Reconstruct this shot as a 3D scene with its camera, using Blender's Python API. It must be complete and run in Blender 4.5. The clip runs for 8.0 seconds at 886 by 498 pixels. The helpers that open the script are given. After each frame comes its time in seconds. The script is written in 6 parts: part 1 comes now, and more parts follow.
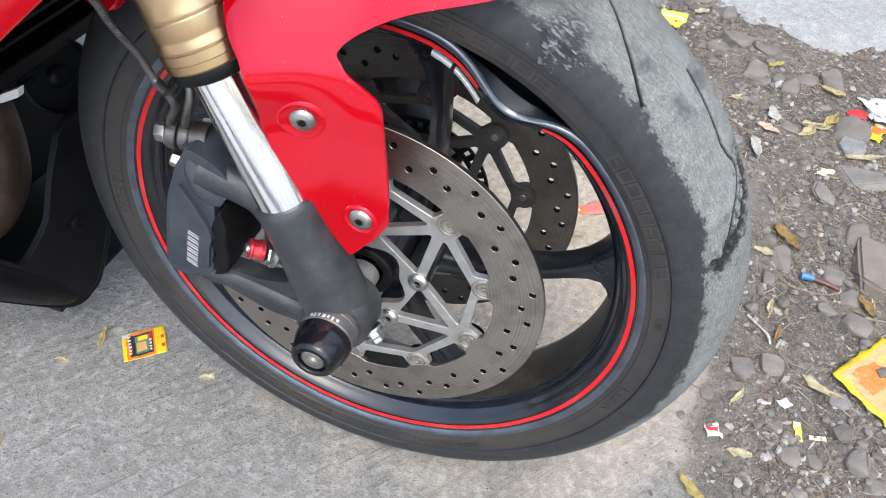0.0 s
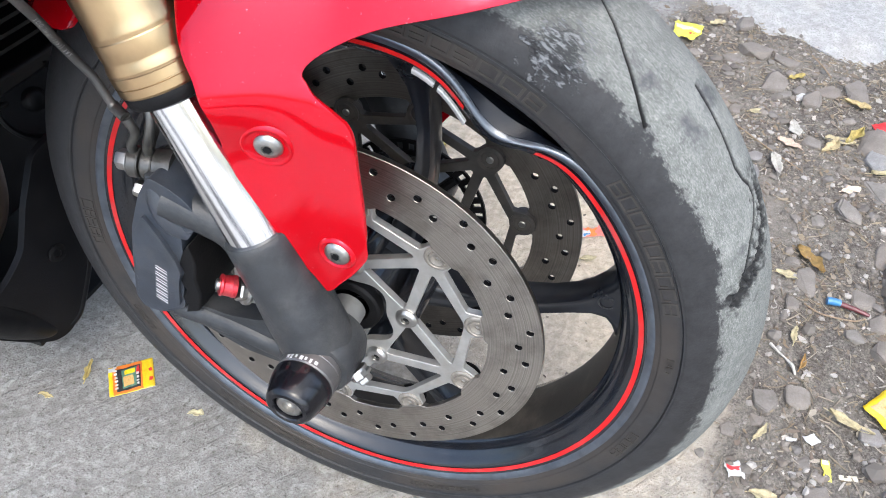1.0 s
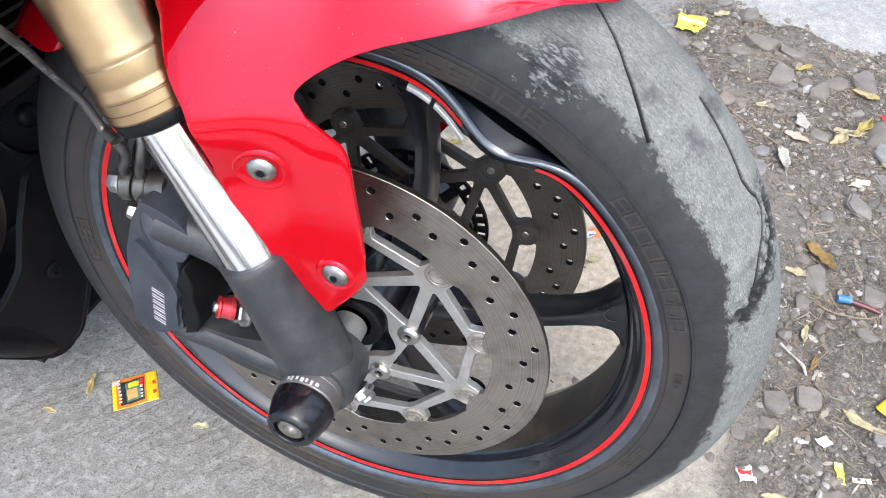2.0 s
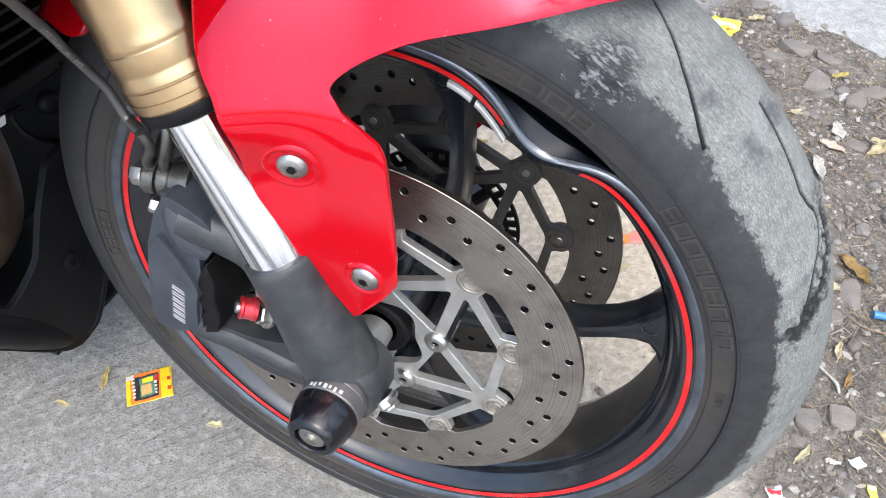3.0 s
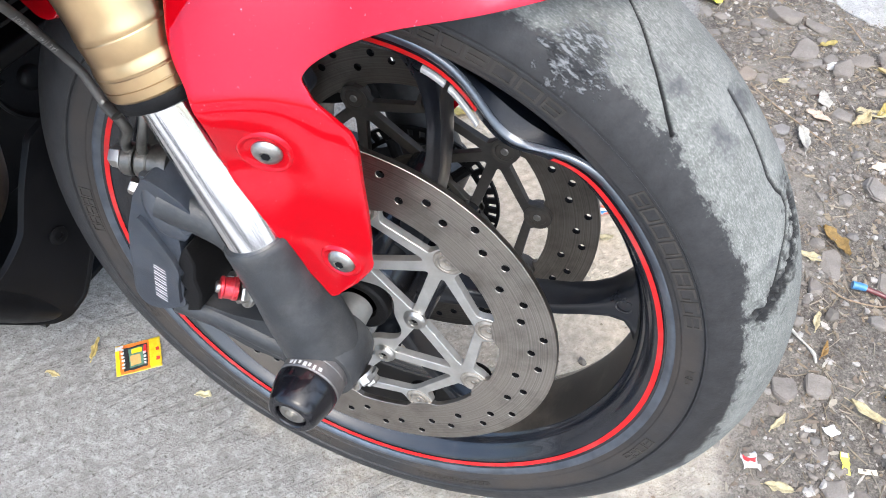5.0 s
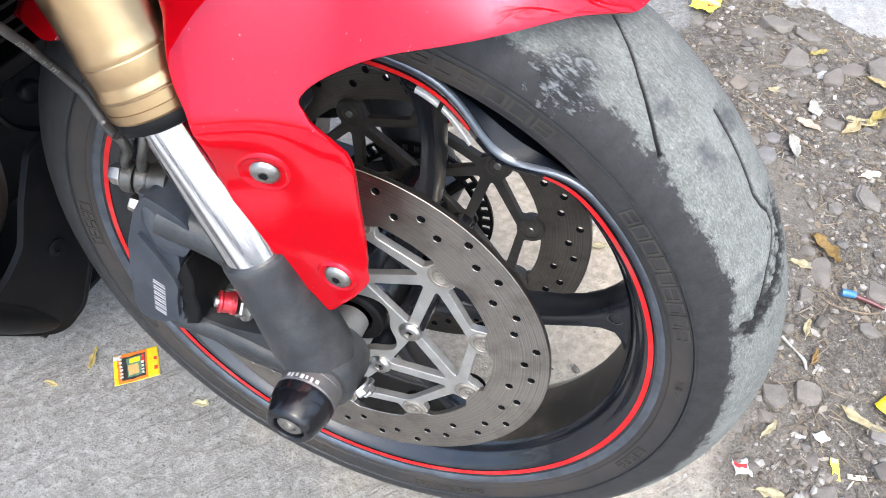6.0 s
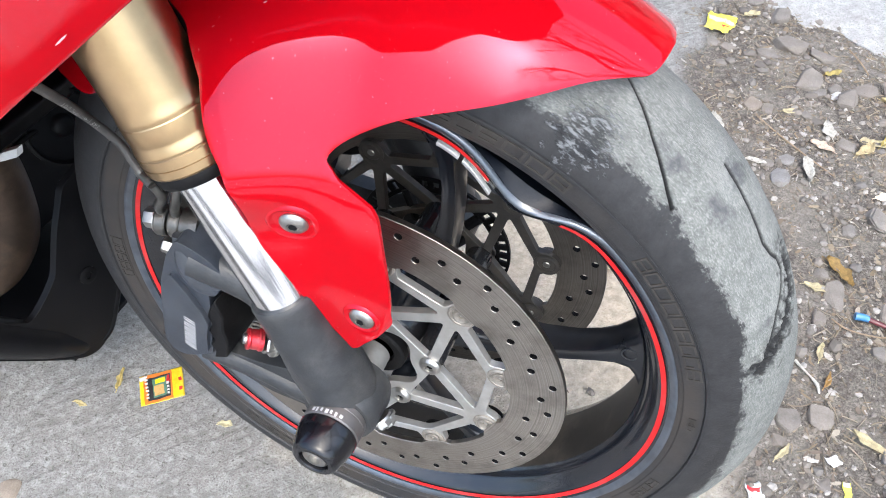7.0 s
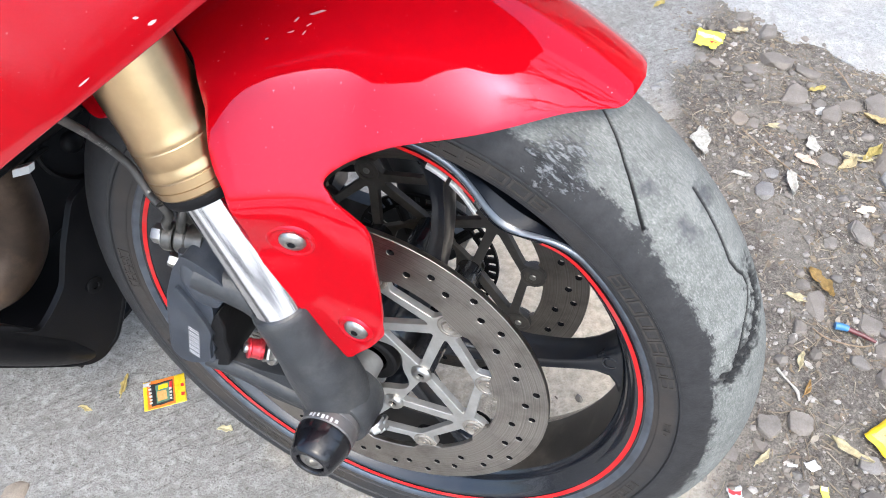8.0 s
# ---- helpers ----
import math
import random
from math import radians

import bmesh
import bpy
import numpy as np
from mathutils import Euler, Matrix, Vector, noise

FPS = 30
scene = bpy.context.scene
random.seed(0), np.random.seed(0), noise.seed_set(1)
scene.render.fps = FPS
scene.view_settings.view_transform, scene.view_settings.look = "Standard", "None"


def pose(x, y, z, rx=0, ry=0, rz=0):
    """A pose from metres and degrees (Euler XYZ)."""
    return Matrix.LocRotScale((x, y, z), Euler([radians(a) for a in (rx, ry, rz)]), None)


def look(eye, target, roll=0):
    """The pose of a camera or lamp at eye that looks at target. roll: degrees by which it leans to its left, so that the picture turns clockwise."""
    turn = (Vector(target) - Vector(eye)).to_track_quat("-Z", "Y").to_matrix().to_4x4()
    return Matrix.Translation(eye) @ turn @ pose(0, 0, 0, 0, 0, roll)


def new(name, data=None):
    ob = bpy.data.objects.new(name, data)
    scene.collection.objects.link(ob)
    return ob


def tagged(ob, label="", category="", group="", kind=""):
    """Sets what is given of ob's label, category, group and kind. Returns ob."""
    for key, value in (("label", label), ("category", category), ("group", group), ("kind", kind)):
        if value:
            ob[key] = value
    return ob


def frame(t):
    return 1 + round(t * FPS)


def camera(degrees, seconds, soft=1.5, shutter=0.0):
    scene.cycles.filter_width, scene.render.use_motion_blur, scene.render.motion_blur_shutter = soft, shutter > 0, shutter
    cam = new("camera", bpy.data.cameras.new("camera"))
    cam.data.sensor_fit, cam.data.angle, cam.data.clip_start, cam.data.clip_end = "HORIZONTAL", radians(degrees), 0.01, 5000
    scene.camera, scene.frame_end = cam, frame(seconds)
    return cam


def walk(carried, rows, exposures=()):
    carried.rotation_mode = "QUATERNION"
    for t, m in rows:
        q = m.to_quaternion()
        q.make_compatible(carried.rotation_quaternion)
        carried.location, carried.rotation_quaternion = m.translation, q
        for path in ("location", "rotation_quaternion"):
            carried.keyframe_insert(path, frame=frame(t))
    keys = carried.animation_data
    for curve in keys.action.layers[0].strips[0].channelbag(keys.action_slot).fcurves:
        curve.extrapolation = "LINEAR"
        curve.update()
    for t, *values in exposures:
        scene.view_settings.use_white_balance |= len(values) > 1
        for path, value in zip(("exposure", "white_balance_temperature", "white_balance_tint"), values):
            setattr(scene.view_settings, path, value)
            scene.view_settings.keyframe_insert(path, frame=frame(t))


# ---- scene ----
cam = camera(58.88, 8.0, soft=1.0)
ROWS = [
    (0.0, 0.1808, -0.4228, 0.8153, 39.51, -1.40, 19.00),
    (0.5, 0.1844, -0.3923, 0.7796, 40.20, -0.09, 20.12),
    (1.0, 0.1885, -0.3753, 0.7851, 40.62, -0.01, 19.60),
    (1.5, 0.1861, -0.3657, 0.7903, 39.57, 0.53, 18.51),
    (1.7, 0.1875, -0.3597, 0.7903, 39.82, 0.95, 18.63),
    (3.0, 0.1665, -0.3416, 0.7727, 39.81, 0.72, 20.95),
    (3.5, 0.1635, -0.3271, 0.7772, 38.98, 1.00, 20.76),
    (4.0, 0.1688, -0.3266, 0.7814, 37.03, 0.34, 20.69),
    (4.5, 0.1739, -0.3325, 0.7851, 36.86, 0.48, 20.76),
    (6.0, 0.1770, -0.3320, 0.7997, 37.13, 0.33, 20.39),
    (6.5, 0.1753, -0.3303, 0.8221, 36.83, 0.03, 20.10),
    (7.0, 0.1707, -0.3245, 0.8308, 37.29, 1.11, 21.11),
    (7.5, 0.1733, -0.3255, 0.8459, 37.38, 1.40, 21.52),
    (8.0, 0.1830, -0.3357, 0.8614, 37.69, 0.99, 21.19),
]
walk(cam, [(t, pose(x, y, z, rx, ry, rz)) for t, x, y, z, rx, ry, rz in ROWS],
     [(t, e + 0.20, 6020, 5) for t, e in ((0.0, 1.26), (0.5, 1.30), (1.0, 1.43), (1.7, 1.46), (3.0, 1.43), (3.5, 1.46), (4.5, 1.60), (8.0, 1.58))])

# ---- light ----
world = bpy.data.worlds.new("world")
scene.world = world
world.use_nodes = True
wn = world.node_tree
sky = wn.nodes.new("ShaderNodeTexSky")
sky.sky_type, sky.sun_disc = "NISHITA", False
sky.sun_elevation, sky.sun_rotation = radians(62), radians(146)
sky.air_density, sky.dust_density, sky.ozone_density = 1.0, 5.0, 1.3
wn.links.new(sky.outputs[0], wn.nodes["Background"].inputs[0])
wn.nodes["Background"].inputs[1].default_value = 0.15
sun = new("sun", bpy.data.lights.new("sun", "SUN"))
sun.data.energy, sun.data.angle, sun.data.color = 0.40, radians(110), (1.0, 0.95, 0.88)
sun.matrix_world = look((0.30, -0.44, 1.00), (0, 0, 0))


# ---- materials ----
def nodes_of(name):
    m = bpy.data.materials.new(name)
    m.use_nodes = True
    t = m.node_tree
    return m, t, t.nodes["Principled BSDF"]


def node(t, kind, **sets):
    n = t.nodes.new(kind)
    for k, v in sets.items():
        if k == "data_type":
            n.data_type = v
        elif k == "operation":
            n.operation = v
        elif k == "blend_type":
            n.blend_type = v
        elif k == "noise_dimensions":
            n.noise_dimensions = v
        elif k == "feature":
            n.feature = v
        else:
            n.inputs[k.replace("_", " ")].default_value = v
    return n


def noise_of(t, vec, scale, detail=4.0, rough=0.6):
    n = node(t, "ShaderNodeTexNoise", Scale=scale, Detail=detail, Roughness=rough)
    t.links.new(vec, n.inputs["Vector"])
    return n.outputs["Fac"]


def ramp(t, fac, lo, hi, a=(0, 0, 0, 1), b=(1, 1, 1, 1)):
    n = t.nodes.new("ShaderNodeValToRGB")
    n.color_ramp.elements[0].position, n.color_ramp.elements[0].color = lo, a
    n.color_ramp.elements[1].position, n.color_ramp.elements[1].color = hi, b
    t.links.new(fac, n.inputs[0])
    return n.outputs[0]


def mix(t, fac, a, b, blend="MIX"):
    n = t.nodes.new("ShaderNodeMix")
    n.data_type, n.blend_type = "RGBA", blend
    for sock, v in ((n.inputs[0], fac), (n.inputs[6], a), (n.inputs[7], b)):
        if isinstance(v, (int, float)):
            sock.default_value = v
        elif isinstance(v, tuple):
            sock.default_value = v if len(v) == 4 else (*v, 1)
        else:
            t.links.new(v, sock)
    return n.outputs[2]


def calc(t, op, a, b=0.0, c=0.0):
    n = t.nodes.new("ShaderNodeMath")
    n.operation = op
    for sock, v in zip(n.inputs, (a, b, c)):
        if isinstance(v, (int, float)):
            sock.default_value = v
        else:
            t.links.new(v, sock)
    return n.outputs[0]


def bump(t, p, height, strength, distance):
    n = node(t, "ShaderNodeBump", Strength=strength, Distance=distance)
    t.links.new(height, n.inputs["Height"])
    if p.inputs["Normal"].is_linked:
        t.links.new(p.inputs["Normal"].links[0].from_socket, n.inputs["Normal"])
    t.links.new(n.outputs[0], p.inputs["Normal"])


def coords(t):
    return t.nodes.new("ShaderNodeTexCoord").outputs["Object"]


def surface(name, base, rough, metal=0.0, spread=0.25, scale=60.0, fine=600.0, relief=0.3, dirt=None, dirt_amount=0.5, coat=0.0, rough_spread=0.12):
    """A plain surface with variation at two scales, fine relief and an optional film of dirt."""
    m, t, p = nodes_of(name)
    co = coords(t)
    big, small = noise_of(t, co, scale, 5), noise_of(t, co, fine, 3)
    dark = tuple(c * (1 - spread) for c in base)
    lite = tuple(min(1, c * (1 + spread)) for c in base)
    col = mix(t, ramp(t, big, 0.35, 0.65), dark, lite)
    col = mix(t, calc(t, "MULTIPLY", small, spread), col, dark)
    if dirt:
        mask = ramp(t, noise_of(t, co, scale * 0.45, 6, 0.7), 0.48, 0.7)
        col = mix(t, calc(t, "MULTIPLY", mask, dirt_amount), col, dirt)
    t.links.new(col, p.inputs["Base Color"])
    r = calc(t, "ADD", rough - rough_spread / 2, calc(t, "MULTIPLY", big, rough_spread))
    t.links.new(r, p.inputs["Roughness"])
    p.inputs["Metallic"].default_value = metal
    p.inputs["Coat Weight"].default_value = coat
    p.inputs["Coat Roughness"].default_value = 0.04
    if relief:
        bump(t, p, small, relief, 0.0006)
    return m


def brushed(name, base, rough, rings=900.0, metal=1.0, stain=(0.05, 0.04, 0.03)):
    """Metal worn in circles about the wheel's axle."""
    m, t, p = nodes_of(name)
    co = coords(t)
    sep = t.nodes.new("ShaderNodeSeparateXYZ")
    t.links.new(co, sep.inputs[0])
    rad = calc(t, "SQRT", calc(t, "ADD", calc(t, "MULTIPLY", sep.outputs[0], sep.outputs[0]), calc(t, "MULTIPLY", sep.outputs[2], sep.outputs[2])))
    lines = node(t, "ShaderNodeTexNoise", noise_dimensions="1D", Scale=rings, Detail=3.0, Roughness=0.7)
    t.links.new(rad, lines.inputs["W"])
    blot = noise_of(t, co, 40, 5, 0.65)
    col = mix(t, ramp(t, lines.outputs["Fac"], 0.3, 0.7), tuple(c * 0.60 for c in base), base)
    col = mix(t, calc(t, "MULTIPLY", ramp(t, blot, 0.45, 0.75), 0.45), col, stain)
    t.links.new(col, p.inputs["Base Color"])
    t.links.new(calc(t, "ADD", rough - 0.08, calc(t, "MULTIPLY", lines.outputs["Fac"], 0.18)), p.inputs["Roughness"])
    p.inputs["Metallic"].default_value = metal
    bump(t, p, lines.outputs["Fac"], 0.35, 0.0008)
    grain = t.nodes.new("ShaderNodeTangent")
    grain.direction_type, grain.axis = "RADIAL", "Y"
    t.links.new(grain.outputs[0], p.inputs["Tangent"])
    p.inputs["Anisotropic"].default_value = 0.55
    return m


RED = surface("red gloss paint", (0.43, 0.0008, 0.006), 0.035, spread=0.03, scale=25, relief=0.0, rough_spread=0.02)
tree = RED.node_tree
paint = tree.nodes["Principled BSDF"].inputs["Base Color"]
specks = ramp(tree, noise_of(tree, coords(tree), 420, 3, 0.6), 0.70, 0.74)
t_col = mix(tree, calc(tree, "MULTIPLY", specks, 0.6), paint.links[0].from_socket, (0.50, 0.26, 0.25))
tree.links.new(t_col, paint)
lacquer = RED.node_tree.nodes["Principled BSDF"].inputs
lacquer["Specular IOR Level"].default_value = 0.48
# violet tint puts a bluer sky's pink into the reflections
lacquer["Specular Tint"].default_value = (1.0, 0.66, 1.0, 1)
RED_STRIPE = surface("red rim tape", (0.60, 0.006, 0.008), 0.42, spread=0.15, scale=60, relief=0.1, dirt=(0.20, 0.12, 0.12), dirt_amount=0.45)
GOLD = surface("gold anodised aluminium", (0.51, 0.360, 0.200), 0.30, metal=1.0, spread=0.08, scale=45, relief=0.03, dirt=(0.50, 0.34, 0.17), dirt_amount=0.3)


def drawn_chrome():
    """Chrome with fine marks drawn along the fork's axis."""
    m, t, p = nodes_of("chromed steel")
    turned = node(t, "ShaderNodeMapping")
    turned.inputs["Rotation"].default_value = (0, math.atan(0.404), 0)
    t.links.new(coords(t), turned.inputs["Vector"])
    drawn = node(t, "ShaderNodeMapping")
    drawn.inputs["Scale"].default_value = (1, 1, 0.012)
    t.links.new(turned.outputs[0], drawn.inputs["Vector"])
    lines, broad = noise_of(t, drawn.outputs[0], 420, 4, 0.65), noise_of(t, drawn.outputs[0], 110, 3, 0.6)
    t.links.new(mix(t, ramp(t, lines, 0.35, 0.65), (0.80, 0.81, 0.83), (0.93, 0.935, 0.94)), p.inputs["Base Color"])
    t.links.new(calc(t, "ADD", 0.05, calc(t, "MULTIPLY", broad, 0.14)), p.inputs["Roughness"])
    p.inputs["Metallic"].default_value = 1.0
    bump(t, p, broad, 0.35, 0.0012)
    bump(t, p, lines, 0.30, 0.0004)
    return m


CHROME = drawn_chrome()
CAST = surface("dark grey painted casting", (0.026, 0.028, 0.031), 0.44, spread=0.25, scale=70, relief=0.4, dirt=(0.085, 0.083, 0.080), dirt_amount=0.4)
CALIPER = surface("matt blue-grey caliper paint", (0.030, 0.036, 0.048), 0.40, spread=0.25, scale=55, relief=0.35, dirt=(0.085, 0.085, 0.085), dirt_amount=0.4)
RIM = surface("black gloss rim paint", (0.009, 0.011, 0.016), 0.24, spread=0.3, scale=30, relief=0.08, dirt=(0.075, 0.063, 0.05), dirt_amount=0.30, coat=0.5)
# the sky's sheen on the black rim edge is put into this blue-grey base
RIM_LIP = surface("blue-grey worn rim lip", (0.105, 0.122, 0.150), 0.30, metal=0.6, spread=0.3, scale=50, relief=0.1, dirt=(0.12, 0.118, 0.115), dirt_amount=0.35, coat=0.6)
MARK_RUBBER = surface("scuffed raised rubber", (0.038, 0.034, 0.030), 0.56, spread=0.35, scale=90, relief=0.5)
BLACK = surface("black plastic", (0.0055, 0.0055, 0.0062), 0.45, spread=0.3, scale=40, relief=0.4, dirt=(0.026, 0.024, 0.022), dirt_amount=0.2)
BLACK.node_tree.nodes["Principled BSDF"].inputs["Specular IOR Level"].default_value = 0.13
HOLE_BLACK = surface("dull black rubber and primer", (0.006, 0.006, 0.007), 0.75, spread=0.3, scale=80, relief=0.4)
HOLE_BLACK.node_tree.nodes["Principled BSDF"].inputs["Specular IOR Level"].default_value = 0.15
DELRIN = surface("black polished plastic", (0.006, 0.006, 0.008), 0.16, spread=0.3, scale=60, relief=0.04, dirt=(0.05, 0.05, 0.05), dirt_amount=0.12)
STEEL = surface("zinc-plated steel", (0.43, 0.42, 0.395), 0.36, metal=1.0, spread=0.2, scale=160, relief=0.2, dirt=(0.2, 0.17, 0.13), dirt_amount=0.5)
CARRIER = surface("silver anodised disc carrier", (0.46, 0.455, 0.44), 0.40, metal=0.72, spread=0.12, scale=60, relief=0.35, dirt=(0.34, 0.30, 0.25), dirt_amount=0.5)
# far carrier and bobbins: the wheel's shade is put into this dirty colour
SHADED_CARRIER = surface("grimy dark disc carrier", (0.080, 0.074, 0.068), 0.5, metal=0.5, spread=0.25, scale=60, relief=0.3, dirt=(0.13, 0.11, 0.085), dirt_amount=0.6)
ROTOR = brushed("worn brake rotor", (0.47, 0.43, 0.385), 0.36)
# copy of ROTOR, darkened for the shade on the far disc
SHADED_ROTOR = brushed("grimy brake rotor", (0.26, 0.235, 0.205), 0.40)
BOBBIN = surface("tan-stained bobbin steel", (0.31, 0.285, 0.25), 0.48, metal=0.6, spread=0.25, scale=200, relief=0.4, dirt=(0.15, 0.125, 0.095), dirt_amount=0.7)
SPACER = surface("pale grey bare aluminium", (0.30, 0.30, 0.29), 0.45, metal=0.5, spread=0.1, scale=80, relief=0.2)
RED_NUT = surface("red anodised aluminium", (0.62, 0.03, 0.045), 0.3, metal=0.7, spread=0.15, scale=150, relief=0.1, dirt=(0.5, 0.25, 0.24), dirt_amount=0.4)
WHITE_PLASTIC = surface("white moulded plastic", (0.80, 0.80, 0.79), 0.45, spread=0.06, relief=0.1)
BRIGHT_ZINC = surface("bright zinc-plated steel", (0.44, 0.43, 0.41), 0.36, metal=1.0, spread=0.12, scale=160, relief=0.2, dirt=(0.35, 0.31, 0.26), dirt_amount=0.4)
WHITE_PAINT = surface("white printed paint", (0.56, 0.56, 0.57), 0.5, spread=0.1, relief=0.0)
HOSE = surface("grey rubber hose", (0.062, 0.058, 0.053), 0.55, spread=0.25, scale=90, relief=0.5, dirt=(0.18, 0.15, 0.135), dirt_amount=0.4)
PIPE = surface("heat-stained brown exhaust steel", (0.11, 0.078, 0.058), 0.45, metal=0.7, spread=0.35, scale=18, relief=0.3, dirt=(0.30, 0.2, 0.12), dirt_amount=0.6)
LEAD = surface("silver balance weight", (0.55, 0.55, 0.54), 0.45, metal=0.3, spread=0.1, relief=0.2)


# ---- building helpers ----
def part(name, bm, material, parent, label="", smooth=35):
    """Link a bmesh as one mesh object under a thing or a part."""
    me = bpy.data.meshes.new(name)
    bm.normal_update()
    bm.to_mesh(me)
    bm.free()
    me.materials.append(material)
    ob = new(name, me)
    ob.parent = parent
    if smooth:
        me.polygons.foreach_set("use_smooth", [True] * len(me.polygons))
        me.set_sharp_from_angle(angle=radians(smooth))
    if label:
        tagged(ob, label)
    return ob


def bevelled(ob, width, segments=2, angle=40):
    md = ob.modifiers.new("bevel", "BEVEL")
    md.width, md.segments, md.limit_method, md.angle_limit = width, segments, "ANGLE", radians(angle)
    md.harden_normals = False
    return ob


def basis(axis):
    z = Vector(axis).normalized()
    x = z.orthogonal().normalized()
    return x, z.cross(x), z


def lathe(bm, profile, origin, axis, segs=48, closed=False):
    """Turn a profile of (along, radius) about an axis."""
    x, y, z = basis(axis)
    o = Vector(origin)
    rings = []
    for a, r in profile:
        if r < 1e-6:
            rings.append([bm.verts.new(o + z * a)])
        else:
            rings.append([bm.verts.new(o + z * a + x * (r * math.cos(2 * math.pi * k / segs)) + y * (r * math.sin(2 * math.pi * k / segs))) for k in range(segs)])
    pairs = list(zip(rings, rings[1:])) + ([(rings[-1], rings[0])] if closed else [])
    for p, q in pairs:
        for k in range(segs):
            j = (k + 1) % segs
            vs = [p[k % len(p)], p[j % len(p)], q[j % len(q)], q[k % len(q)]]
            vs = list(dict.fromkeys(vs))
            if len(vs) > 2:
                bm.faces.new(vs)
    bmesh.ops.recalc_face_normals(bm, faces=bm.faces)
    return bm


def tube(bm, points, radius, segs=14, caps=True, steps=8):
    """A round tube along a smooth line through points; radius may be a list."""
    pts = [Vector(p) for p in points]
    rad = list(radius) if isinstance(radius, (list, tuple)) else [radius] * len(pts)
    line, rr = [], []
    for i in range(len(pts) - 1):
        p0, p1, p2, p3 = pts[max(i - 1, 0)], pts[i], pts[i + 1], pts[min(i + 2, len(pts) - 1)]
        for k in range(steps):
            t = k / steps
            line.append(0.5 * ((2 * p1) + (p2 - p0) * t + (2 * p0 - 5 * p1 + 4 * p2 - p3) * t * t + (3 * p1 - p0 - 3 * p2 + p3) * t ** 3))
            rr.append(rad[i] + (rad[i + 1] - rad[i]) * t)
    line.append(pts[-1])
    rr.append(rad[-1])
    side = (line[1] - line[0]).orthogonal().normalized()
    rings = []
    for i, p in enumerate(line):
        d = (line[min(i + 1, len(line) - 1)] - line[max(i - 1, 0)]).normalized()
        side = (side - d * side.dot(d)).normalized()
        up = d.cross(side)
        rings.append([bm.verts.new(p + side * (rr[i] * math.cos(2 * math.pi * k / segs)) + up * (rr[i] * math.sin(2 * math.pi * k / segs))) for k in range(segs)])
    for p, q in zip(rings, rings[1:]):
        for k in range(segs):
            bm.faces.new((p[k], p[(k + 1) % segs], q[(k + 1) % segs], q[k]))
    if caps:
        bm.faces.new(rings[0][::-1])
        bm.faces.new(rings[-1])
    bmesh.ops.recalc_face_normals(bm, faces=bm.faces)
    return bm


def circle(cx, cy, r, n=20, start=0.0):
    return [(cx + r * math.cos(start + 2 * math.pi * k / n), cy + r * math.sin(start + 2 * math.pi * k / n)) for k in range(n)]


def area2(poly):
    return sum(a[0] * b[1] - b[0] * a[1] for a, b in zip(poly, poly[1:] + poly[:1])) / 2


def inset(poly, d):
    """Move a polygon's edges inwards by d (a number, or one for each edge)."""
    if area2(poly) < 0:
        poly = poly[::-1]
    n = len(poly)
    ds = [d] * n if isinstance(d, (int, float)) else d
    edges = []
    for i in range(n):
        a, b = Vector(poly[i]), Vector(poly[(i + 1) % n])
        e = (b - a).normalized()
        edges.append((a + Vector((-e.y, e.x)) * ds[i], e))
    out = []
    for i in range(n):
        (p, u), (q, v) = edges[i - 1], edges[i]
        den = u.x * v.y - u.y * v.x
        s = ((q.x - p.x) * v.y - (q.y - p.y) * v.x) / den if abs(den) > 1e-9 else 0
        out.append((p.x + u.x * s, p.y + u.y * s))
    return out


def rounded(poly, r, n=5):
    """Round a polygon's corners."""
    out = []
    m = len(poly)
    for i in range(m):
        p, a, b = Vector(poly[i]), Vector(poly[i - 1]), Vector(poly[(i + 1) % m])
        u, v = (a - p), (b - p)
        d = min(r, u.length * 0.45, v.length * 0.45)
        s, e = p + u.normalized() * d, p + v.normalized() * d
        for k in range(n + 1):
            t = k / n
            q = s * (1 - t) ** 2 + p * 2 * t * (1 - t) + e * t * t
            out.append((q.x, q.y))
    return out


def inside(poly, x, y):
    hit = False
    for (x0, y0), (x1, y1) in zip(poly, poly[1:] + poly[:1]):
        if (y0 > y) != (y1 > y) and x < (x1 - x0) * (y - y0) / (y1 - y0) + x0:
            hit = not hit
    return hit


def flat(loops, extra=()):
    """Triangulate the area inside an odd number of loops. Gives points and triangles."""
    from mathutils.geometry import delaunay_2d_cdt
    pts, edges = [], []
    for loop in loops:
        k = len(pts)
        pts += [Vector(p) for p in loop]
        edges += [(k + i, k + (i + 1) % len(loop)) for i in range(len(loop))]
    pts += [Vector(p) for p in extra]
    vs, _, fs, _, _, _ = delaunay_2d_cdt(pts, edges, [], 0, 1e-7)
    keep = []
    for f in fs:
        cx, cy = sum(vs[i].x for i in f) / 3, sum(vs[i].y for i in f) / 3
        if sum(inside(loop, cx, cy) for loop in loops) % 2:
            keep.append(tuple(f))
    return vs, keep


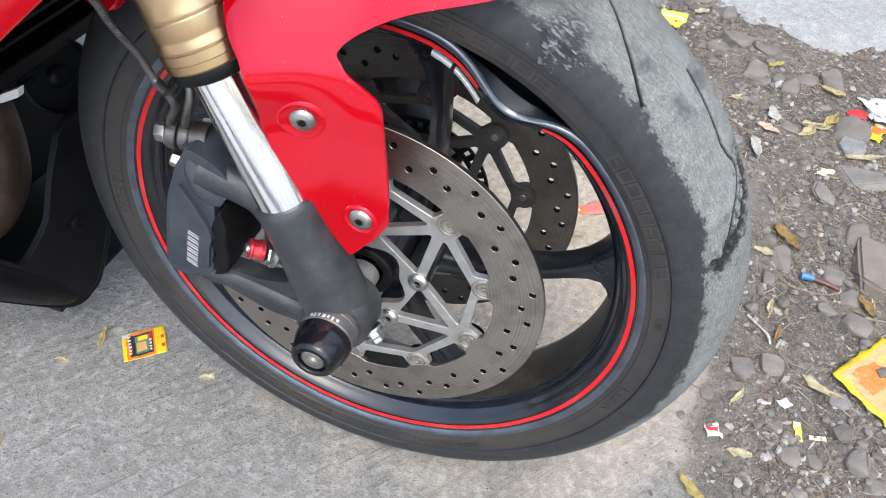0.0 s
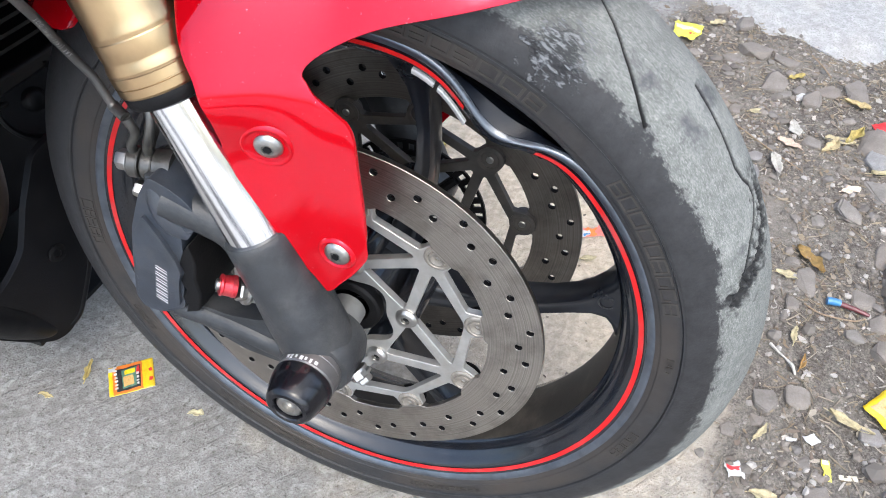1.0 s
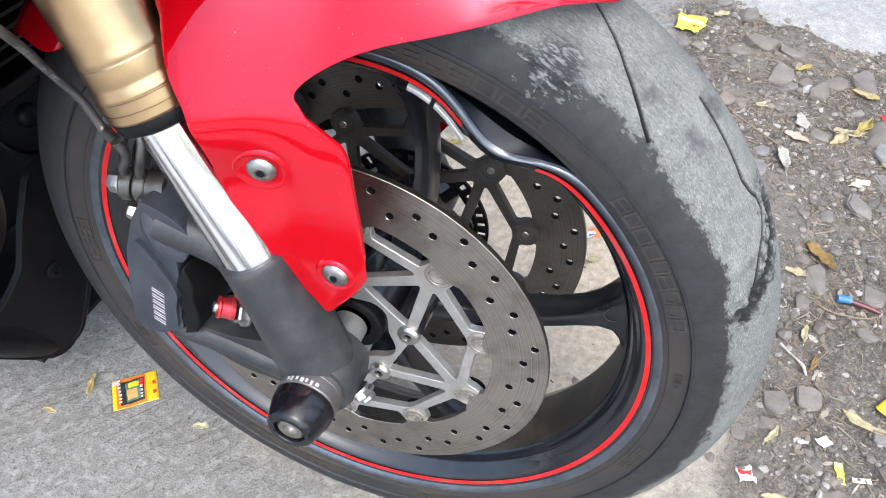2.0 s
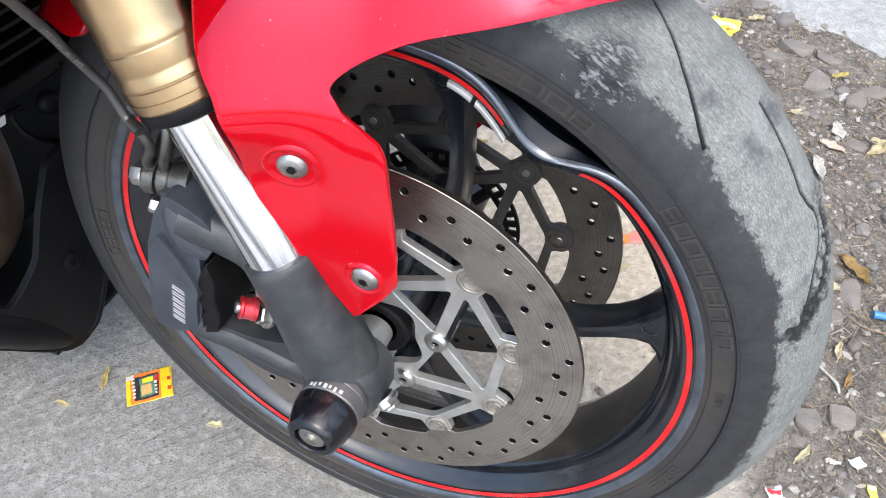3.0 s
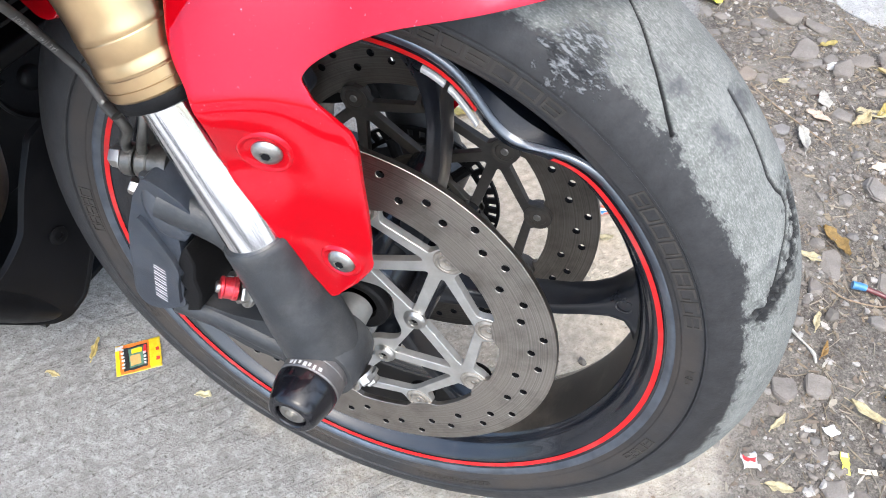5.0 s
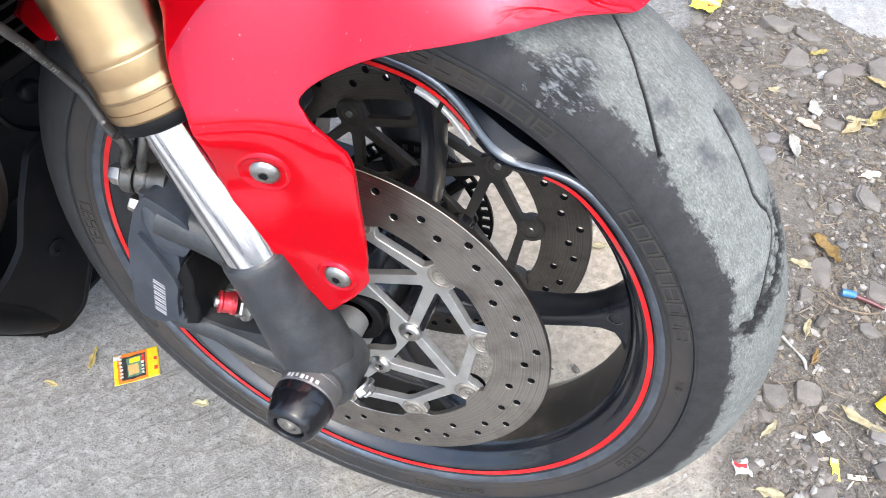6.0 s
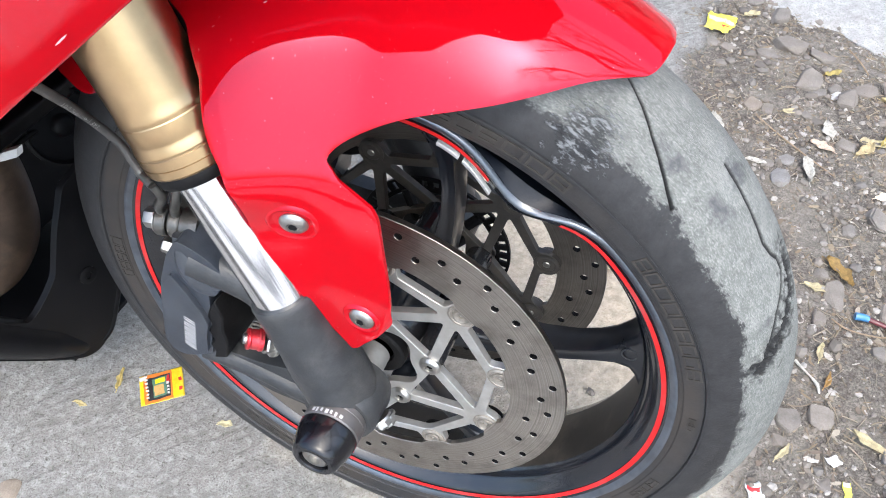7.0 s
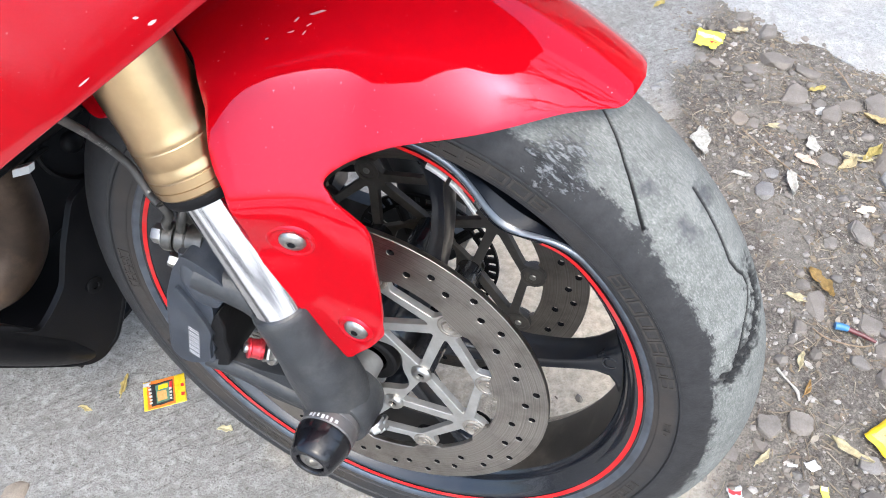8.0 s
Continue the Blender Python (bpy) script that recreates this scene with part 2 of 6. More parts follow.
def plate(bm, loops, y0, y1, place=None):
    """A flat plate in the x-z plane with holes, from y0 to y1."""
    vs, fs = flat(loops)
    place = place or (lambda x, y, z: Vector((x, y, z)))
    used = sorted({i for f in fs for i in f})
    lo = {i: bm.verts.new(place(vs[i].x, y0, vs[i].y)) for i in used}
    hi = {i: bm.verts.new(place(vs[i].x, y1, vs[i].y)) for i in used}
    seen = {}
    for f in fs:
        bm.faces.new([lo[i] for i in f])
        bm.faces.new([hi[i] for i in reversed(f)])
        for a, b in zip(f, f[1:] + f[:1]):
            seen[(a, b)] = True
    for a, b in seen:
        if (b, a) not in seen:
            bm.faces.new((lo[b], lo[a], hi[a], hi[b]))
    bmesh.ops.recalc_face_normals(bm, faces=bm.faces)
    return bm


def polar(deg, r):
    return (r * math.cos(radians(deg)), r * math.sin(radians(deg)))


def hexbolt(bm, origin, axis, r, h, socket=0.0, washer=0.0, segs=6):
    """A bolt head that stands out along axis, with a washer or a socket."""
    x, y, z = basis(axis)
    o = Vector(origin)
    if washer:
        lathe(bm, [(-0.001, 0), (-0.001, washer), (0.0012, washer), (0.0014, washer * 0.96), (0.0014, 0)], o, axis, 28)
    prof = [(0.0, r), (h * 0.8, r), (h, r * 0.86)] + ([(h, socket), (h * 0.35, socket * 0.95), (h * 0.35, 0)] if socket else [(h, 0)])
    rings = []
    for a, q in prof:
        n = segs if q != 0 else 1
        rings.append([bm.verts.new(o + z * (a + 0.0011 * bool(washer)) + x * (q * math.cos(2 * math.pi * k / segs)) + y * (q * math.sin(2 * math.pi * k / segs))) for k in range(n)])
    for p, q in zip(rings, rings[1:]):
        for k in range(segs):
            vs = list(dict.fromkeys((p[k % len(p)], p[(k + 1) % segs % len(p)], q[(k + 1) % segs % len(q)], q[k % len(q)])))
            if len(vs) > 2:
                bm.faces.new(vs)
    bmesh.ops.recalc_face_normals(bm, faces=bm.faces)
    return bm

# ---- the motorcycle: leaning on its side stand, wheel centre as its parts' origin ----
LEAN_DEG, AXLE_HEIGHT, DROP = 7.142, 0.2906, 0.29
LEANING = pose(0, 0, AXLE_HEIGHT, -LEAN_DEG, 0, 0)
motorcycle = tagged(new("motorcycle"), "red sport motorcycle with a dented front rim parked on concrete", "motorcycle")
motorcycle.matrix_world = LEANING @ Matrix.Translation((0, 0, -DROP))


def bike_part(name, bm, material, label="", smooth=35):
    ob = part(name, bm, material, motorcycle, label, smooth)
    ob.location = (0, 0, DROP)
    return ob


def dent(a):
    """How far the near rim flange is beaten in at the angle a."""
    d = (a + 180) % 360 - 180 - 61.5
    return -0.0255 * math.exp(-(d / (10.0 if d > 0 else 8.0)) ** 2)


def turn(rows, angles, bend=None):
    """A ring about the axle from rows of (y, r, weight of the dent)."""
    bm = bmesh.new()
    closed = abs((angles[-1] - angles[0]) % 360) < 1e-6 and len(angles) > 2
    angs = angles[:-1] if closed else angles
    grid = []
    for a in angs:
        col = []
        for y, r, w in rows:
            rr = r + (bend(a) * w if bend else 0)
            x, z = polar(a, rr)
            col.append(bm.verts.new((x, y, z)))
        grid.append(col)
    n = len(grid)
    for i in range(n if closed else n - 1):
        p, q = grid[i], grid[(i + 1) % n]
        for k in range(len(rows) - 1):
            bm.faces.new((p[k], p[k + 1], q[k + 1], q[k]))
    bmesh.ops.recalc_face_normals(bm, faces=bm.faces)
    return bm


def angles_fine(lo, hi, fine, coarse):
    out, a = [], lo
    while a < hi - 1e-6:
        out.append(a)
        a += fine
    while a < lo + 360 - 1e-6:
        out.append(a)
        a += coarse
    return out + [lo + 360]


RING = angles_fine(30, 90, 1.0, 2.0)

# --- tyre ---
# bead and lettered sidewall first, then a round, narrow crown
CROWN_W, CROWN_R, TOP_R = 0.0560, 0.2490, 0.2976
TYRE_PROFILE = [(0.0470, 0.2258), (0.0498, 0.2268), (0.0510, 0.2276), (0.0518, 0.2290), (0.0524, 0.2306), (0.0526, 0.2318), (0.0533, 0.2322), (0.0536, 0.2338), (0.0540, 0.2380),
                (0.0544, 0.2420), (0.0546, 0.2458), (0.0541, 0.2463), (0.0551, 0.2467), (0.0558, 0.2472), (0.0556, 0.2478)]
for step in range(31):
    lean_out = math.pi / 2 * step / 30
    TYRE_PROFILE.append((CROWN_W * max(0.0, math.cos(lean_out)) ** 1.093, CROWN_R + (TOP_R - CROWN_R) * math.sin(lean_out) ** 1.093))


def dense(profile, step):
    out = []
    for (y0, r0), (y1, r1) in zip(profile, profile[1:]):
        n = max(1, round(math.hypot(y1 - y0, r1 - r0) / step))
        out += [(y0 + (y1 - y0) * k / n, r0 + (r1 - r0) * k / n) for k in range(n)]
    return out + [profile[-1]]


def near_line(line, a, y):
    """Distance in metres from a tread point (degrees, metres across) to a line, and how far along it lies."""
    best, where = 9.0, 0.0
    for k, ((a0, y0), (a1, y1)) in enumerate(zip(line, line[1:])):
        ux, uy = (a1 - a0) * 0.0051, y1 - y0
        px, py = (a - a0) * 0.0051, y - y0
        t = max(0.0, min(1.0, (px * ux + py * uy) / (ux * ux + uy * uy + 1e-12)))
        d = math.hypot(px - ux * t, py - uy * t)
        if d < best:
            best, where = d, (k + t) / (len(line) - 1)
    return best, where


# tread grooves: a long one near the shoulder and one nearer the middle with a torn end
GROOVES = [([(63.4, -0.0112), (60.7, -0.0188), (58.6, -0.0243), (55.8, -0.0326), (52.7, -0.0394), (50.2, -0.0441), (48.2, -0.0468)], 0.00062, 0.0030),
           ([(46.6, -0.0114), (43.9, -0.0129), (40.2, -0.0155), (35.9, -0.0187), (33.8, -0.0165), (32.5, -0.0128), (30.6, -0.0121), (28.4, -0.0180), (26.0, -0.0268), (21.3, -0.0373), (18.8, -0.0422)], 0.0011, 0.0020)]


def build_tyre():
    half, coarse = dense(TYRE_PROFILE, 0.0005), dense(TYRE_PROFILE, 0.0020)
    rows = [(-y, r) for y, r in half] + [(y, r) for y, r in coarse[-2::-1]]
    fine = dense([(10.0, 0), (70.0, 0)], 0.11)
    angs = [a for a, _ in fine] + [72.0 + 2.0 * k for k in range(149)]
    bm = bmesh.new()
    carve = bm.verts.layers.float.new("carve")
    grid = []
    for a in angs:
        col = []
        for y, r in rows:
            deep, smear = 0.0, 0.0
            if r > 0.262 and 14 < a < 68:
                for line, w, d in GROOVES:
                    if min(q[0] for q in line) - 2 < a < max(q[0] for q in line) + 2:
                        dist, _ = near_line(line, a, y)
                        deep = max(deep, d * math.exp(-(dist / (w * 1.05)) ** 2))
                # the torn patch at the end of the inner groove
                td, _ = near_line([(31.5, -0.0009), (28.9, -0.0036), (26.8, -0.0092), (23.6, -0.0206), (21.4, -0.0315), (19.1, -0.0414)], a, y)
                if td < 0.017:
                    smear = (1 - td / 0.017) * 0.9 - 0.30 + 0.9 * noise.noise((a * 0.6, y * 150, 23.0)) + 0.5 * noise.noise((a * 2.0, y * 420, 29.0))
                if td < 0.009:
                    ragged = noise.noise((a * 0.8, y * 210, 3.0)) + 0.5 * noise.noise((a * 2.2, y * 480, 9.0))
                    tear = (1 - td / 0.009) * 1.1 - 0.25 + 1.25 * ragged
                    deep = max(deep, 0.0036 * max(0.0, min(1.0, tear)))
                    if tear < 0.0:
                        deep -= 0.0016 * min(1.0, -tear) * (1 - td / 0.009)
            if r > 0.262:
                deep += 0.00022 * noise.noise((a * 0.55, y * 110, 1.7)) + 0.00012 * noise.noise((a * 3.1, y * 500, 5.0))
            ny, nr = (y / 0.0562) ** 3, 1.0
            ln = math.hypot(ny, nr)
            x, z = polar(a, r - deep * nr / ln)
            v = bm.verts.new((x, y - deep * ny / ln, z))
            v[carve] = max(0.0, min(1.0, (deep - 0.0002) / 0.0009), min(0.78, smear * 1.6))
            # the tread flattens where it meets the ground
            w = LEANING @ v.co
            if w.z < 0.0015:
                w.z = 0.0015
                v.co = LEANING.inverted() @ w
            col.append(v)
        grid.append(col)
    n = len(grid)
    for i in range(n):
        p, q = grid[i], grid[(i + 1) % n]
        for k in range(len(rows) - 1):
            bm.faces.new((p[k], p[k + 1], q[k + 1], q[k]))
    bmesh.ops.recalc_face_normals(bm, faces=bm.faces)
    return bm


def tyre_material():
    m, t, p = nodes_of("worn dusty tyre rubber")
    co = coords(t)
    sep = t.nodes.new("ShaderNodeSeparateXYZ")
    t.links.new(co, sep.inputs[0])
    x, y, z = sep.outputs
    across = calc(t, "ABSOLUTE", y)
    rad = calc(t, "SQRT", calc(t, "ADD", calc(t, "MULTIPLY", x, x), calc(t, "MULTIPLY", z, z)))
    ragged = noise_of(t, co, 55, 8, 0.72)
    broad = noise_of(t, co, 14, 3, 0.5)
    stretch = t.nodes.new("ShaderNodeMapping")
    stretch.inputs["Rotation"].default_value = (0.3, 0.9, 0.5)
    stretch.inputs["Scale"].default_value = (1.0, 5.0, 1.0)
    t.links.new(co, stretch.inputs["Vector"])
    flecks = noise_of(t, stretch.outputs[0], 150, 6, 0.72)
    # dust on the worn middle of the tread, with a ragged border towards the shoulder
    lim = calc(t, "ADD", 0.2432, calc(t, "ADD", calc(t, "MULTIPLY", ragged, 0.024), calc(t, "ADD", calc(t, "MULTIPLY", flecks, 0.018), calc(t, "MULTIPLY", broad, 0.012))))
    # the dust begins further out towards the rear of the wheel
    lim = calc(t, "ADD", lim, ramp(t, calc(t, "MULTIPLY", x, -1.0), 0.03, 0.14, (0, 0, 0, 1), (0.026, 0.026, 0.026, 1)))
    dust = ramp(t, calc(t, "MULTIPLY", calc(t, "SUBTRACT", rad, lim), 300.0), 0.0, 1.0)
    # a scuffed, paler field on the shoulder
    fx = calc(t, "SUBTRACT", x, 0.1276)
    fz = calc(t, "SUBTRACT", z, 0.2384)
    fy = calc(t, "ADD", y, 0.0486)
    far = calc(t, "SQRT", calc(t, "ADD", calc(t, "MULTIPLY", fx, fx), calc(t, "ADD", calc(t, "MULTIPLY", fz, fz), calc(t, "MULTIPLY", fy, fy))))
    scuff = ramp(t, calc(t, "SUBTRACT", calc(t, "ADD", flecks, 0.12), calc(t, "MULTIPLY", far, 16.0)), 0.34, 0.42)
    grains = noise_of(t, co, 700, 4, 0.7)
    mott = noise_of(t, co, 120, 6, 0.7)
    rubber = mix(t, ramp(t, mott, 0.3, 0.75), (0.018, 0.018, 0.019), (0.037, 0.037, 0.039))
    side = ramp(t, calc(t, "SUBTRACT", 0.2460, rad), 0.0, 0.002)
    rubber = mix(t, calc(t, "MULTIPLY", side, ramp(t, broad, 0.35, 0.7)), rubber, (0.052, 0.043, 0.036))
    pale = mix(t, ramp(t, mott, 0.35, 0.68), (0.150, 0.157, 0.146), (0.250, 0.258, 0.243))
    pale = mix(t, calc(t, "MULTIPLY", ramp(t, grains, 0.34, 0.60, (1, 1, 1, 1), (0, 0, 0, 1)), 0.45), pale, (0.10, 0.104, 0.10))
    pale = mix(t, calc(t, "MULTIPLY", ramp(t, flecks, 0.40, 0.58, (1, 1, 1, 1), (0, 0, 0, 1)), 0.6), pale, (0.092, 0.095, 0.092))
    pale = mix(t, calc(t, "MULTIPLY", ramp(t, broad, 0.50, 0.66), 0.35), pale, (0.29, 0.298, 0.283))
    dashes = noise_of(t, stretch.outputs[0], 520, 4, 0.7)
    pale = mix(t, calc(t, "MULTIPLY", ramp(t, dashes, 0.50, 0.60), 0.5), pale, (0.085, 0.09, 0.085))
    pale = mix(t, calc(t, "MULTIPLY", ramp(t, dashes, 0.36, 0.46, (1, 1, 1, 1), (0, 0, 0, 1)), 0.4), pale, (0.40, 0.41, 0.39))
    wet = ramp(t, noise_of(t, co, 26, 5, 0.6), 0.60, 0.70)
    pale = mix(t, calc(t, "MULTIPLY", wet, 0.75), pale, (0.05, 0.052, 0.058))
    col = mix(t, dust, rubber, pale)
    col = mix(t, calc(t, "MULTIPLY", scuff, 0.8), col, mix(t, ramp(t, flecks, 0.49, 0.60), (0.016, 0.017, 0.020), (0.21, 0.22, 0.23)))
    at = t.nodes.new("ShaderNodeAttribute")
    at.attribute_name = "carve"
    col = mix(t, calc(t, "MULTIPLY", at.outputs["Fac"], 0.96), col, (0.009, 0.009, 0.010))
    t.links.new(col, p.inputs["Base Color"])
    p.inputs["Specular IOR Level"].default_value = 0.35
    t.links.new(mix(t, dust, (0.52, 0.52, 0.52), (0.82, 0.82, 0.82)), p.inputs["Roughness"])
    bump(t, p, grains, 0.22, 0.0012)
    bump(t, p, mott, 0.15, 0.0025)
    bump(t, p, calc(t, "MULTIPLY", scuff, flecks), 0.6, 0.003)
    return m


TYRE = tyre_material()
tyre = bike_part("front_tyre", build_tyre(), TYRE, "black front tyre with a dusty grey worn tread and torn grooves", 60)


def sidewall_lettering(spec):
    """Raised marks of unread lettering round the sidewall."""
    bm = bmesh.new()
    rnd = random.Random(int(spec[0]) + 400)

    def block(a0, a1, r0, r1, rise):
        """A raised frame-like character between two angles and radii."""
        def pt(a, r, up):
            y = np.interp(r, [q for _, q in TYRE_PROFILE], [q for q, _ in TYRE_PROFILE])
            x, z = polar(a, r)
            return Vector((x, -(y + up), z))
        steps = 3
        lo = [[pt(a0 + (a1 - a0) * k / steps, r, -0.0006) for k in range(steps + 1)] for r in (r0, r1)]
        hi = [[pt(a0 + (a1 - a0) * k / steps, r, rise) for k in range(steps + 1)] for r in (r0, r1)]
        L = [[bm.verts.new(v) for v in row] for row in lo]
        H = [[bm.verts.new(v) for v in row] for row in hi]
        for k in range(steps):
            bm.faces.new((H[0][k], H[0][k + 1], H[1][k + 1], H[1][k]))
            bm.faces.new((L[0][k], L[0][k + 1], H[0][k + 1], H[0][k]))
            bm.faces.new((L[1][k], L[1][k + 1], H[1][k + 1], H[1][k]))
        bm.faces.new((L[0][0], L[1][0], H[1][0], H[0][0]))
        bm.faces.new((L[0][-1], L[1][-1], H[1][-1], H[0][-1]))

    def word(start, count, wide, tall, r0, rise=0.0007):
        a = start
        for _ in range(count):
            w = wide * rnd.uniform(0.75, 1.1)
            edge, rim_w = w * 0.13, tall * 0.14
            block(a, a - edge, r0, r0 + tall, rise)
            block(a - w + edge, a - w, r0, r0 + tall * rnd.choice((1.0, 1.0, 0.6)), rise)
            block(a - edge, a - w + edge, r0 + tall - rim_w, r0 + tall, rise)
            block(a - edge, a - w + edge, r0, r0 + rim_w, rise)
            if rnd.random() < 0.5:
                block(a - edge, a - w + edge, r0 + tall * 0.43, r0 + tall * 0.55, rise)
            a -= w * 1.14
        return a

    word(*spec)
    bmesh.ops.recalc_face_normals(bm, faces=bm.faces)
    return bm


for spec in ((86, 8, 3.3, 0.0095, 0.2345), (44, 9, 2.9, 0.0105, 0.2345), (8, 2, 1.6, 0.0050, 0.2370), (-14, 4, 2.2, 0.0075, 0.2350), (-60, 12, 1.5, 0.0050, 0.2360),
             (-100, 14, 2.0, 0.0070, 0.2350), (-150, 5, 1.5, 0.0050, 0.2360), (185, 5, 2.3, 0.0105, 0.2330)):
    part("raised_lettering", sidewall_lettering(spec), MARK_RUBBER, tyre, "raised worn lettering on black rubber", 30)

# --- rim, spokes and hub ---
NEAR = [(-0.0400, 0.2120, 0.10), (-0.0420, 0.2220, 0.35), (-0.0455, 0.2278, 0.80), (-0.0480, 0.2292, 0.95), (-0.0502, 0.2290, 1.0), (-0.0512, 0.2275, 1.0), (-0.0508, 0.2258, 0.97),
        (-0.0496, 0.2238, 0.93), (-0.0484, 0.2222, 0.90), (-0.0474, 0.2200, 0.87), (-0.0464, 0.2165, 0.84), (-0.0452, 0.2140, 0.81), (-0.0430, 0.2122, 0.78), (-0.0400, 0.2100, 0.70),
        (-0.0368, 0.2080, 0.65), (-0.0360, 0.2066, 0.64), (-0.0320, 0.2050, 0.5), (-0.0270, 0.2032, 0.3), (-0.0262, 0.2018, 0.28), (-0.0215, 0.2004, 0.15), (-0.0150, 0.1992, 0.05), (-0.0070, 0.1984, 0.0), (0.0, 0.1982, 0.0)]
rim_rows = NEAR[2:] + [(-y, r, 0.0) for y, r, _ in NEAR[-2::-1]]
rim_rows += [(0.025, 0.2075, 0), (0.0, 0.2050, 0), (-0.025, 0.2075, 0)]
rim = bike_part("front_rim", turn(rim_rows, RING, dent), RIM, "black cast rim with a red stripe and a beaten-in flange", 50)
BARREL = surface("dusty brown rim barrel", (0.030, 0.026, 0.022), 0.5, spread=0.35, scale=28, relief=0.2, dirt=(0.13, 0.112, 0.090), dirt_amount=0.6)
BEAD_SEAT = surface("smeared black bead seat", (0.006, 0.008, 0.013), 0.42, spread=0.35, scale=45, relief=0.3)
BEAD_SEAT.node_tree.nodes["Principled BSDF"].inputs["Specular IOR Level"].default_value = 0.3
barrel_rows = [(y, r - 0.0005, w) for y, r, w in NEAR[-5:]]
part("rim_barrel", turn(barrel_rows + [(-y, r, 0.0) for y, r, _ in barrel_rows[-2::-1]], RING), BARREL, rim, "brown-dusted inner barrel of the rim", 50)
part("bead_seat", turn([(-0.025, 0.2075, 0)] + [(y, r + 0.0003, w) for y, r, w in NEAR[:4]], RING, dent), BEAD_SEAT, rim, "black bead seat behind the bent flange", 50)
lip_rows = [(y - 0.0004, r + 0.0002, w) for y, r, w in NEAR[3:9]]
part("rim_lip", turn(lip_rows, RING, dent), RIM_LIP, rim, "rim edge coloured blue-grey like a sky sheen", 60)
stripe_rows = [(-0.0477, 0.2201, 0.872), (-0.0474, 0.2192, 0.863), (-0.0470, 0.2176, 0.850), (-0.0467, 0.2164, 0.838)]
stripe_rows = [(y - 0.0006, r, w) for y, r, w in stripe_rows]
part("rim_stripe", turn(stripe_rows, [-292.0 + 1.0 * k for k in range(0, 347)], dent), RED_STRIPE, rim, "thin bright red reflective stripe", 60)


def spoke_mesh():
    """One swept spoke from the hub to the rim, flaring into both."""
    bm = bmesh.new()
    rings = []
    for r, ang, w, d in ((0.028, -17.5, 0.0170, 0.022), (0.045, -13.4, 0.0130, 0.020), (0.070, -8.6, 0.0095, 0.0165), (0.095, -4.8, 0.0075, 0.0145), (0.120, -1.1, 0.0062, 0.013),
                         (0.145, 2.4, 0.0058, 0.012), (0.163, 5.0, 0.0064, 0.012), (0.176, 6.9, 0.0088, 0.0125), (0.186, 8.0, 0.0140, 0.0135), (0.194, 8.6, 0.0230, 0.015), (0.2005, 8.8, 0.040, 0.017)):
        c = Vector((*polar(ang, r), 0))
        side = Vector((-math.sin(radians(ang + 12)), math.cos(radians(ang + 12)), 0))
        ring = []
        # an I-shaped section: a groove runs along the near and far faces
        for sx, sy in ((-1, -0.72), (-0.86, -1), (-0.5, -1), (-0.32, -0.95), (0.32, -0.95), (0.5, -1), (0.86, -1), (1, -0.72), (1, 0.72), (0.86, 1), (0.5, 1), (0.32, 0.72), (-0.32, 0.72), (-0.5, 1), (-0.86, 1), (-1, 0.72)):
            q = c + side * (sx * w)
            if r > 0.18:
                q = q.normalized() * (r if q.length > r else max(q.length, r)) if r > 0.188 else q
            ring.append(bm.verts.new((q.x, sy * d, q.y)))
        rings.append(ring)
    for p, q in zip(rings, rings[1:]):
        n = len(p)
        for k in range(n):
            bm.faces.new((p[k], p[(k + 1) % n], q[(k + 1) % n], q[k]))
    bmesh.ops.recalc_face_normals(bm, faces=bm.faces)
    return bm


SPOKE = surface("satin black spoke paint", (0.010, 0.012, 0.017), 0.30, spread=0.3, scale=30, relief=0.1, dirt=(0.045, 0.040, 0.034), dirt_amount=0.3, coat=0.2)
first_spoke = part("spoke", spoke_mesh(), SPOKE, rim, "", 72)
for k in range(1, 5):
    s = new("spoke", first_spoke.data)
    s.parent = rim
    s.matrix_basis = pose(0, 0, 0, 0, -72 * k, 0)
# drilled eye at each spoke's outer end
eye_mesh = None
for k in range(5):
    x, z = polar(9.2, 0.1884)
    bm = lathe(bmesh.new(), [(-0.0012, 0.0068), (0.0006, 0.0066), (0.0006, 0.0052), (-0.004, 0.0044), (-0.0045, 0)], (0, 0, 0), (0, -1, 0), 20)
    if eye_mesh is None:
        ob = part("spoke_eye", bm, RIM, rim)
        eye_mesh = ob.data
    else:
        bm.free()
        ob = new("spoke_eye", eye_mesh)
        ob.parent = rim
    ob.matrix_basis = pose(0, 0, 0, 0, -72 * k, 0) @ Matrix.Translation((x, -0.0136, z))

hub = lathe(bmesh.new(), [(-0.056, 0.016), (-0.056, 0.0235), (-0.050, 0.0265), (-0.046, 0.0320), (-0.030, 0.0330), (-0.012, 0.0345), (0.012, 0.0345), (0.030, 0.0330), (0.046, 0.0320), (0.050, 0.0265), (0.056, 0.0235), (0.056, 0.016)], (0, 0, 0), (0, 1, 0), 56)
part("hub", hub, RIM, rim)
for k in range(5):
    x, z = polar(10 + 72 * k, 0.046)
    bm = bmesh.new()
    lathe(bm, [(-0.060, 0), (-0.060, 0.0105), (-0.058, 0.0115), (-0.02, 0.0125), (0.02, 0.0125), (0.058, 0.0115), (0.060, 0.0105), (0.060, 0)], (x, 0, z), (0, 1, 0), 20)
    part("hub_boss", bm, RIM, rim)
seal = lathe(bmesh.new(), [(-0.0560, 0.0150), (-0.0600, 0.0165), (-0.0615, 0.0235), (-0.0600, 0.0255), (-0.0540, 0.0262)], (0, 0, 0), (0, 1, 0), 40)
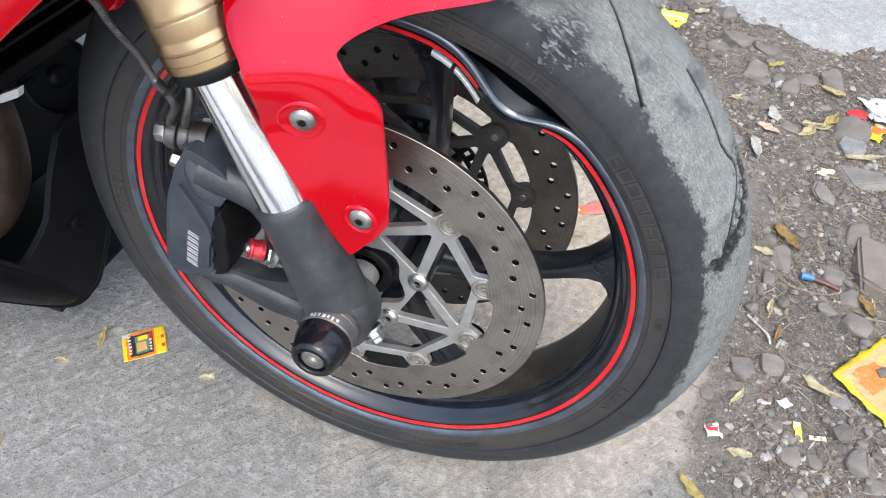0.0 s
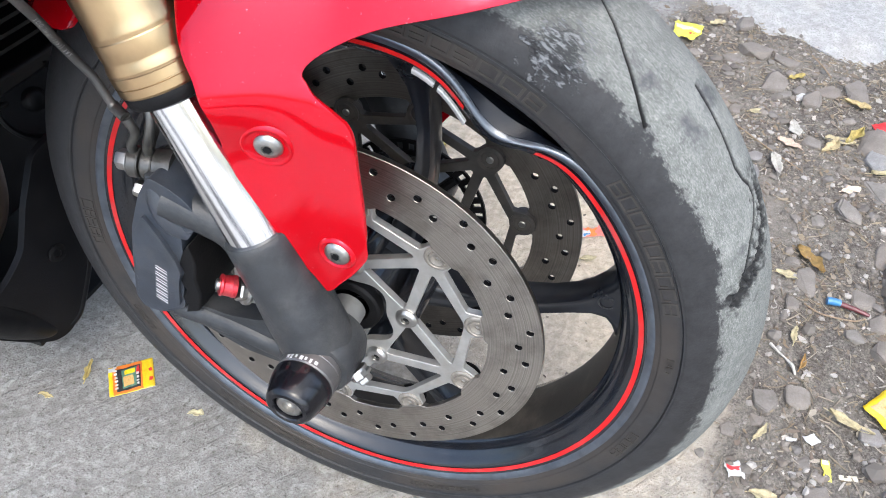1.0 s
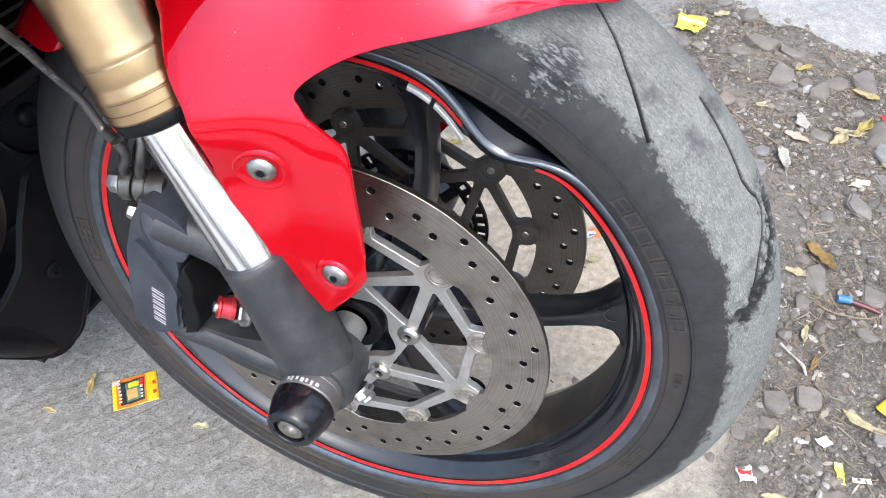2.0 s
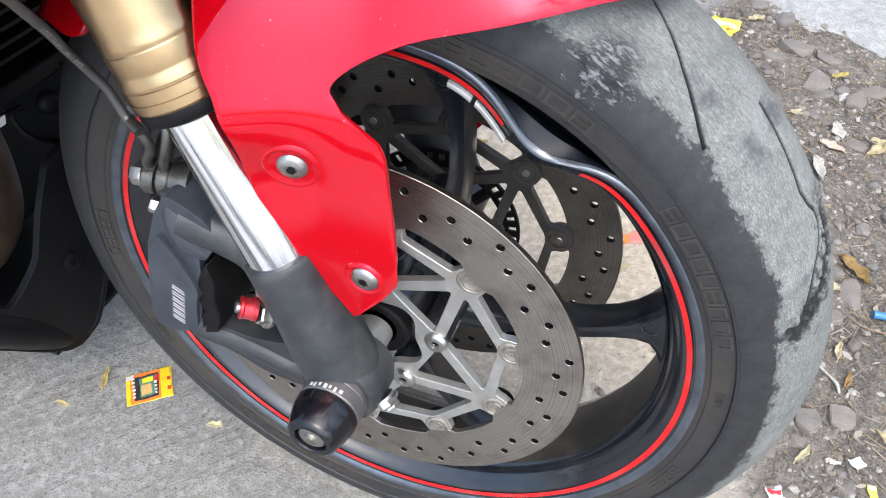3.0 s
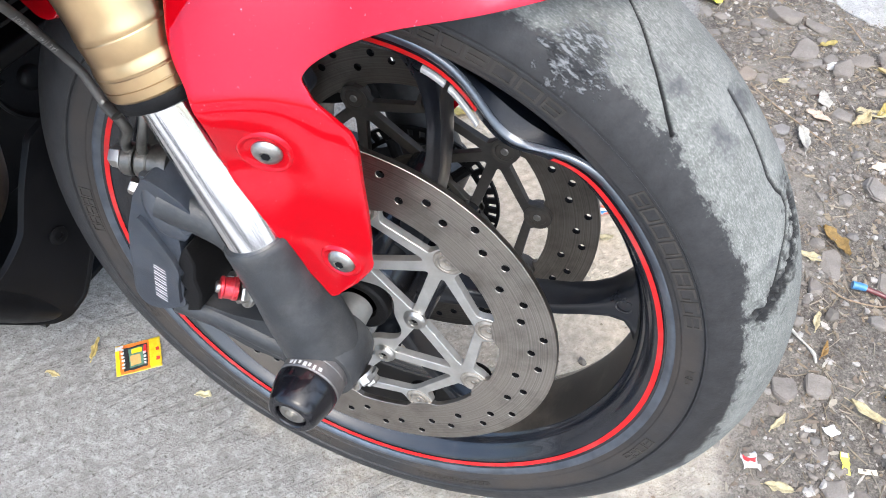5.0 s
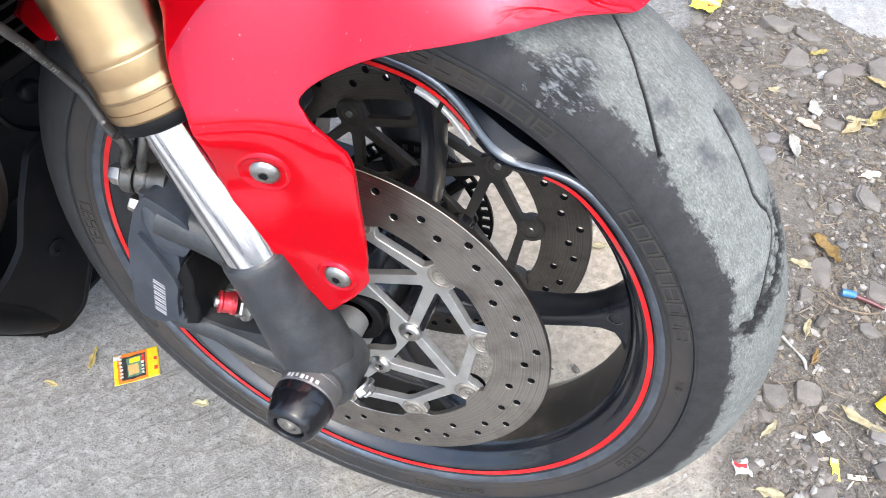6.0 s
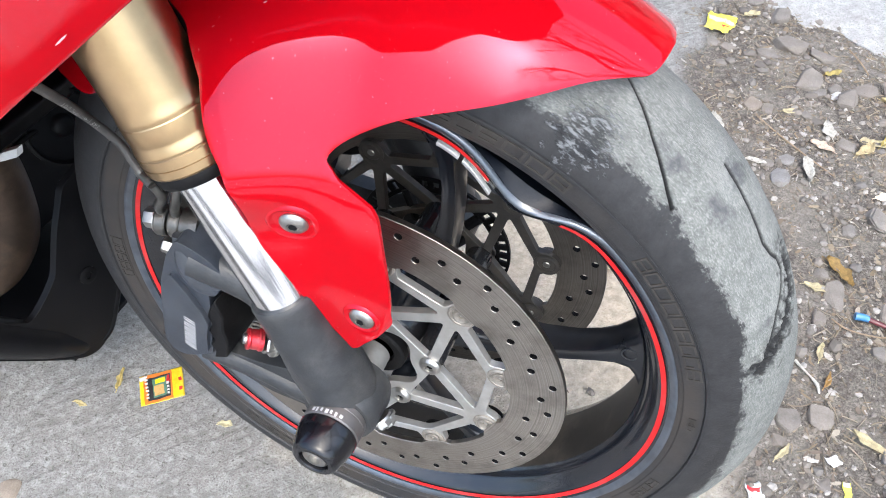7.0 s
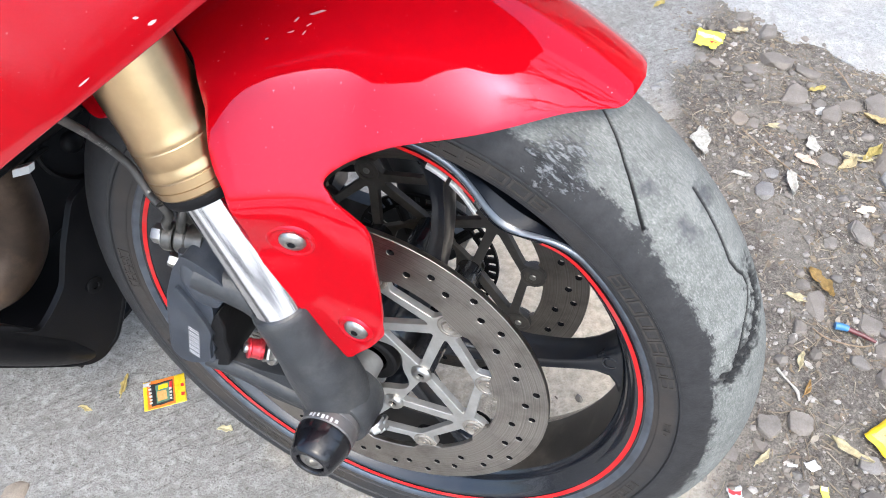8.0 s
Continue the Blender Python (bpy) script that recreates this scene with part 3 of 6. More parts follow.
part("hub_seal", seal, BLACK, rim)
for a0, a1 in ((74.2, 78.4), (66.5, 73.4)):
    wrow = [(-0.0440, 0.2132, 0.92), (-0.0464, 0.2130, 0.92), (-0.0467, 0.2123, 0.92), (-0.0460, 0.2095, 0.90), (-0.0452, 0.2088, 0.90), (-0.0415, 0.2084, 0.85), (-0.0440, 0.2132, 0.92)]
    n = 8
    part("balance_weight", turn(wrow, [a0 + (a1 - a0) * k / n for k in range(n + 1)], dent), LEAD, rim, "silver stick-on balance weight", 40)

# --- brake discs ---
BOB0, BOB_R, SCREW_R = 12.0, 0.1055, 0.0495
HOLE_RADII = [0.1418, 0.1278, 0.1385, 0.1320, 0.1452, 0.1357]


def rotor_loops():
    outer = circle(0, 0, 0.154, 160)
    inner = []
    for k in range(240):
        a = k * 1.5
        d = abs((a - BOB0 + 18) % 36 - 18)
        r = 0.1128 - 0.0050 * max(0.0, 1 - (d / 6.6) ** 2) ** 0.5
        inner.append(polar(a, r))
    holes = [circle(*polar(79.8 - 360 / 54 * k, HOLE_RADII[k % 6]), 0.0029, 12) for k in range(54)]
    return [outer, inner] + holes


def carrier_loops():
    bobs = [polar(BOB0 + 36 * k, BOB_R) for k in range(10)]
    outer = []
    for k in range(10):
        a = BOB0 + 36 * k
        for d, r in ((-9.5, 0.0986), (-7.6, 0.0992), (-6.7, 0.1020), (-6.3, 0.1065), (-5.3, 0.1118), (-2.8, 0.1160), (0, 0.1172), (2.8, 0.1160), (5.3, 0.1118), (6.3, 0.1065), (6.7, 0.1020), (7.6, 0.0992), (9.5, 0.0986)):
            outer.append(polar(a + d, r))
    loops = [outer]
    for j in range(5):
        s = BOB0 - 1 + 72 * j
        screw = polar(s, SCREW_R)
        nxt = polar(s + 72, SCREW_R)
        b0, b1, b2 = bobs[(2 * j - 1) % 10], bobs[2 * j], bobs[(2 * j + 1) % 10]
        pull = lambda p, f: (p[0] * f, p[1] * f)
        kite = [screw, pull(b0, 0.93), pull(b1, 0.95), pull(b2, 0.93)]
        loops.append(rounded(inset(kite, [0.0040, 0.0046, 0.0046, 0.0040]), 0.0055))
        tri = [screw, pull(b2, 0.90), nxt]
        loops.append(rounded(inset(tri, [0.0040, 0.0040, 0.0042]), 0.0045))
    inner = []
    for k in range(120):
        a = k * 3
        d = abs((a - BOB0 + 1 + 36) % 72 - 36)
        inner.append(polar(a, 0.0365 + 0.0035 * math.cos(radians(d * 5)) * -1))
    loops.append(inner)
    return loops


def brake_disc(side, carrier_mat, label):
    """side -1: the near disc; 1: the far one, seen from its inner face."""
    s = side
    SEATED = 0.0612 if s < 0 else 0.0640
    bm = plate(bmesh.new(), rotor_loops(), s * 0.0618, s * 0.0664)
    rotor = bevelled(bike_part("brake_disc", bm, ROTOR if s < 0 else SHADED_ROTOR, label, 30), 0.0003, 1)
    # dull black walls in the drilled holes
    rotor.data.materials.append(HOLE_BLACK)
    for face in rotor.data.polygons:
        if abs(face.normal.y) < 0.5 and 0.120 < math.hypot(face.center.x, face.center.z) < 0.1510:
            face.material_index = 1
    bm = plate(bmesh.new(), carrier_loops(), s * 0.0580, s * 0.0642)
    bevelled(part("disc_carrier", bm, carrier_mat, rotor, "", 30), 0.0006, 2)
    bm = lathe(bmesh.new(), [(-0.0068, 0), (-0.0068, 0.0070), (-0.0064, 0.0076), (-0.0040, 0.0098), (-0.0038, 0.0104), (0.0038, 0.0104), (0.0042, 0.0098), (0.0046, 0.0092), (0.0046, 0.0078), (0.0040, 0.0074), (0.0036, 0.0070), (0.0036, 0.0064), (0.0050, 0.0060), (0.0052, 0.0050), (0.0044, 0.0034), (0.0040, 0.0018), (0.0026, 0.0016), (0.0026, 0)], (0, 0, 0), (0, s, 0), 28)
    first = part("bobbin", bm, BOBBIN if s < 0 else SHADED_CARRIER, rotor, "", 30)
    x, z = polar(BOB0, BOB_R)
    first.location = (x, s * SEATED, z)
    bm = lathe(bmesh.new(), [(-0.0070, 0.0078), (-0.0074, 0.0092), (-0.0070, 0.0112), (-0.0060, 0.0112), (-0.0060, 0.0078)], (0, 0, 0), (0, s, 0), 24, True)
    ring = part("bobbin_washer", bm, BLACK if s < 0 else SHADED_CARRIER, rotor, "", 30)
    ring.location = first.location
    for k in range(1, 10):
        x, z = polar(BOB0 + 36 * k, BOB_R)
        for src in (first, ring):
            o = new(src.name.split(".")[0], src.data)
            o.parent = rotor
            o.location = (x, s * SEATED, z)
    if s > 0:
        pin = lathe(bmesh.new(), [(-0.0078, 0), (-0.0078, 0.0026), (-0.0072, 0.0032), (-0.0060, 0.0032)], (0, 0, 0), (0, s, 0), 16)
        pin = part("bobbin_pin", pin, STEEL, rotor, "", 30)
        for k in range(10):
            o = pin if k == 0 else new("bobbin_pin", pin.data)
            x, z = polar(BOB0 + 36 * k, BOB_R)
            o.parent = rotor
            o.location = (x, s * SEATED, z)
    screw = None
    for k in range(5):
        x, z = polar(BOB0 - 1 + 72 * k, SCREW_R)
        if screw is None:
            bm = lathe(bmesh.new(), [(-0.001, 0.0088), (0.0010, 0.0088), (0.0016, 0.0082), (0.0030, 0.0072), (0.0034, 0.0064), (0.0034, 0.0036), (0.0030, 0.0034), (0.0010, 0.0032), (0.0010, 0)], (0, 0, 0), (0, s, 0), 24)
            screw = part("carrier_screw", bm, BRIGHT_ZINC, rotor, "", 30)
            o = screw
        else:
            o = new("carrier_screw", screw.data)
            o.parent = rotor
        o.location = (x, s * 0.0646, z)
        # a flat black star stands for the shade in the screw's recess
        star = [polar(30 * i, 0.0031 if i % 2 else 0.0020) for i in range(12)]
        part("socket", plate(bmesh.new(), [star], 0.0, 0.0004, lambda u, v, w: Vector((x + u, s * (0.0657 + v), z + w))), HOLE_BLACK, rotor, "", 0)
    return rotor


brake_disc(-1, CARRIER, "drilled steel brake disc on a silver carrier, brown-stained and scored")
brake_disc(1, SHADED_CARRIER, "drilled steel brake disc on a grimy carrier, both coloured darker for shade")


def tone_ring():
    """Slotted ring for the wheel speed sensor."""
    outer, inner = circle(0, 0, 0.0698, 120), circle(0, 0, 0.0560, 100)
    slots = []
    for k in range(40):
        a = 9 * k
        slots.append([polar(a - 2.1, 0.0602), polar(a + 2.1, 0.0602), polar(a + 2.1, 0.0672), polar(a - 2.1, 0.0672)])
    return plate(bmesh.new(), [outer, inner] + slots, 0.0685, 0.0710)


tone = bike_part("speed_sensor_ring", tone_ring(), BLACK, "black slotted wheel speed sensor ring", 30)
for k in range(5):
    a = 46 + 72 * k
    bm = bmesh.new()
    x0, z0 = polar(a, 0.030)
    x1, z1 = polar(a, 0.058)
    tube(bm, [(x0, 0.064, z0), (x1, 0.0697, z1)], 0.005, 8)
    part("ring_arm", bm, BLACK, tone)

# --- fork legs ---
FORK_U = Vector((-0.404, 0.0, 1.0)).normalized()


def fork_point(s, side=-1):
    return Vector((0.0015, 0.1075 * side, 0.0)) + FORK_U * s


def fork_leg(side, label):
    o = fork_point(0, side)
    y = 0.1075 * side
    bm = bmesh.new()
    lathe(bm, [(-0.002, 0.0), (-0.002, 0.0262), (0.020, 0.0268), (0.045, 0.0262), (0.060, 0.0252), (0.064, 0.0246), (0.105, 0.0240), (0.1085, 0.0240), (0.1105, 0.0228), (0.1105, 0.0190), (0.106, 0.0190), (0.106, 0)], o, FORK_U, 48)
    lathe(bm, [(-0.0225, 0), (-0.0225, 0.0195), (-0.0200, 0.0265), (-0.012, 0.0292), (0.010, 0.0292), (0.0165, 0.0268), (0.0185, 0.018), (0.0185, 0)], (0.0, y, 0.0), (0, side, 0), 48)
    # web that carries the caliper
    web = [(-0.022, -0.0265), (0.006, -0.0285), (0.012, 0.012), (-0.012, 0.030), (-0.030, 0.030), (-0.046, 0.016), (-0.072, 0.0115), (-0.118, 0.0150), (-0.122, -0.006), (-0.094, -0.0105), (-0.064, -0.0230)]
    plate(bm, [rounded(web, 0.006, 4)], y - side * 0.012, y + side * 0.004)
    leg = bike_part("fork_leg", bm, CAST, label, 40)
    bevelled(leg, 0.0022, 3, 50)
    # raised rib and recess on the web
    bm = bmesh.new()
    tube(bm, [(-0.118, y, 0.004), (-0.095, y - side * 0.001, 0.001), (-0.066, y, -0.003), (-0.036, y, -0.010), (-0.010, y, -0.010)], [0.0105, 0.0105, 0.0092, 0.0095, 0.012], 16)
    tube(bm, [(-0.104, y + side * 0.002, 0.110), (-0.080, y, 0.104), (-0.058, y - side * 0.003, 0.094), (-0.040, y - side * 0.004, 0.070)], [0.0140, 0.0135, 0.0150, 0.017], 18)
    part("caliper_lug", bm, CAST, leg, "", 40)
    bm = lathe(bmesh.new(), [(0.102, 0.0), (0.102, 0.0205), (0.330, 0.0205)], o, FORK_U, 56)
    part("stanchion", bm, CHROME, leg, "bright chromed fork tube", 40)
    bm = lathe(bmesh.new(), [(0.2160, 0.0207), (0.2130, 0.0216), (0.2128, 0.0235), (0.2150, 0.0282), (0.2175, 0.0292), (0.2215, 0.0294), (0.2235, 0.0285)], o, FORK_U, 56)
    part("dust_seal", bm, BLACK, leg, "black rubber dust seal", 40)
    gold = [(0.2225, 0.0250), (0.2225, 0.0292), (0.2240, 0.0302), (0.2288, 0.0304), (0.2291, 0.0299), (0.2297, 0.0299), (0.2300, 0.0304), (0.2354, 0.0304), (0.2359, 0.0300), (0.2367, 0.0300), (0.2373, 0.0302), (0.2385, 0.0301), (0.2415, 0.0294), (0.2430, 0.0290),
            (0.2440, 0.0290), (0.2450, 0.0292), (0.2545, 0.0291), (0.2552, 0.0288), (0.2562, 0.0288), (0.2570, 0.0290), (0.2588, 0.0289), (0.2612, 0.0284), (0.2660, 0.0281), (0.330, 0.0280), (0.420, 0.0280), (0.62, 0.0280)]
    bm = lathe(bmesh.new(), gold, o, FORK_U, 64)
    part("fork_outer_tube", bm, GOLD, leg, "gold anodised upper fork tube with turned grooves", 20)
    # axle, spacer and pinch bolts
    bm = lathe(bmesh.new(), [(0.0, 0.0140), (0.024, 0.0140), (0.0245, 0.0133), (0.0245, 0.0)], (0, side * 0.086, 0), (0, -side, 0), 36)
    part("axle_spacer", bm, SPACER, leg, "pale grey axle spacer", 40)
    return leg


near_leg = fork_leg(-1, "gold and black fork leg with a chromed tube")
fork_leg(1, "gold and black fork leg with a chromed tube")
bm = bmesh.new()
for px, pz in ((0.0245, -0.0045), (0.0165, -0.0345)):
    lathe(bm, [(-0.022, 0), (-0.022, 0.0090), (0.002, 0.0095), (0.004, 0.0080), (0.004, 0)], (px - 0.004, -0.1075 + (0.018 if pz < -0.02 else 0.004), pz), (0.62, 0.25, -0.74), 20)
part("clamp_boss", bm, CAST, near_leg)
bolt_at = [((0.0275, -0.1105, -0.0085), (0.72, -0.18, -0.67)), ((0.0235, -0.094, -0.0340), (0.72, -0.18, -0.67))]
for p, ax in bolt_at:
    part("pinch_bolt", hexbolt(bmesh.new(), p, ax, 0.0062, 0.0062, washer=0.0088), BRIGHT_ZINC, near_leg, "zinc-plated hexagon bolt", 30)

# --- axle slider: grey collar and black tapered bobbin on the axle's end ---
bm = lathe(bmesh.new(), [(0.1398, 0.0), (0.1398, 0.0214), (0.1409, 0.0220), (0.1455, 0.0218), (0.1495, 0.0211), (0.1618, 0.0176), (0.1638, 0.0166), (0.1650, 0.0148), (0.1651, 0.0118), (0.1642, 0.0110), (0.158, 0.0108), (0.158, 0)], (0.0015, 0, 0.002), (0, -1, 0), 56)
slider = bike_part("axle_slider", bm, DELRIN, "black polished plastic axle slider with a grey collar", 30)
bm = lathe(bmesh.new(), [(0.1245, 0.0), (0.1245, 0.0212), (0.1252, 0.0218), (0.1290, 0.0219), (0.1294, 0.0215), (0.1300, 0.0215), (0.1304, 0.0220), (0.1386, 0.0221), (0.1394, 0.0214), (0.1401, 0.0214), (0.1401, 0)], (0.0015, 0, 0.002), (0, -1, 0), 56)
SLEEVE = surface("dark grey turned aluminium", (0.18, 0.172, 0.17), 0.40, metal=0.7, spread=0.12, scale=90, relief=0.15)
collar = part("collar", bm, SLEEVE, slider, "dark grey metal collar with printed mark", 30)
part("slider_bolt", hexbolt(bmesh.new(), (0.0015, -0.1575, 0.002), (0, -1, 0), 0.0098, 0.0056, socket=0.0052, segs=24), BRIGHT_ZINC, slider, "steel socket bolt", 30)
bm = bmesh.new()
for k in range(7):
    a0 = 126 - 9.5 * k
    a1 = a0 - (4.5 if k % 3 else 6.5)
    rows = [[bm.verts.new((polar(a0 + (a1 - a0) * i / 3, 0.02225)[0] + 0.0015, yy, polar(a0 + (a1 - a0) * i / 3, 0.02225)[1] + 0.002)) for i in range(4)] for yy in (-0.1350, -0.1378 - 0.0008 * (k % 2))]
    for i in range(3):
        bm.faces.new((rows[0][i], rows[0][i + 1], rows[1][i + 1], rows[1][i]))
part("collar_print", bm, WHITE_PAINT, collar, "small white printed mark", 0)

# --- brake caliper ---
bm = bmesh.new()
body = [(-0.1085, 0.1330), (-0.1200, 0.1150), (-0.1330, 0.0830), (-0.1400, 0.0530), (-0.1475, 0.0110), (-0.1430, 0.0000), (-0.1270, 0.0000), (-0.1050, 0.0130), (-0.1035, 0.0263), (-0.1012, 0.0407), (-0.0960, 0.0542), (-0.0955, 0.0695), (-0.0930, 0.0910), (-0.0820, 0.0940), (-0.0760, 0.1060), (-0.0820, 0.1190), (-0.0940, 0.1270)]
plate(bm, [rounded(body, 0.005, 4)], -0.1180, -0.0800)
caliper = bevelled(bike_part("brake_caliper", bm, CALIPER, "dark blue-grey radial brake caliper with white printed mark", 40), 0.0065, 4, 50)
bm = bmesh.new()
plate(bm, [rounded([(x * 0.985 - 0.004, z * 0.95 + 0.004) for x, z in body], 0.005, 4)], -0.0520, -0.0380)
bridge = [(-0.1420, 0.0280), (-0.1540, 0.0300), (-0.1440, 0.0800), (-0.1330, 0.0760)]
plate(bm, [rounded(bridge, 0.004, 3)], -0.085, -0.050)
bevelled(part("caliper_inner_half", bm, CALIPER, caliper, "", 40), 0.004, 3, 50)
bm = bmesh.new()
panel = [(-0.1290, 0.0830), (-0.1350, 0.0530), (-0.1420, 0.0140), (-0.1370, 0.0050), (-0.1260, 0.0050), (-0.1065, 0.0175), (-0.1050, 0.0270), (-0.1030, 0.0400), (-0.0985, 0.0540), (-0.1010, 0.0660), (-0.1100, 0.0850), (-0.1190, 0.1000)]
plate(bm, [rounded(panel, 0.004, 3)], -0.1215, -0.1100)
bevelled(part("caliper_face", bm, CALIPER, caliper, "", 40), 0.0030, 3, 50)
bm = tube(bmesh.new(), [(-0.1100, -0.1080, 0.1290), (-0.1060, -0.1130, 0.1100), (-0.0990, -0.1150, 0.0960), (-0.0900, -0.1120, 0.0870)], [0.0070, 0.0095, 0.0085, 0.0060], 14)
part("caliper_rib", bm, CALIPER, caliper)
bm = bmesh.new()
jag = [(-0.0985, 0.0090), (-0.0955, 0.0185), (-0.0985, 0.0260), (-0.0935, 0.0340), (-0.0965, 0.0430), (-0.0915, 0.0520), (-0.0940, 0.0600), (-0.0890, 0.0720), (-0.0840, 0.0800), (-0.0800, 0.0640), (-0.0830, 0.0480), (-0.0815, 0.0330), (-0.0860, 0.0150)]
plate(bm, [[(x - 0.0065, z) for x, z in jag]], -0.1188, -0.0560)
bevelled(part("brake_pad_holder", bm, BLACK, caliper, "dirty black pad holder", 40), 0.0015, 2)
# white mark of six characters, as slanted bars along the body
bm = bmesh.new()
base, along, up = Vector((-0.1178, -0.1217, 0.0175)), Vector((0.0076, 0, 0.0375)).normalized(), Vector((-0.98, 0, 0.20)).normalized()


def ink(u0, v0, u1, v1, w=0.0011):
    a, b = base + along * u0 + up * v0, base + along * u1 + up * v1
    d = (b - a).normalized()
    n = Vector((d.z, 0, -d.x)) * w / 2
    bm.faces.new([bm.verts.new(q + Vector((0, 0.0, 0))) for q in (a - n, a + n, b + n, b - n)])


for k in range(6):
    u = 0.0064 * k
    ink(u, -0.0012, u + 0.0026, 0.0082, 0.0013), ink(u + 0.0026, -0.0010, u + 0.0050, 0.0080, 0.0011)
part("caliper_print", bm, WHITE_PAINT, caliper, "small white printed mark", 0)
# red-capped bleed nipple and steel bolt beside the leg
bm = bmesh.new()
hexbolt(bm, (-0.0525, -0.1130, 0.0480), (-0.50, -0.62, 0.42), 0.0088, 0.0065, washer=0.0112)
part("caliper_bolt", bm, STEEL, caliper, "zinc-plated flanged bolt", 30)
bm = lathe(bmesh.new(), [(0.0, 0.0070), (0.0005, 0.0080), (0.003, 0.0082), (0.004, 0.0074), (0.009, 0.0072), (0.010, 0.0078), (0.0115, 0.0076), (0.0120, 0.0060), (0.0120, 0)], (-0.0565, -0.1175, 0.0530), (-0.70, -0.42, 0.30), 24)
part("red_cap", bm, RED_NUT, caliper, "red anodised cap", 30)
bm = lathe(bmesh.new(), [(0.0, 0.0040), (0.0035, 0.0040), (0.0042, 0.0034), (0.0042, 0.0)], (-0.0647, -0.1224, 0.0566), (-0.70, -0.42, 0.30), 18)
part("nipple", bm, STEEL, caliper)
bm = bmesh.new()
hexbolt(bm, (-0.1255, -0.1040, 0.1065), (-0.90, -0.25, 0.35), 0.0058, 0.0075)
part("mounting_bolt", bm, STEEL, caliper, "steel bolt end", 30)
hose_line = [(-0.1212, -0.1090, 0.1687), (-0.1300, -0.1060, 0.1720), (-0.1365, -0.1040, 0.1783), (-0.1425, -0.1030, 0.1880), (-0.1481, -0.1040, 0.1959), (-0.1504, -0.1090, 0.2068), (-0.1478, -0.1190, 0.2220), (-0.1410, -0.1310, 0.2378), (-0.1343, -0.1500, 0.2628), (-0.1276, -0.1690, 0.2878), (-0.1222, -0.1842, 0.3378)]
# banjo bolt with two rings
bm = bmesh.new()
ban = Vector((-0.1146, -0.0960, 0.1252))
bax = Vector((-0.97, -0.20, 0.06)).normalized()
for d in (0.003, 0.0125):
    lathe(bm, [(d, 0.0060), (d, 0.0100), (d + 0.0012, 0.0108), (d + 0.0068, 0.0108), (d + 0.0080, 0.0100), (d + 0.0080, 0.0060)], ban, bax, 28)
lathe(bm, [(-0.010, 0), (-0.010, 0.0128), (0.002, 0.0118), (0.003, 0.009), (0.003, 0)], ban, bax, 28)
BANJO = surface("tarnished nickel", (0.13, 0.125, 0.115), 0.36, metal=0.8, spread=0.25, scale=120, relief=0.3)
part("banjo_fitting", bm, BANJO, caliper, "tarnished banjo fitting", 30)
part("banjo_bolt", hexbolt(bmesh.new(), ban + bax * 0.0205, bax, 0.0072, 0.0078, washer=0.0090, socket=0.0), BRIGHT_ZINC, caliper, "bright hexagon banjo bolt", 30)
bm = bmesh.new()
tube(bm, [ban + bax * 0.0165 + Vector((0, 0, 0.006)), (-0.1275, -0.1035, 0.1440), (-0.1195, -0.1065, 0.1570), hose_line[0]], 0.0033, 14)
tube(bm, [ban + bax * 0.007 + Vector((0, 0, 0.006)), (-0.1165, -0.1020, 0.1440), (-0.1110, -0.1030, 0.1570), (-0.1100, -0.1000, 0.1700), (-0.1200, -0.0920, 0.1900)], 0.0033, 14)
part("banjo_pipe", bm, BANJO, caliper)

# the other caliper, seen dark behind the far disc
bm = plate(bmesh.new(), [rounded(body, 0.005, 4)], 0.0800, 0.1180)
far_caliper = bevelled(bike_part("brake_caliper", bm, CALIPER, "dark brake caliper behind the far disc", 40), 0.0065, 3, 50)
bm = plate(bmesh.new(), [rounded([(x * 0.985 - 0.004, z * 0.95 + 0.004) for x, z in body], 0.005, 4)], 0.0380, 0.0520)
plate(bm, [rounded(bridge, 0.004, 3)], 0.050, 0.085)
bevelled(part("caliper_inner_half", bm, CALIPER, far_caliper, "", 40), 0.004, 3, 50)
bm = plate(bmesh.new(), [[(-0.107, 0.062), (-0.080, 0.068), (-0.055, 0.078), (-0.070, 0.104), (-0.100, 0.095)]], 0.0720, 0.1100)
bevelled(part("brake_pad_holder", bm, BLACK, far_caliper, "dirty black pad holder", 40), 0.002, 2)

# --- brake hose with printed text ---
HOSE_INK = surface("worn pale ink", (0.36, 0.35, 0.33), 0.6, spread=0.3, scale=300, relief=0.0)
bm = tube(bmesh.new(), hose_line, 0.0028, 24, True, 24)
hose = bike_part("brake_hose", bm, HOSE, "grey rubber brake hose with white printed text", 40)
bm = tube(bmesh.new(), [hose_line[0], Vector(hose_line[0]).lerp(Vector(hose_line[1]), 0.5), hose_line[1], Vector(hose_line[1]).lerp(Vector(hose_line[2]), 0.3)], 0.0037, 18)
part("crimp_sleeve", bm, BANJO, hose, "crimped metal sleeve")


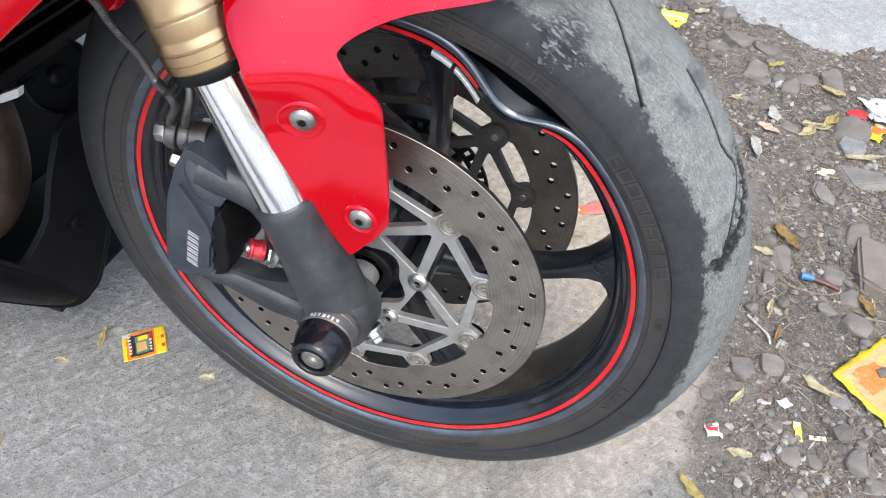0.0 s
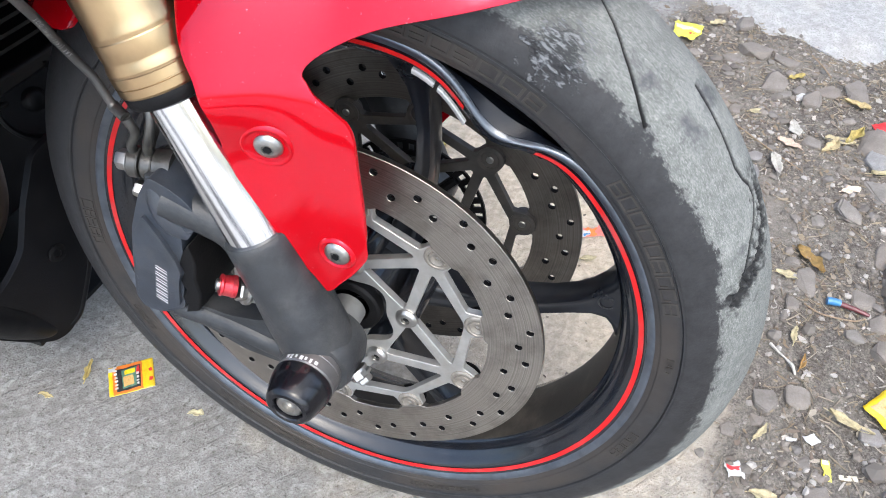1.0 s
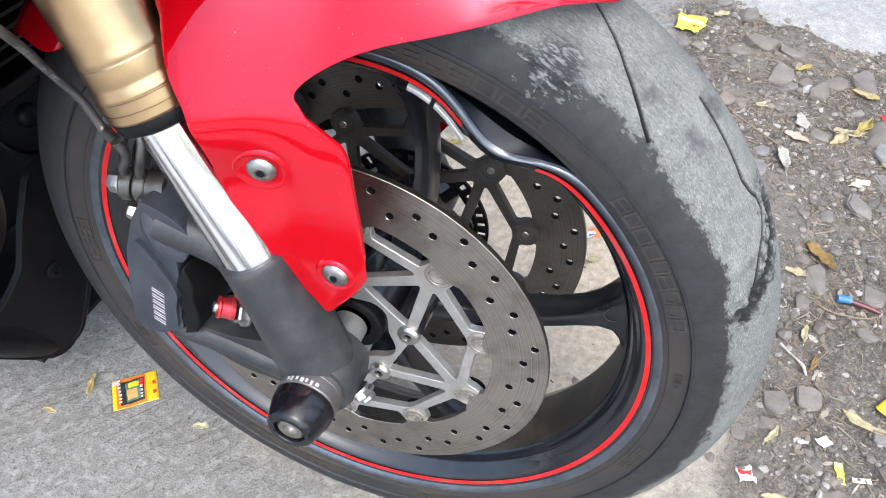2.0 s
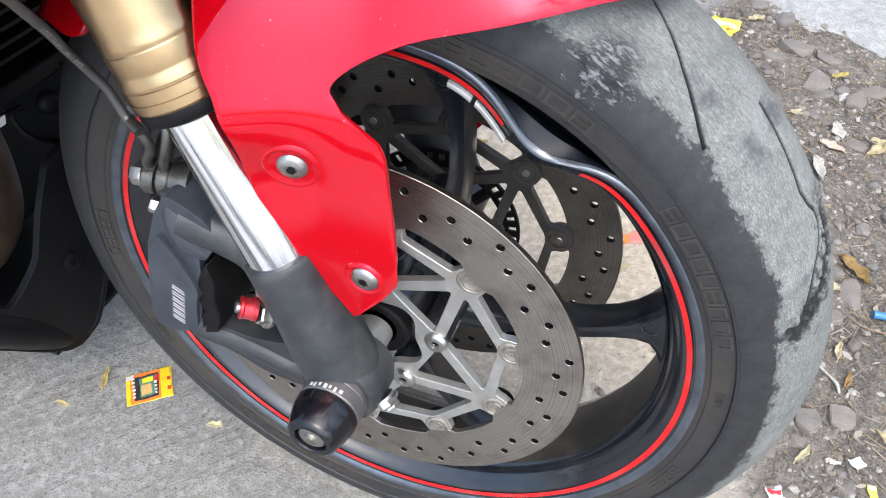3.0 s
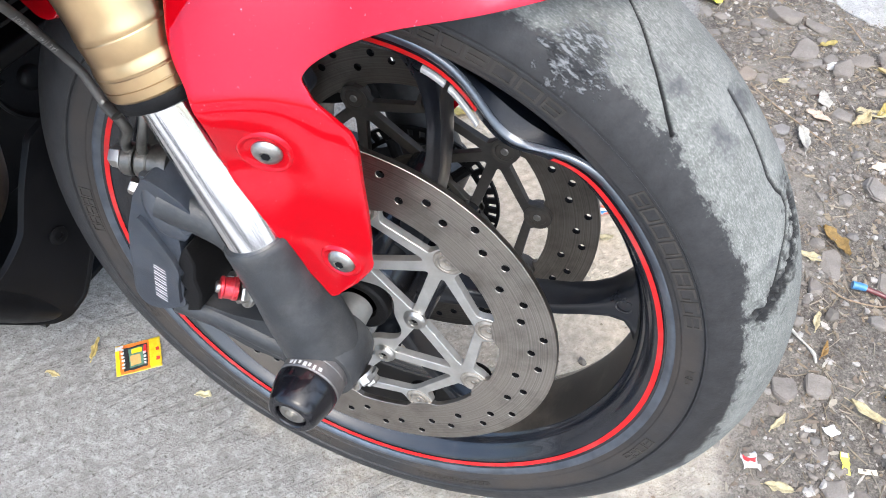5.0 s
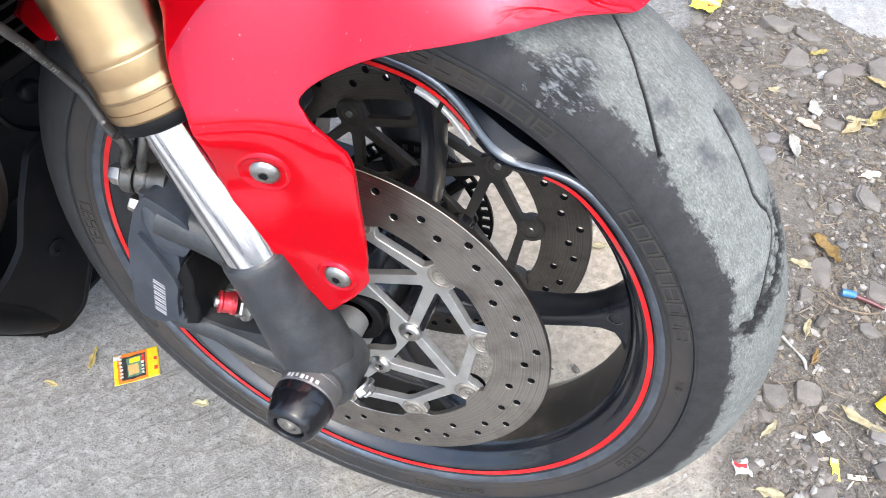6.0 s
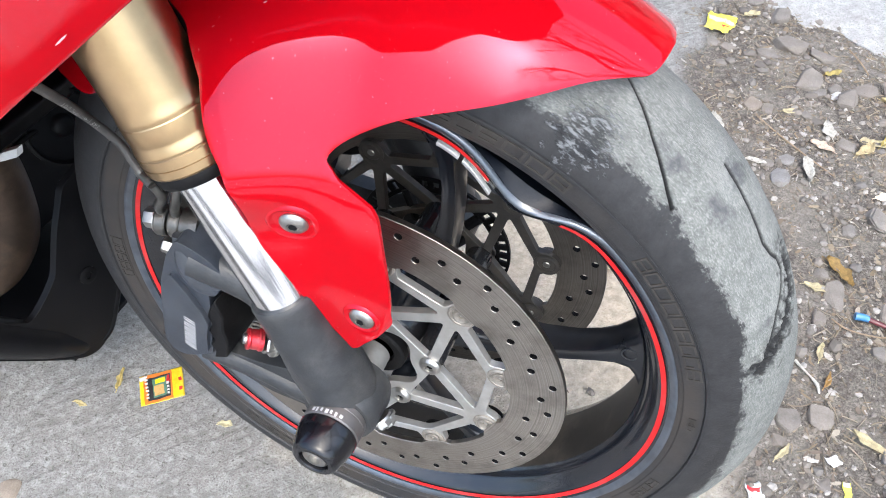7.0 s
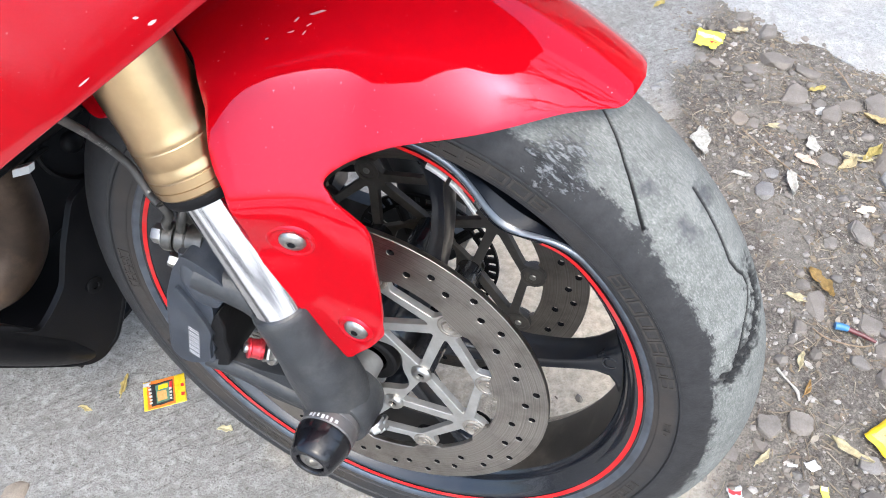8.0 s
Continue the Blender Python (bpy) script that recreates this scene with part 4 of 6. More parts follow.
def text_on_hose(words, start, tall):
    """Printed words that follow the hose, wrapped round its near side."""
    cu = bpy.data.curves.new("words", "FONT")
    cu.body, cu.size, cu.resolution_u, cu.space_character = words, tall, 2, 1.35
    tmp = new("words", cu)
    dep = bpy.context.evaluated_depsgraph_get()
    me = bpy.data.meshes.new_from_object(tmp.evaluated_get(dep))
    bpy.data.objects.remove(tmp)
    pts = [Vector(p) for p in hose_line]
    fine = []
    for i in range(len(pts) - 1):
        p0, p1, p2, p3 = pts[max(i - 1, 0)], pts[i], pts[i + 1], pts[min(i + 2, len(pts) - 1)]
        for k in range(12):
            t = k / 12
            fine.append(0.5 * ((2 * p1) + (p2 - p0) * t + (2 * p0 - 5 * p1 + 4 * p2 - p3) * t * t + (3 * p1 - p0 - 3 * p2 + p3) * t ** 3))
    run = [0.0]
    for p, q in zip(fine, fine[1:]):
        run.append(run[-1] + (q - p).length)
    bm = bmesh.new()
    bm.from_mesh(me)
    bpy.data.meshes.remove(me)
    bmesh.ops.triangulate(bm, faces=bm.faces)
    bmesh.ops.subdivide_edges(bm, edges=[e for e in bm.edges if e.calc_length() > 0.0008], cuts=4)
    for v in bm.verts:
        s = start + v.co.x
        i = max(1, min(len(fine) - 2, int(np.searchsorted(run, s))))
        f = (s - run[i - 1]) / (run[i] - run[i - 1])
        c = fine[i - 1].lerp(fine[i], f)
        d = (fine[i + 1] - fine[i - 1]).normalized()
        out = Vector((0.45, -0.62, 0.42))
        out = (out - d * out.dot(d)).normalized()
        up = out.cross(d).normalized()
        th = (v.co.y - tall * 0.35) / 0.0028
        v.co = c + (out * math.cos(th) + up * math.sin(th)) * 0.00295
    return bm


part("hose_print", text_on_hose("SAE J1401 1/8 HL DOT", 0.052, 0.0038), HOSE_INK, hose, "white printed text", 0)
bm = tube(bmesh.new(), [(-0.1200, -0.0920, 0.1900), (-0.1290, -0.085, 0.2050), (-0.1420, -0.075, 0.24), (-0.165, -0.06, 0.30), (-0.17, 0.0, 0.36)], 0.0034, 14)
part("branch_hose", bm, HOSE, hose)

# --- front fender ---
def smooth_line(pts, n=5):
    out = []
    for i in range(len(pts) - 1):
        p0, p1, p2, p3 = (Vector(pts[max(i - 1, 0)]), Vector(pts[i]), Vector(pts[i + 1]), Vector(pts[min(i + 2, len(pts) - 1)]))
        for k in range(n):
            t = k / n
            q = 0.5 * ((2 * p1) + (p2 - p0) * t + (2 * p0 - 5 * p1 + 4 * p2 - p3) * t * t + (3 * p1 - p0 - 3 * p2 + p3) * t ** 3)
            out.append((q.x, q.y))
    return out + [tuple(pts[-1])]


FENDER_SECTION = [(0.0, 0.3180), (0.015, 0.3166), (0.030, 0.3135), (0.043, 0.3082), (0.055, 0.3003), (0.065, 0.2905), (0.074, 0.2800), (0.081, 0.2690), (0.088, 0.2570), (0.0945, 0.2450), (0.1003, 0.2330), (0.1058, 0.2220),
                  (0.1095, 0.2140), (0.1112, 0.2050), (0.1122, 0.1900), (0.1120, 0.1500), (0.1112, 0.1200), (0.1090, 0.0900), (0.1070, 0.0600)]
FENDER_SECTION = smooth_line(FENDER_SECTION, 8)
for _ in range(10):
    FENDER_SECTION = FENDER_SECTION[:1] + [((a[0] + 2 * b[0] + c[0]) / 4, (a[1] + 2 * b[1] + c[1]) / 4) for a, b, c in zip(FENDER_SECTION, FENDER_SECTION[1:], FENDER_SECTION[2:])] + FENDER_SECTION[-1:]
arc = [0.0]
for (y0, r0), (y1, r1) in zip(FENDER_SECTION, FENDER_SECTION[1:]):
    arc.append(arc[-1] + math.hypot(y1 - y0, r1 - r0))


def ease(t):
    t = max(0.0, min(1.0, t))
    return t * t * (3 - 2 * t)


def fender_point(a, s):
    """The fender's skin at an angle (in units of 0.3 m of arc) and a way down from its crown."""
    r, y = np.interp(s, arc, [q[1] for q in FENDER_SECTION]), np.interp(s, arc, [q[0] for q in FENDER_SECTION])
    deg = math.degrees(a / 0.3)
    x, z = polar(deg, float(r))
    # the skin swells out round the fork leg
    up = ease((float(r) - 0.165) / 0.060)
    y = float(y) + 0.008 * ease((-0.005 - x) / 0.055) * (1 - up) + 0.0275 * ease((0.020 - x) / 0.085) * up * (1 - ease((float(r) - 0.283) / 0.037)) * (1 - ease((-0.105 - x) / 0.050))
    # and draws in towards its nose
    y *= 1 - 0.17 * ease((73.0 - deg) / 13.0)
    return Vector((x, -y, z))


def from_polar(deg, r):
    rs = [q[1] for q in FENDER_SECTION]
    return (radians(deg) * 0.3, float(np.interp(-r, [-v for v in rs], arc)))


def from_xz(x, z):
    return from_polar(math.degrees(math.atan2(z, x)), math.hypot(x, z))


def fender_outline():
    arch = [from_polar(60.0, 0.3180), from_polar(60.5, 0.3130), from_polar(62.0, 0.3085), from_polar(65.3, 0.3000), from_polar(69.5, 0.2860), from_polar(74.8, 0.2700), from_polar(81.3, 0.2540), from_polar(85.2, 0.2430),
            from_polar(88.3, 0.2330), from_polar(89.3, 0.2265), from_xz(0.0060, 0.2215), from_xz(0.0110, 0.2155), from_xz(0.0215, 0.2085)]
    front = [from_xz(0.0290, 0.2040), from_xz(0.0335, 0.1950), from_xz(0.0360, 0.1700), from_xz(0.0385, 0.1400), from_xz(0.0392, 0.1190), from_xz(0.0388, 0.1070), from_xz(0.0350, 0.0980), from_xz(0.0255, 0.0840), from_xz(0.0130, 0.0675)]
    back = [from_xz(0.0100, 0.0648), from_xz(0.0050, 0.0670), from_xz(-0.0180, 0.0965), from_xz(-0.0350, 0.1335), from_xz(-0.0445, 0.1676), from_xz(-0.0440, 0.1820), from_xz(-0.0440, 0.1980), from_xz(-0.0468, 0.2100),
            from_polar(102.9, 0.2257), from_polar(103.9, 0.2370), from_polar(104.4, 0.2478), from_polar(104.5, 0.2580), from_polar(104.5, 0.2685)]
    tail = [from_polar(105.3, 0.2790), from_polar(106.6, 0.2900), from_polar(110.0, 0.2975), from_polar(112.4, 0.3015), from_polar(116.5, 0.3000), from_polar(121.0, 0.2920), from_polar(125.0, 0.2770), from_polar(128.5, 0.2690), from_polar(131.0, 0.2690), from_polar(133.5, 0.2745), from_polar(136.0, 0.2850), from_polar(140.0, 0.3000), from_polar(144.0, 0.3100), from_polar(146.0, 0.3180)]
    return smooth_line(arch) + smooth_line(front) + smooth_line(back) + smooth_line(tail)


def fender_mesh():
    loop = fender_outline()
    dense_loop = []
    for p, q in zip(loop, loop[1:] + loop[:1]):
        n = max(1, int(math.hypot(q[0] - p[0], q[1] - p[1]) / 0.005))
        dense_loop += [(p[0] + (q[0] - p[0]) * k / n, p[1] + (q[1] - p[1]) * k / n) for k in range(n)]
    lo = min(p[0] for p in loop)
    hi = max(p[0] for p in loop)
    extra = []
    na, ns = int((hi - lo) / 0.005), int(max(p[1] for p in loop) / 0.005)
    for i in range(1, na):
        for j in range(1, ns):
            a, s = lo + (hi - lo) * i / na, max(p[1] for p in loop) * j / ns
            if inside(dense_loop, a, s) and min((a - p[0]) ** 2 + (s - p[1]) ** 2 for p in dense_loop) > 0.0025 ** 2:
                extra.append((a, s))
    vs, fs = flat([dense_loop], extra)
    bm = bmesh.new()
    used = sorted({i for f in fs for i in f})
    near = {i: bm.verts.new(fender_point(vs[i].x, max(0.0, vs[i].y))) for i in used}
    far = {i: (near[i] if vs[i].y < 1e-5 else bm.verts.new(near[i].co * Vector((1, -1, 1)))) for i in used}
    for f in fs:
        bm.faces.new([near[i] for i in f])
        if len({far[i] for i in f} - {near[i] for i in f}):
            bm.faces.new([far[i] for i in reversed(f)])
    bmesh.ops.recalc_face_normals(bm, faces=bm.faces)
    if sum(f.normal.dot(f.calc_center_median()) for f in bm.faces) < 0:
        bmesh.ops.reverse_faces(bm, faces=bm.faces)
    return bm


fender = bike_part("front_fender", fender_mesh(), RED, "glossy red front fender with small white chips along its edge", 60)
md = fender.modifiers.new("thickness", "SOLIDIFY")
md.thickness, md.offset = 0.0030, -1
md = fender.modifiers.new("edge", "BEVEL")
md.width, md.segments, md.limit_method, md.angle_limit = 0.0012, 2, "ANGLE", radians(55)
for bx, bz, wide in ((-0.0177, 0.1807, 1.0), (0.0192, 0.1055, 0.78)):
    a0, s0 = from_xz(bx, bz)
    spot = fender_point(a0, s0)
    out = (fender_point(a0 + 0.004, s0) - fender_point(a0 - 0.004, s0)).cross(fender_point(a0, s0 + 0.004) - fender_point(a0, s0 - 0.004)).normalized()
    out = out if out.y < 0 else -out
    bm = lathe(bmesh.new(), [(-0.006, 0.0), (-0.006, 0.0055), (0.0, 0.0056), (0.0004, 0.0086), (0.0014, 0.0088), (0.0028, 0.0080), (0.0040, 0.0060), (0.0044, 0.0036), (0.0028, 0.0032), (0.0028, 0)], spot, out, 30)
    seat = lathe(bmesh.new(), [(-0.0006, 0.0172 * wide), (0.0006, 0.0163 * wide), (0.0017, 0.0150 * wide), (0.0019, 0.0143 * wide), (0.0015, 0.0134 * wide), (0.0006, 0.0118 * wide), (0.0004, 0.0095), (0.0004, 0.0)], spot + Vector((-0.0010, 0, -0.0012)), out, 36)
    part("bolt_seat", seat, RED, fender, "", 60)
    bolt = part("fender_bolt", bm, STEEL, fender, "silver round-headed socket bolt", 30)
    # a black hexagon caps the recess in place of the shade inside
    hexagon = lathe(bmesh.new(), [(0.0042, 0.0027), (0.0046, 0.0027), (0.0046, 0)], spot, out, 6)
    part("socket", hexagon, HOLE_BLACK, bolt, "", 0)
# bare scratches and chips on the crown
PRIMER = surface("scraped pale primer", (0.58, 0.40, 0.38), 0.6, spread=0.15, relief=0.2)
for deg, r, l, w, turn_by in ((93.7, 0.3035, 0.0070, 0.0013, 0.3), (95.6, 0.3012, 0.0026, 0.0010, 0.8), (95.7, 0.2974, 0.0030, 0.0006, 0.2), (94.3, 0.2970, 0.0020, 0.0007, 1.0), (98.0, 0.2955, 0.0016, 0.0005, 0.3), (94.1, 0.2996, 0.0024, 0.0006, 0.5)):
    l, w = l * 0.65, w * 0.75
    a0, s0 = from_polar(deg, r)
    bm = bmesh.new()
    shape = ((-1, 0), (-0.5, -0.9), (0.3, -0.6), (1, -0.2), (0.5, 0.8), (-0.3, 0.6))
    vs = []
    for u, v in shape:
        du, dv = l * u * math.cos(turn_by) - w * v * math.sin(turn_by), l * u * math.sin(turn_by) + w * v * math.cos(turn_by)
        q = fender_point(a0 + du, s0 + dv)
        q += (fender_point(a0, s0) - Vector((0, 0, 0.1))).normalized() * 0.0005
        vs.append(bm.verts.new(q))
    bm.faces.new(vs)
    part("stone_chip", bm, PRIMER, fender, "", 0)
# inner flange behind the side panel
bm = bmesh.new()
edge = smooth_line([(0.0000, 0.0840), (-0.0120, 0.1010), (-0.0270, 0.1360), (-0.0400, 0.1690), (-0.0480, 0.1920), (-0.0520, 0.2050)], 6)
cols = [[bm.verts.new((x - 0.010 * k / 4, -0.1085 + 0.040 * k / 4, z + 0.003 * k / 4)) for k in range(5)] for x, z in edge]
for p, q in zip(cols, cols[1:]):
    for k in range(4):
        bm.faces.new((p[k], p[k + 1], q[k + 1], q[k]))
bmesh.ops.recalc_face_normals(bm, faces=bm.faces)
ob = part("fender_flange", bm, RED, fender, "", 60)
md = ob.modifiers.new("thickness", "SOLIDIFY")
md.thickness = 0.0025

# --- fairing side panel ---
bm = bmesh.new()
rows = []
low, high = Vector((-0.420, 0.018)), Vector((0.030, 0.399))
for i in range(41):
    e = low + (high - low) * (i / 40)
    col = []
    for k in range(25):
        t = k / 24
        lift = 0.42 * t
        y = -0.190 - 0.055 * math.sin(min(1.0, t * 1.4) * math.pi / 2) + 0.10 * max(0, t - 0.45) ** 1.5
        col.append(bm.verts.new((e.x - 0.10 * t * (1 - i / 40) + 0.12 * t * (i / 40) ** 2, y + 0.06 * max(0.0, i / 40 - 0.75), e.y + lift)))
    rows.append(col)
for p, q in zip(rows, rows[1:]):
    for k in range(24):
        bm.faces.new((p[k], p[k + 1], q[k + 1], q[k]))
bmesh.ops.recalc_face_normals(bm, faces=bm.faces)
fairing = bike_part("fairing_panel", bm, RED, "glossy red fairing side panel with stone chips", 60)
md = fairing.modifiers.new("thickness", "SOLIDIFY")
md.thickness, md.offset = 0.004, 1
md = fairing.modifiers.new("edge", "BEVEL")
md.width, md.segments, md.limit_method, md.angle_limit = 0.0018, 3, "ANGLE", radians(50)

far_panel = new("fairing_panel", fairing.data.copy())
for v in far_panel.data.vertices:
    v.co.y = -v.co.y
far_panel.data.flip_normals()
far_panel.parent, far_panel.location = motorcycle, (0, 0, DROP)
for src in fairing.modifiers:
    md = far_panel.modifiers.new(src.name, src.type)
    if src.type == "SOLIDIFY":
        md.thickness, md.offset = src.thickness, src.offset
    else:
        md.width, md.segments, md.limit_method, md.angle_limit = src.width, src.segments, src.limit_method, src.angle_limit
# nose cowl above the wheel, which closes the fairing in front
bm = bmesh.new()
rows = []
for i in range(17):
    t = i / 16
    x = -0.36 + 0.56 * t
    half = 0.215 * math.sqrt(1.0001 - max(0.0, (t - 0.45) / 0.58) ** 2.4)
    base = 0.515 + 0.02 * t
    rows.append([bm.verts.new((x, half * math.cos(math.pi * k / 16) * -1, base + (0.30 - 0.22 * t * t) * math.sin(math.pi * k / 16) ** 0.8)) for k in range(17)] + [bm.verts.new((x, half * (0.9 - 1.8 * k / 8), base + 0.01 * math.sin(math.pi * k / 8))) for k in range(9)])
for p, q in zip(rows, rows[1:]):
    n = len(p)
    for k in range(n):
        bm.faces.new((p[k], p[(k + 1) % n], q[(k + 1) % n], q[k]))
bm.faces.new(rows[0])
bm.faces.new(rows[-1])
bmesh.ops.recalc_face_normals(bm, faces=bm.faces)
bike_part("nose_cowl", bm, RED, "glossy red nose cowl", 50)
bm = bmesh.new()
rows = []
for i in range(9):
    x = -1.02 + 0.665 * i / 8
    tuck = 1 - 0.35 * (1 - i / 8) ** 2
    rows.append([bm.verts.new((x, -0.215 * tuck * math.cos(math.pi * k / 16), 0.515 + 0.30 * math.sin(math.pi * k / 16) ** 0.8)) for k in range(17)] + [bm.verts.new((x, 0.215 * tuck * (0.9 - 1.8 * k / 8), 0.40)) for k in range(9)])
for p, q in zip(rows, rows[1:]):
    n = len(p)
    for k in range(n):
        bm.faces.new((p[k], p[(k + 1) % n], q[(k + 1) % n], q[k]))
bm.faces.new(rows[0])
bm.faces.new(rows[-1])
bmesh.ops.recalc_face_normals(bm, faces=bm.faces)
bike_part("upper_fairing", bm, RED, "glossy red tank and upper fairing", 50)
bm = bmesh.new()
plate(bm, [rounded([(-0.17, -0.15), (0.17, -0.15), (0.17, 0.46), (-0.17, 0.46)], 0.03)], 0, 0.62, lambda v, y, z: Vector((-0.475 - y, v, z)))
bevelled(bike_part("engine_block", bm, BLACK, "dark engine behind the radiator", 40), 0.01, 2)

# --- behind the wheel: radiator, horn, exhaust pipe, belly pan ---
bm = bmesh.new()
plate(bm, [[(-0.17, 0.040), (0.17, 0.040), (0.17, 0.40), (-0.17, 0.40)]], 0, 0.03, lambda v, y, z: Vector((-0.410 + 0.30 * (z - 0.06) * 0.35 - y, v, z)))
radiator = bike_part("radiator", bm, BLACK, "black finned radiator behind the front wheel", 0)
bm = plate(bmesh.new(), [[(-0.0018, -0.16), (0.0018, -0.16), (0.0018, 0.16), (-0.0018, 0.16)]], 0, 0.016, lambda x, y, v: Vector((-y, v, x)))
fin = part("fin", bm, BLACK, radiator, "", 0)
for k in range(22):
    ob = fin if k == 0 else new("fin", fin.data)
    ob.parent = radiator
    ob.location = (-0.385 + 0.105 * (0.020 + 0.0135 * k), 0, 0.080 + 0.0135 * k)
bm = bmesh.new()
plate(bm, [[(-0.17, 0.050), (0.17, 0.050), (0.17, 0.068), (-0.17, 0.068)]], 0, 0.04, lambda v, y, z: Vector((-0.372 - y, v, z)))
bevelled(part("radiator_tank", bm, BLACK, radiator), 0.004, 3)
bm = lathe(bmesh.new(), [(-0.030, 0), (-0.030, 0.030), (0.0, 0.0330), (0.006, 0.0385), (0.010, 0.0385), (0.012, 0.0360), (0.006, 0.0330), (0.004, 0.012), (0.008, 0.0095), (0.010, 0.0060), (0.010, 0)], (-0.380, 0.052, 0.026), (0.86, -0.36, 0.34), 40)
horn = bike_part("horn", bm, BLACK, "round black horn in front of the radiator", 40)
bm = bmesh.new()
plate(bm, [rounded([(-0.0143, -0.0120), (0.0106, 0.0014), (0.0143, 0.0120), (-0.0106, -0.0014)], 0.0012, 3)], -0.0260, -0.0190, lambda x, y, z: Vector((x - 0.3610, y, z + 0.0530)))
bevelled(part("connector", bm, WHITE_PLASTIC, horn, "small white plastic connector", 30), 0.001, 2)
bm = tube(bmesh.new(), [(-0.372, -0.0225, 0.0480), (-0.376, -0.0160, 0.0420), (-0.385, 0.010, 0.036), (-0.390, 0.040, 0.030)], 0.0030, 10)
part("lead", bm, BLACK, horn)
bm = tube(bmesh.new(), [(-0.425, -0.022, 0.10), (-0.420, -0.014, 0.03), (-0.422, -0.012, -0.03), (-0.428, -0.020, -0.075), (-0.445, -0.045, -0.108), (-0.49, -0.070, -0.125), (-0.56, -0.075, -0.13)], 0.030, 32)
bike_part("exhaust_pipe", bm, PIPE, "heat-stained brown exhaust header pipe", 50)
bm = bmesh.new()
bow = [(0.080, 0.030), (0.080, -0.085), (0.030, -0.110), (0.012, -0.124), (0.003, -0.142), (-0.012, -0.172), (-0.022, -0.188), (-0.031, -0.1955), (-0.042, -0.199), (-0.056, -0.195), (-0.077, -0.176), (-0.108, -0.141), (-0.134, -0.111), (-0.190, -0.045),
       (-0.190, -0.005), (-0.140, -0.050), (-0.112, -0.078), (-0.087, -0.104), (-0.075, -0.098), (-0.060, -0.086), (-0.048, -0.074), (-0.030, -0.030), (-0.008, 0.012), (0.030, 0.028)]
on_bow = lambda v, y, z: Vector((-0.333 + 0.22 * v - y, v, z))
plate(bm, [rounded(bow, 0.006, 3)], 0, 0.007, on_bow)
tube(bm, [on_bow(v, 0.010, z) for v, z in ((-0.178, -0.032), (-0.150, -0.060), (-0.125, -0.088), (-0.100, -0.120), (-0.076, -0.150), (-0.056, -0.177), (-0.043, -0.189), (-0.032, -0.190))], [0.0215, 0.0215, 0.0210, 0.0195, 0.0180, 0.0130, 0.0085, 0.0055], 24)
tube(bm, [on_bow(v, 0.004, z) for v, z in ((0.030, -0.107), (0.014, -0.121), (0.005, -0.142), (-0.010, -0.171), (-0.020, -0.186), (-0.032, -0.192))], [0.005, 0.005, 0.005, 0.005, 0.005, 0.005], 12)
plate(bm, [[(-0.36, -0.06), (-0.64, -0.06), (-0.64, 0.16), (-0.36, 0.16)]], -0.205, -0.199, lambda x, z, y: Vector((x, y, z)))
bmesh.ops.recalc_face_normals(bm, faces=bm.faces)
PAN = surface("scuffed black moulded plastic", (0.0045, 0.0045, 0.0055), 0.36, spread=0.3, scale=30, relief=0.4, dirt=(0.022, 0.021, 0.020), dirt_amount=0.25)
PAN.node_tree.nodes["Principled BSDF"].inputs["Specular IOR Level"].default_value = 0.2
pan = bevelled(bike_part("belly_pan", bm, PAN, "matt black belly pan under the engine", 40), 0.003, 3)
part("pan_bolt", lathe(bmesh.new(), [(0.0, 0.0095), (0.002, 0.0095), (0.003, 0.0075), (0.003, 0.004), (0.0015, 0.0035), (0.0015, 0)], (-0.3372, -0.020, -0.097), (0.95, -0.2, 0.1), 24), BLACK, pan)

# stone chips on the fairing's edge
CHIP = surface("bare grey primer", (0.55, 0.42, 0.40), 0.6, spread=0.15, relief=0.2)
for cx, cz, l, w, rot in ((-0.053, 0.3345, 0.0110, 0.0008, 40), (-0.014, 0.3740, 0.0030, 0.0013, 20), (-0.0085, 0.3725, 0.0060, 0.0014, 35), (-0.085, 0.330, 0.002, 0.0010, 10)):
    bm = bmesh.new()
    bm.faces.new([bm.verts.new((cx + (l * u * math.cos(radians(rot)) - w * v * math.sin(radians(rot))) / 2, 0.0, cz + (l * u * math.sin(radians(rot)) + w * v * math.cos(radians(rot))) / 2)) for u, v in ((-1, 0), (-0.5, -1), (0.4, -0.8), (1, 0.1), (0.3, 1), (-0.6, 0.7))])
    for v in bm.verts:
        t = max(0.0, (v.co.z - (0.018 + (v.co.x + 0.42) * 0.847)) / 0.42)
        v.co.y = -0.190 - 0.055 * math.sin(min(1.0, t * 1.4) * math.pi / 2) - 0.0043
    part("stone_chip", bm, CHIP, fairing, "", 0)

# ---- ground ----
BRUSH = 50.0


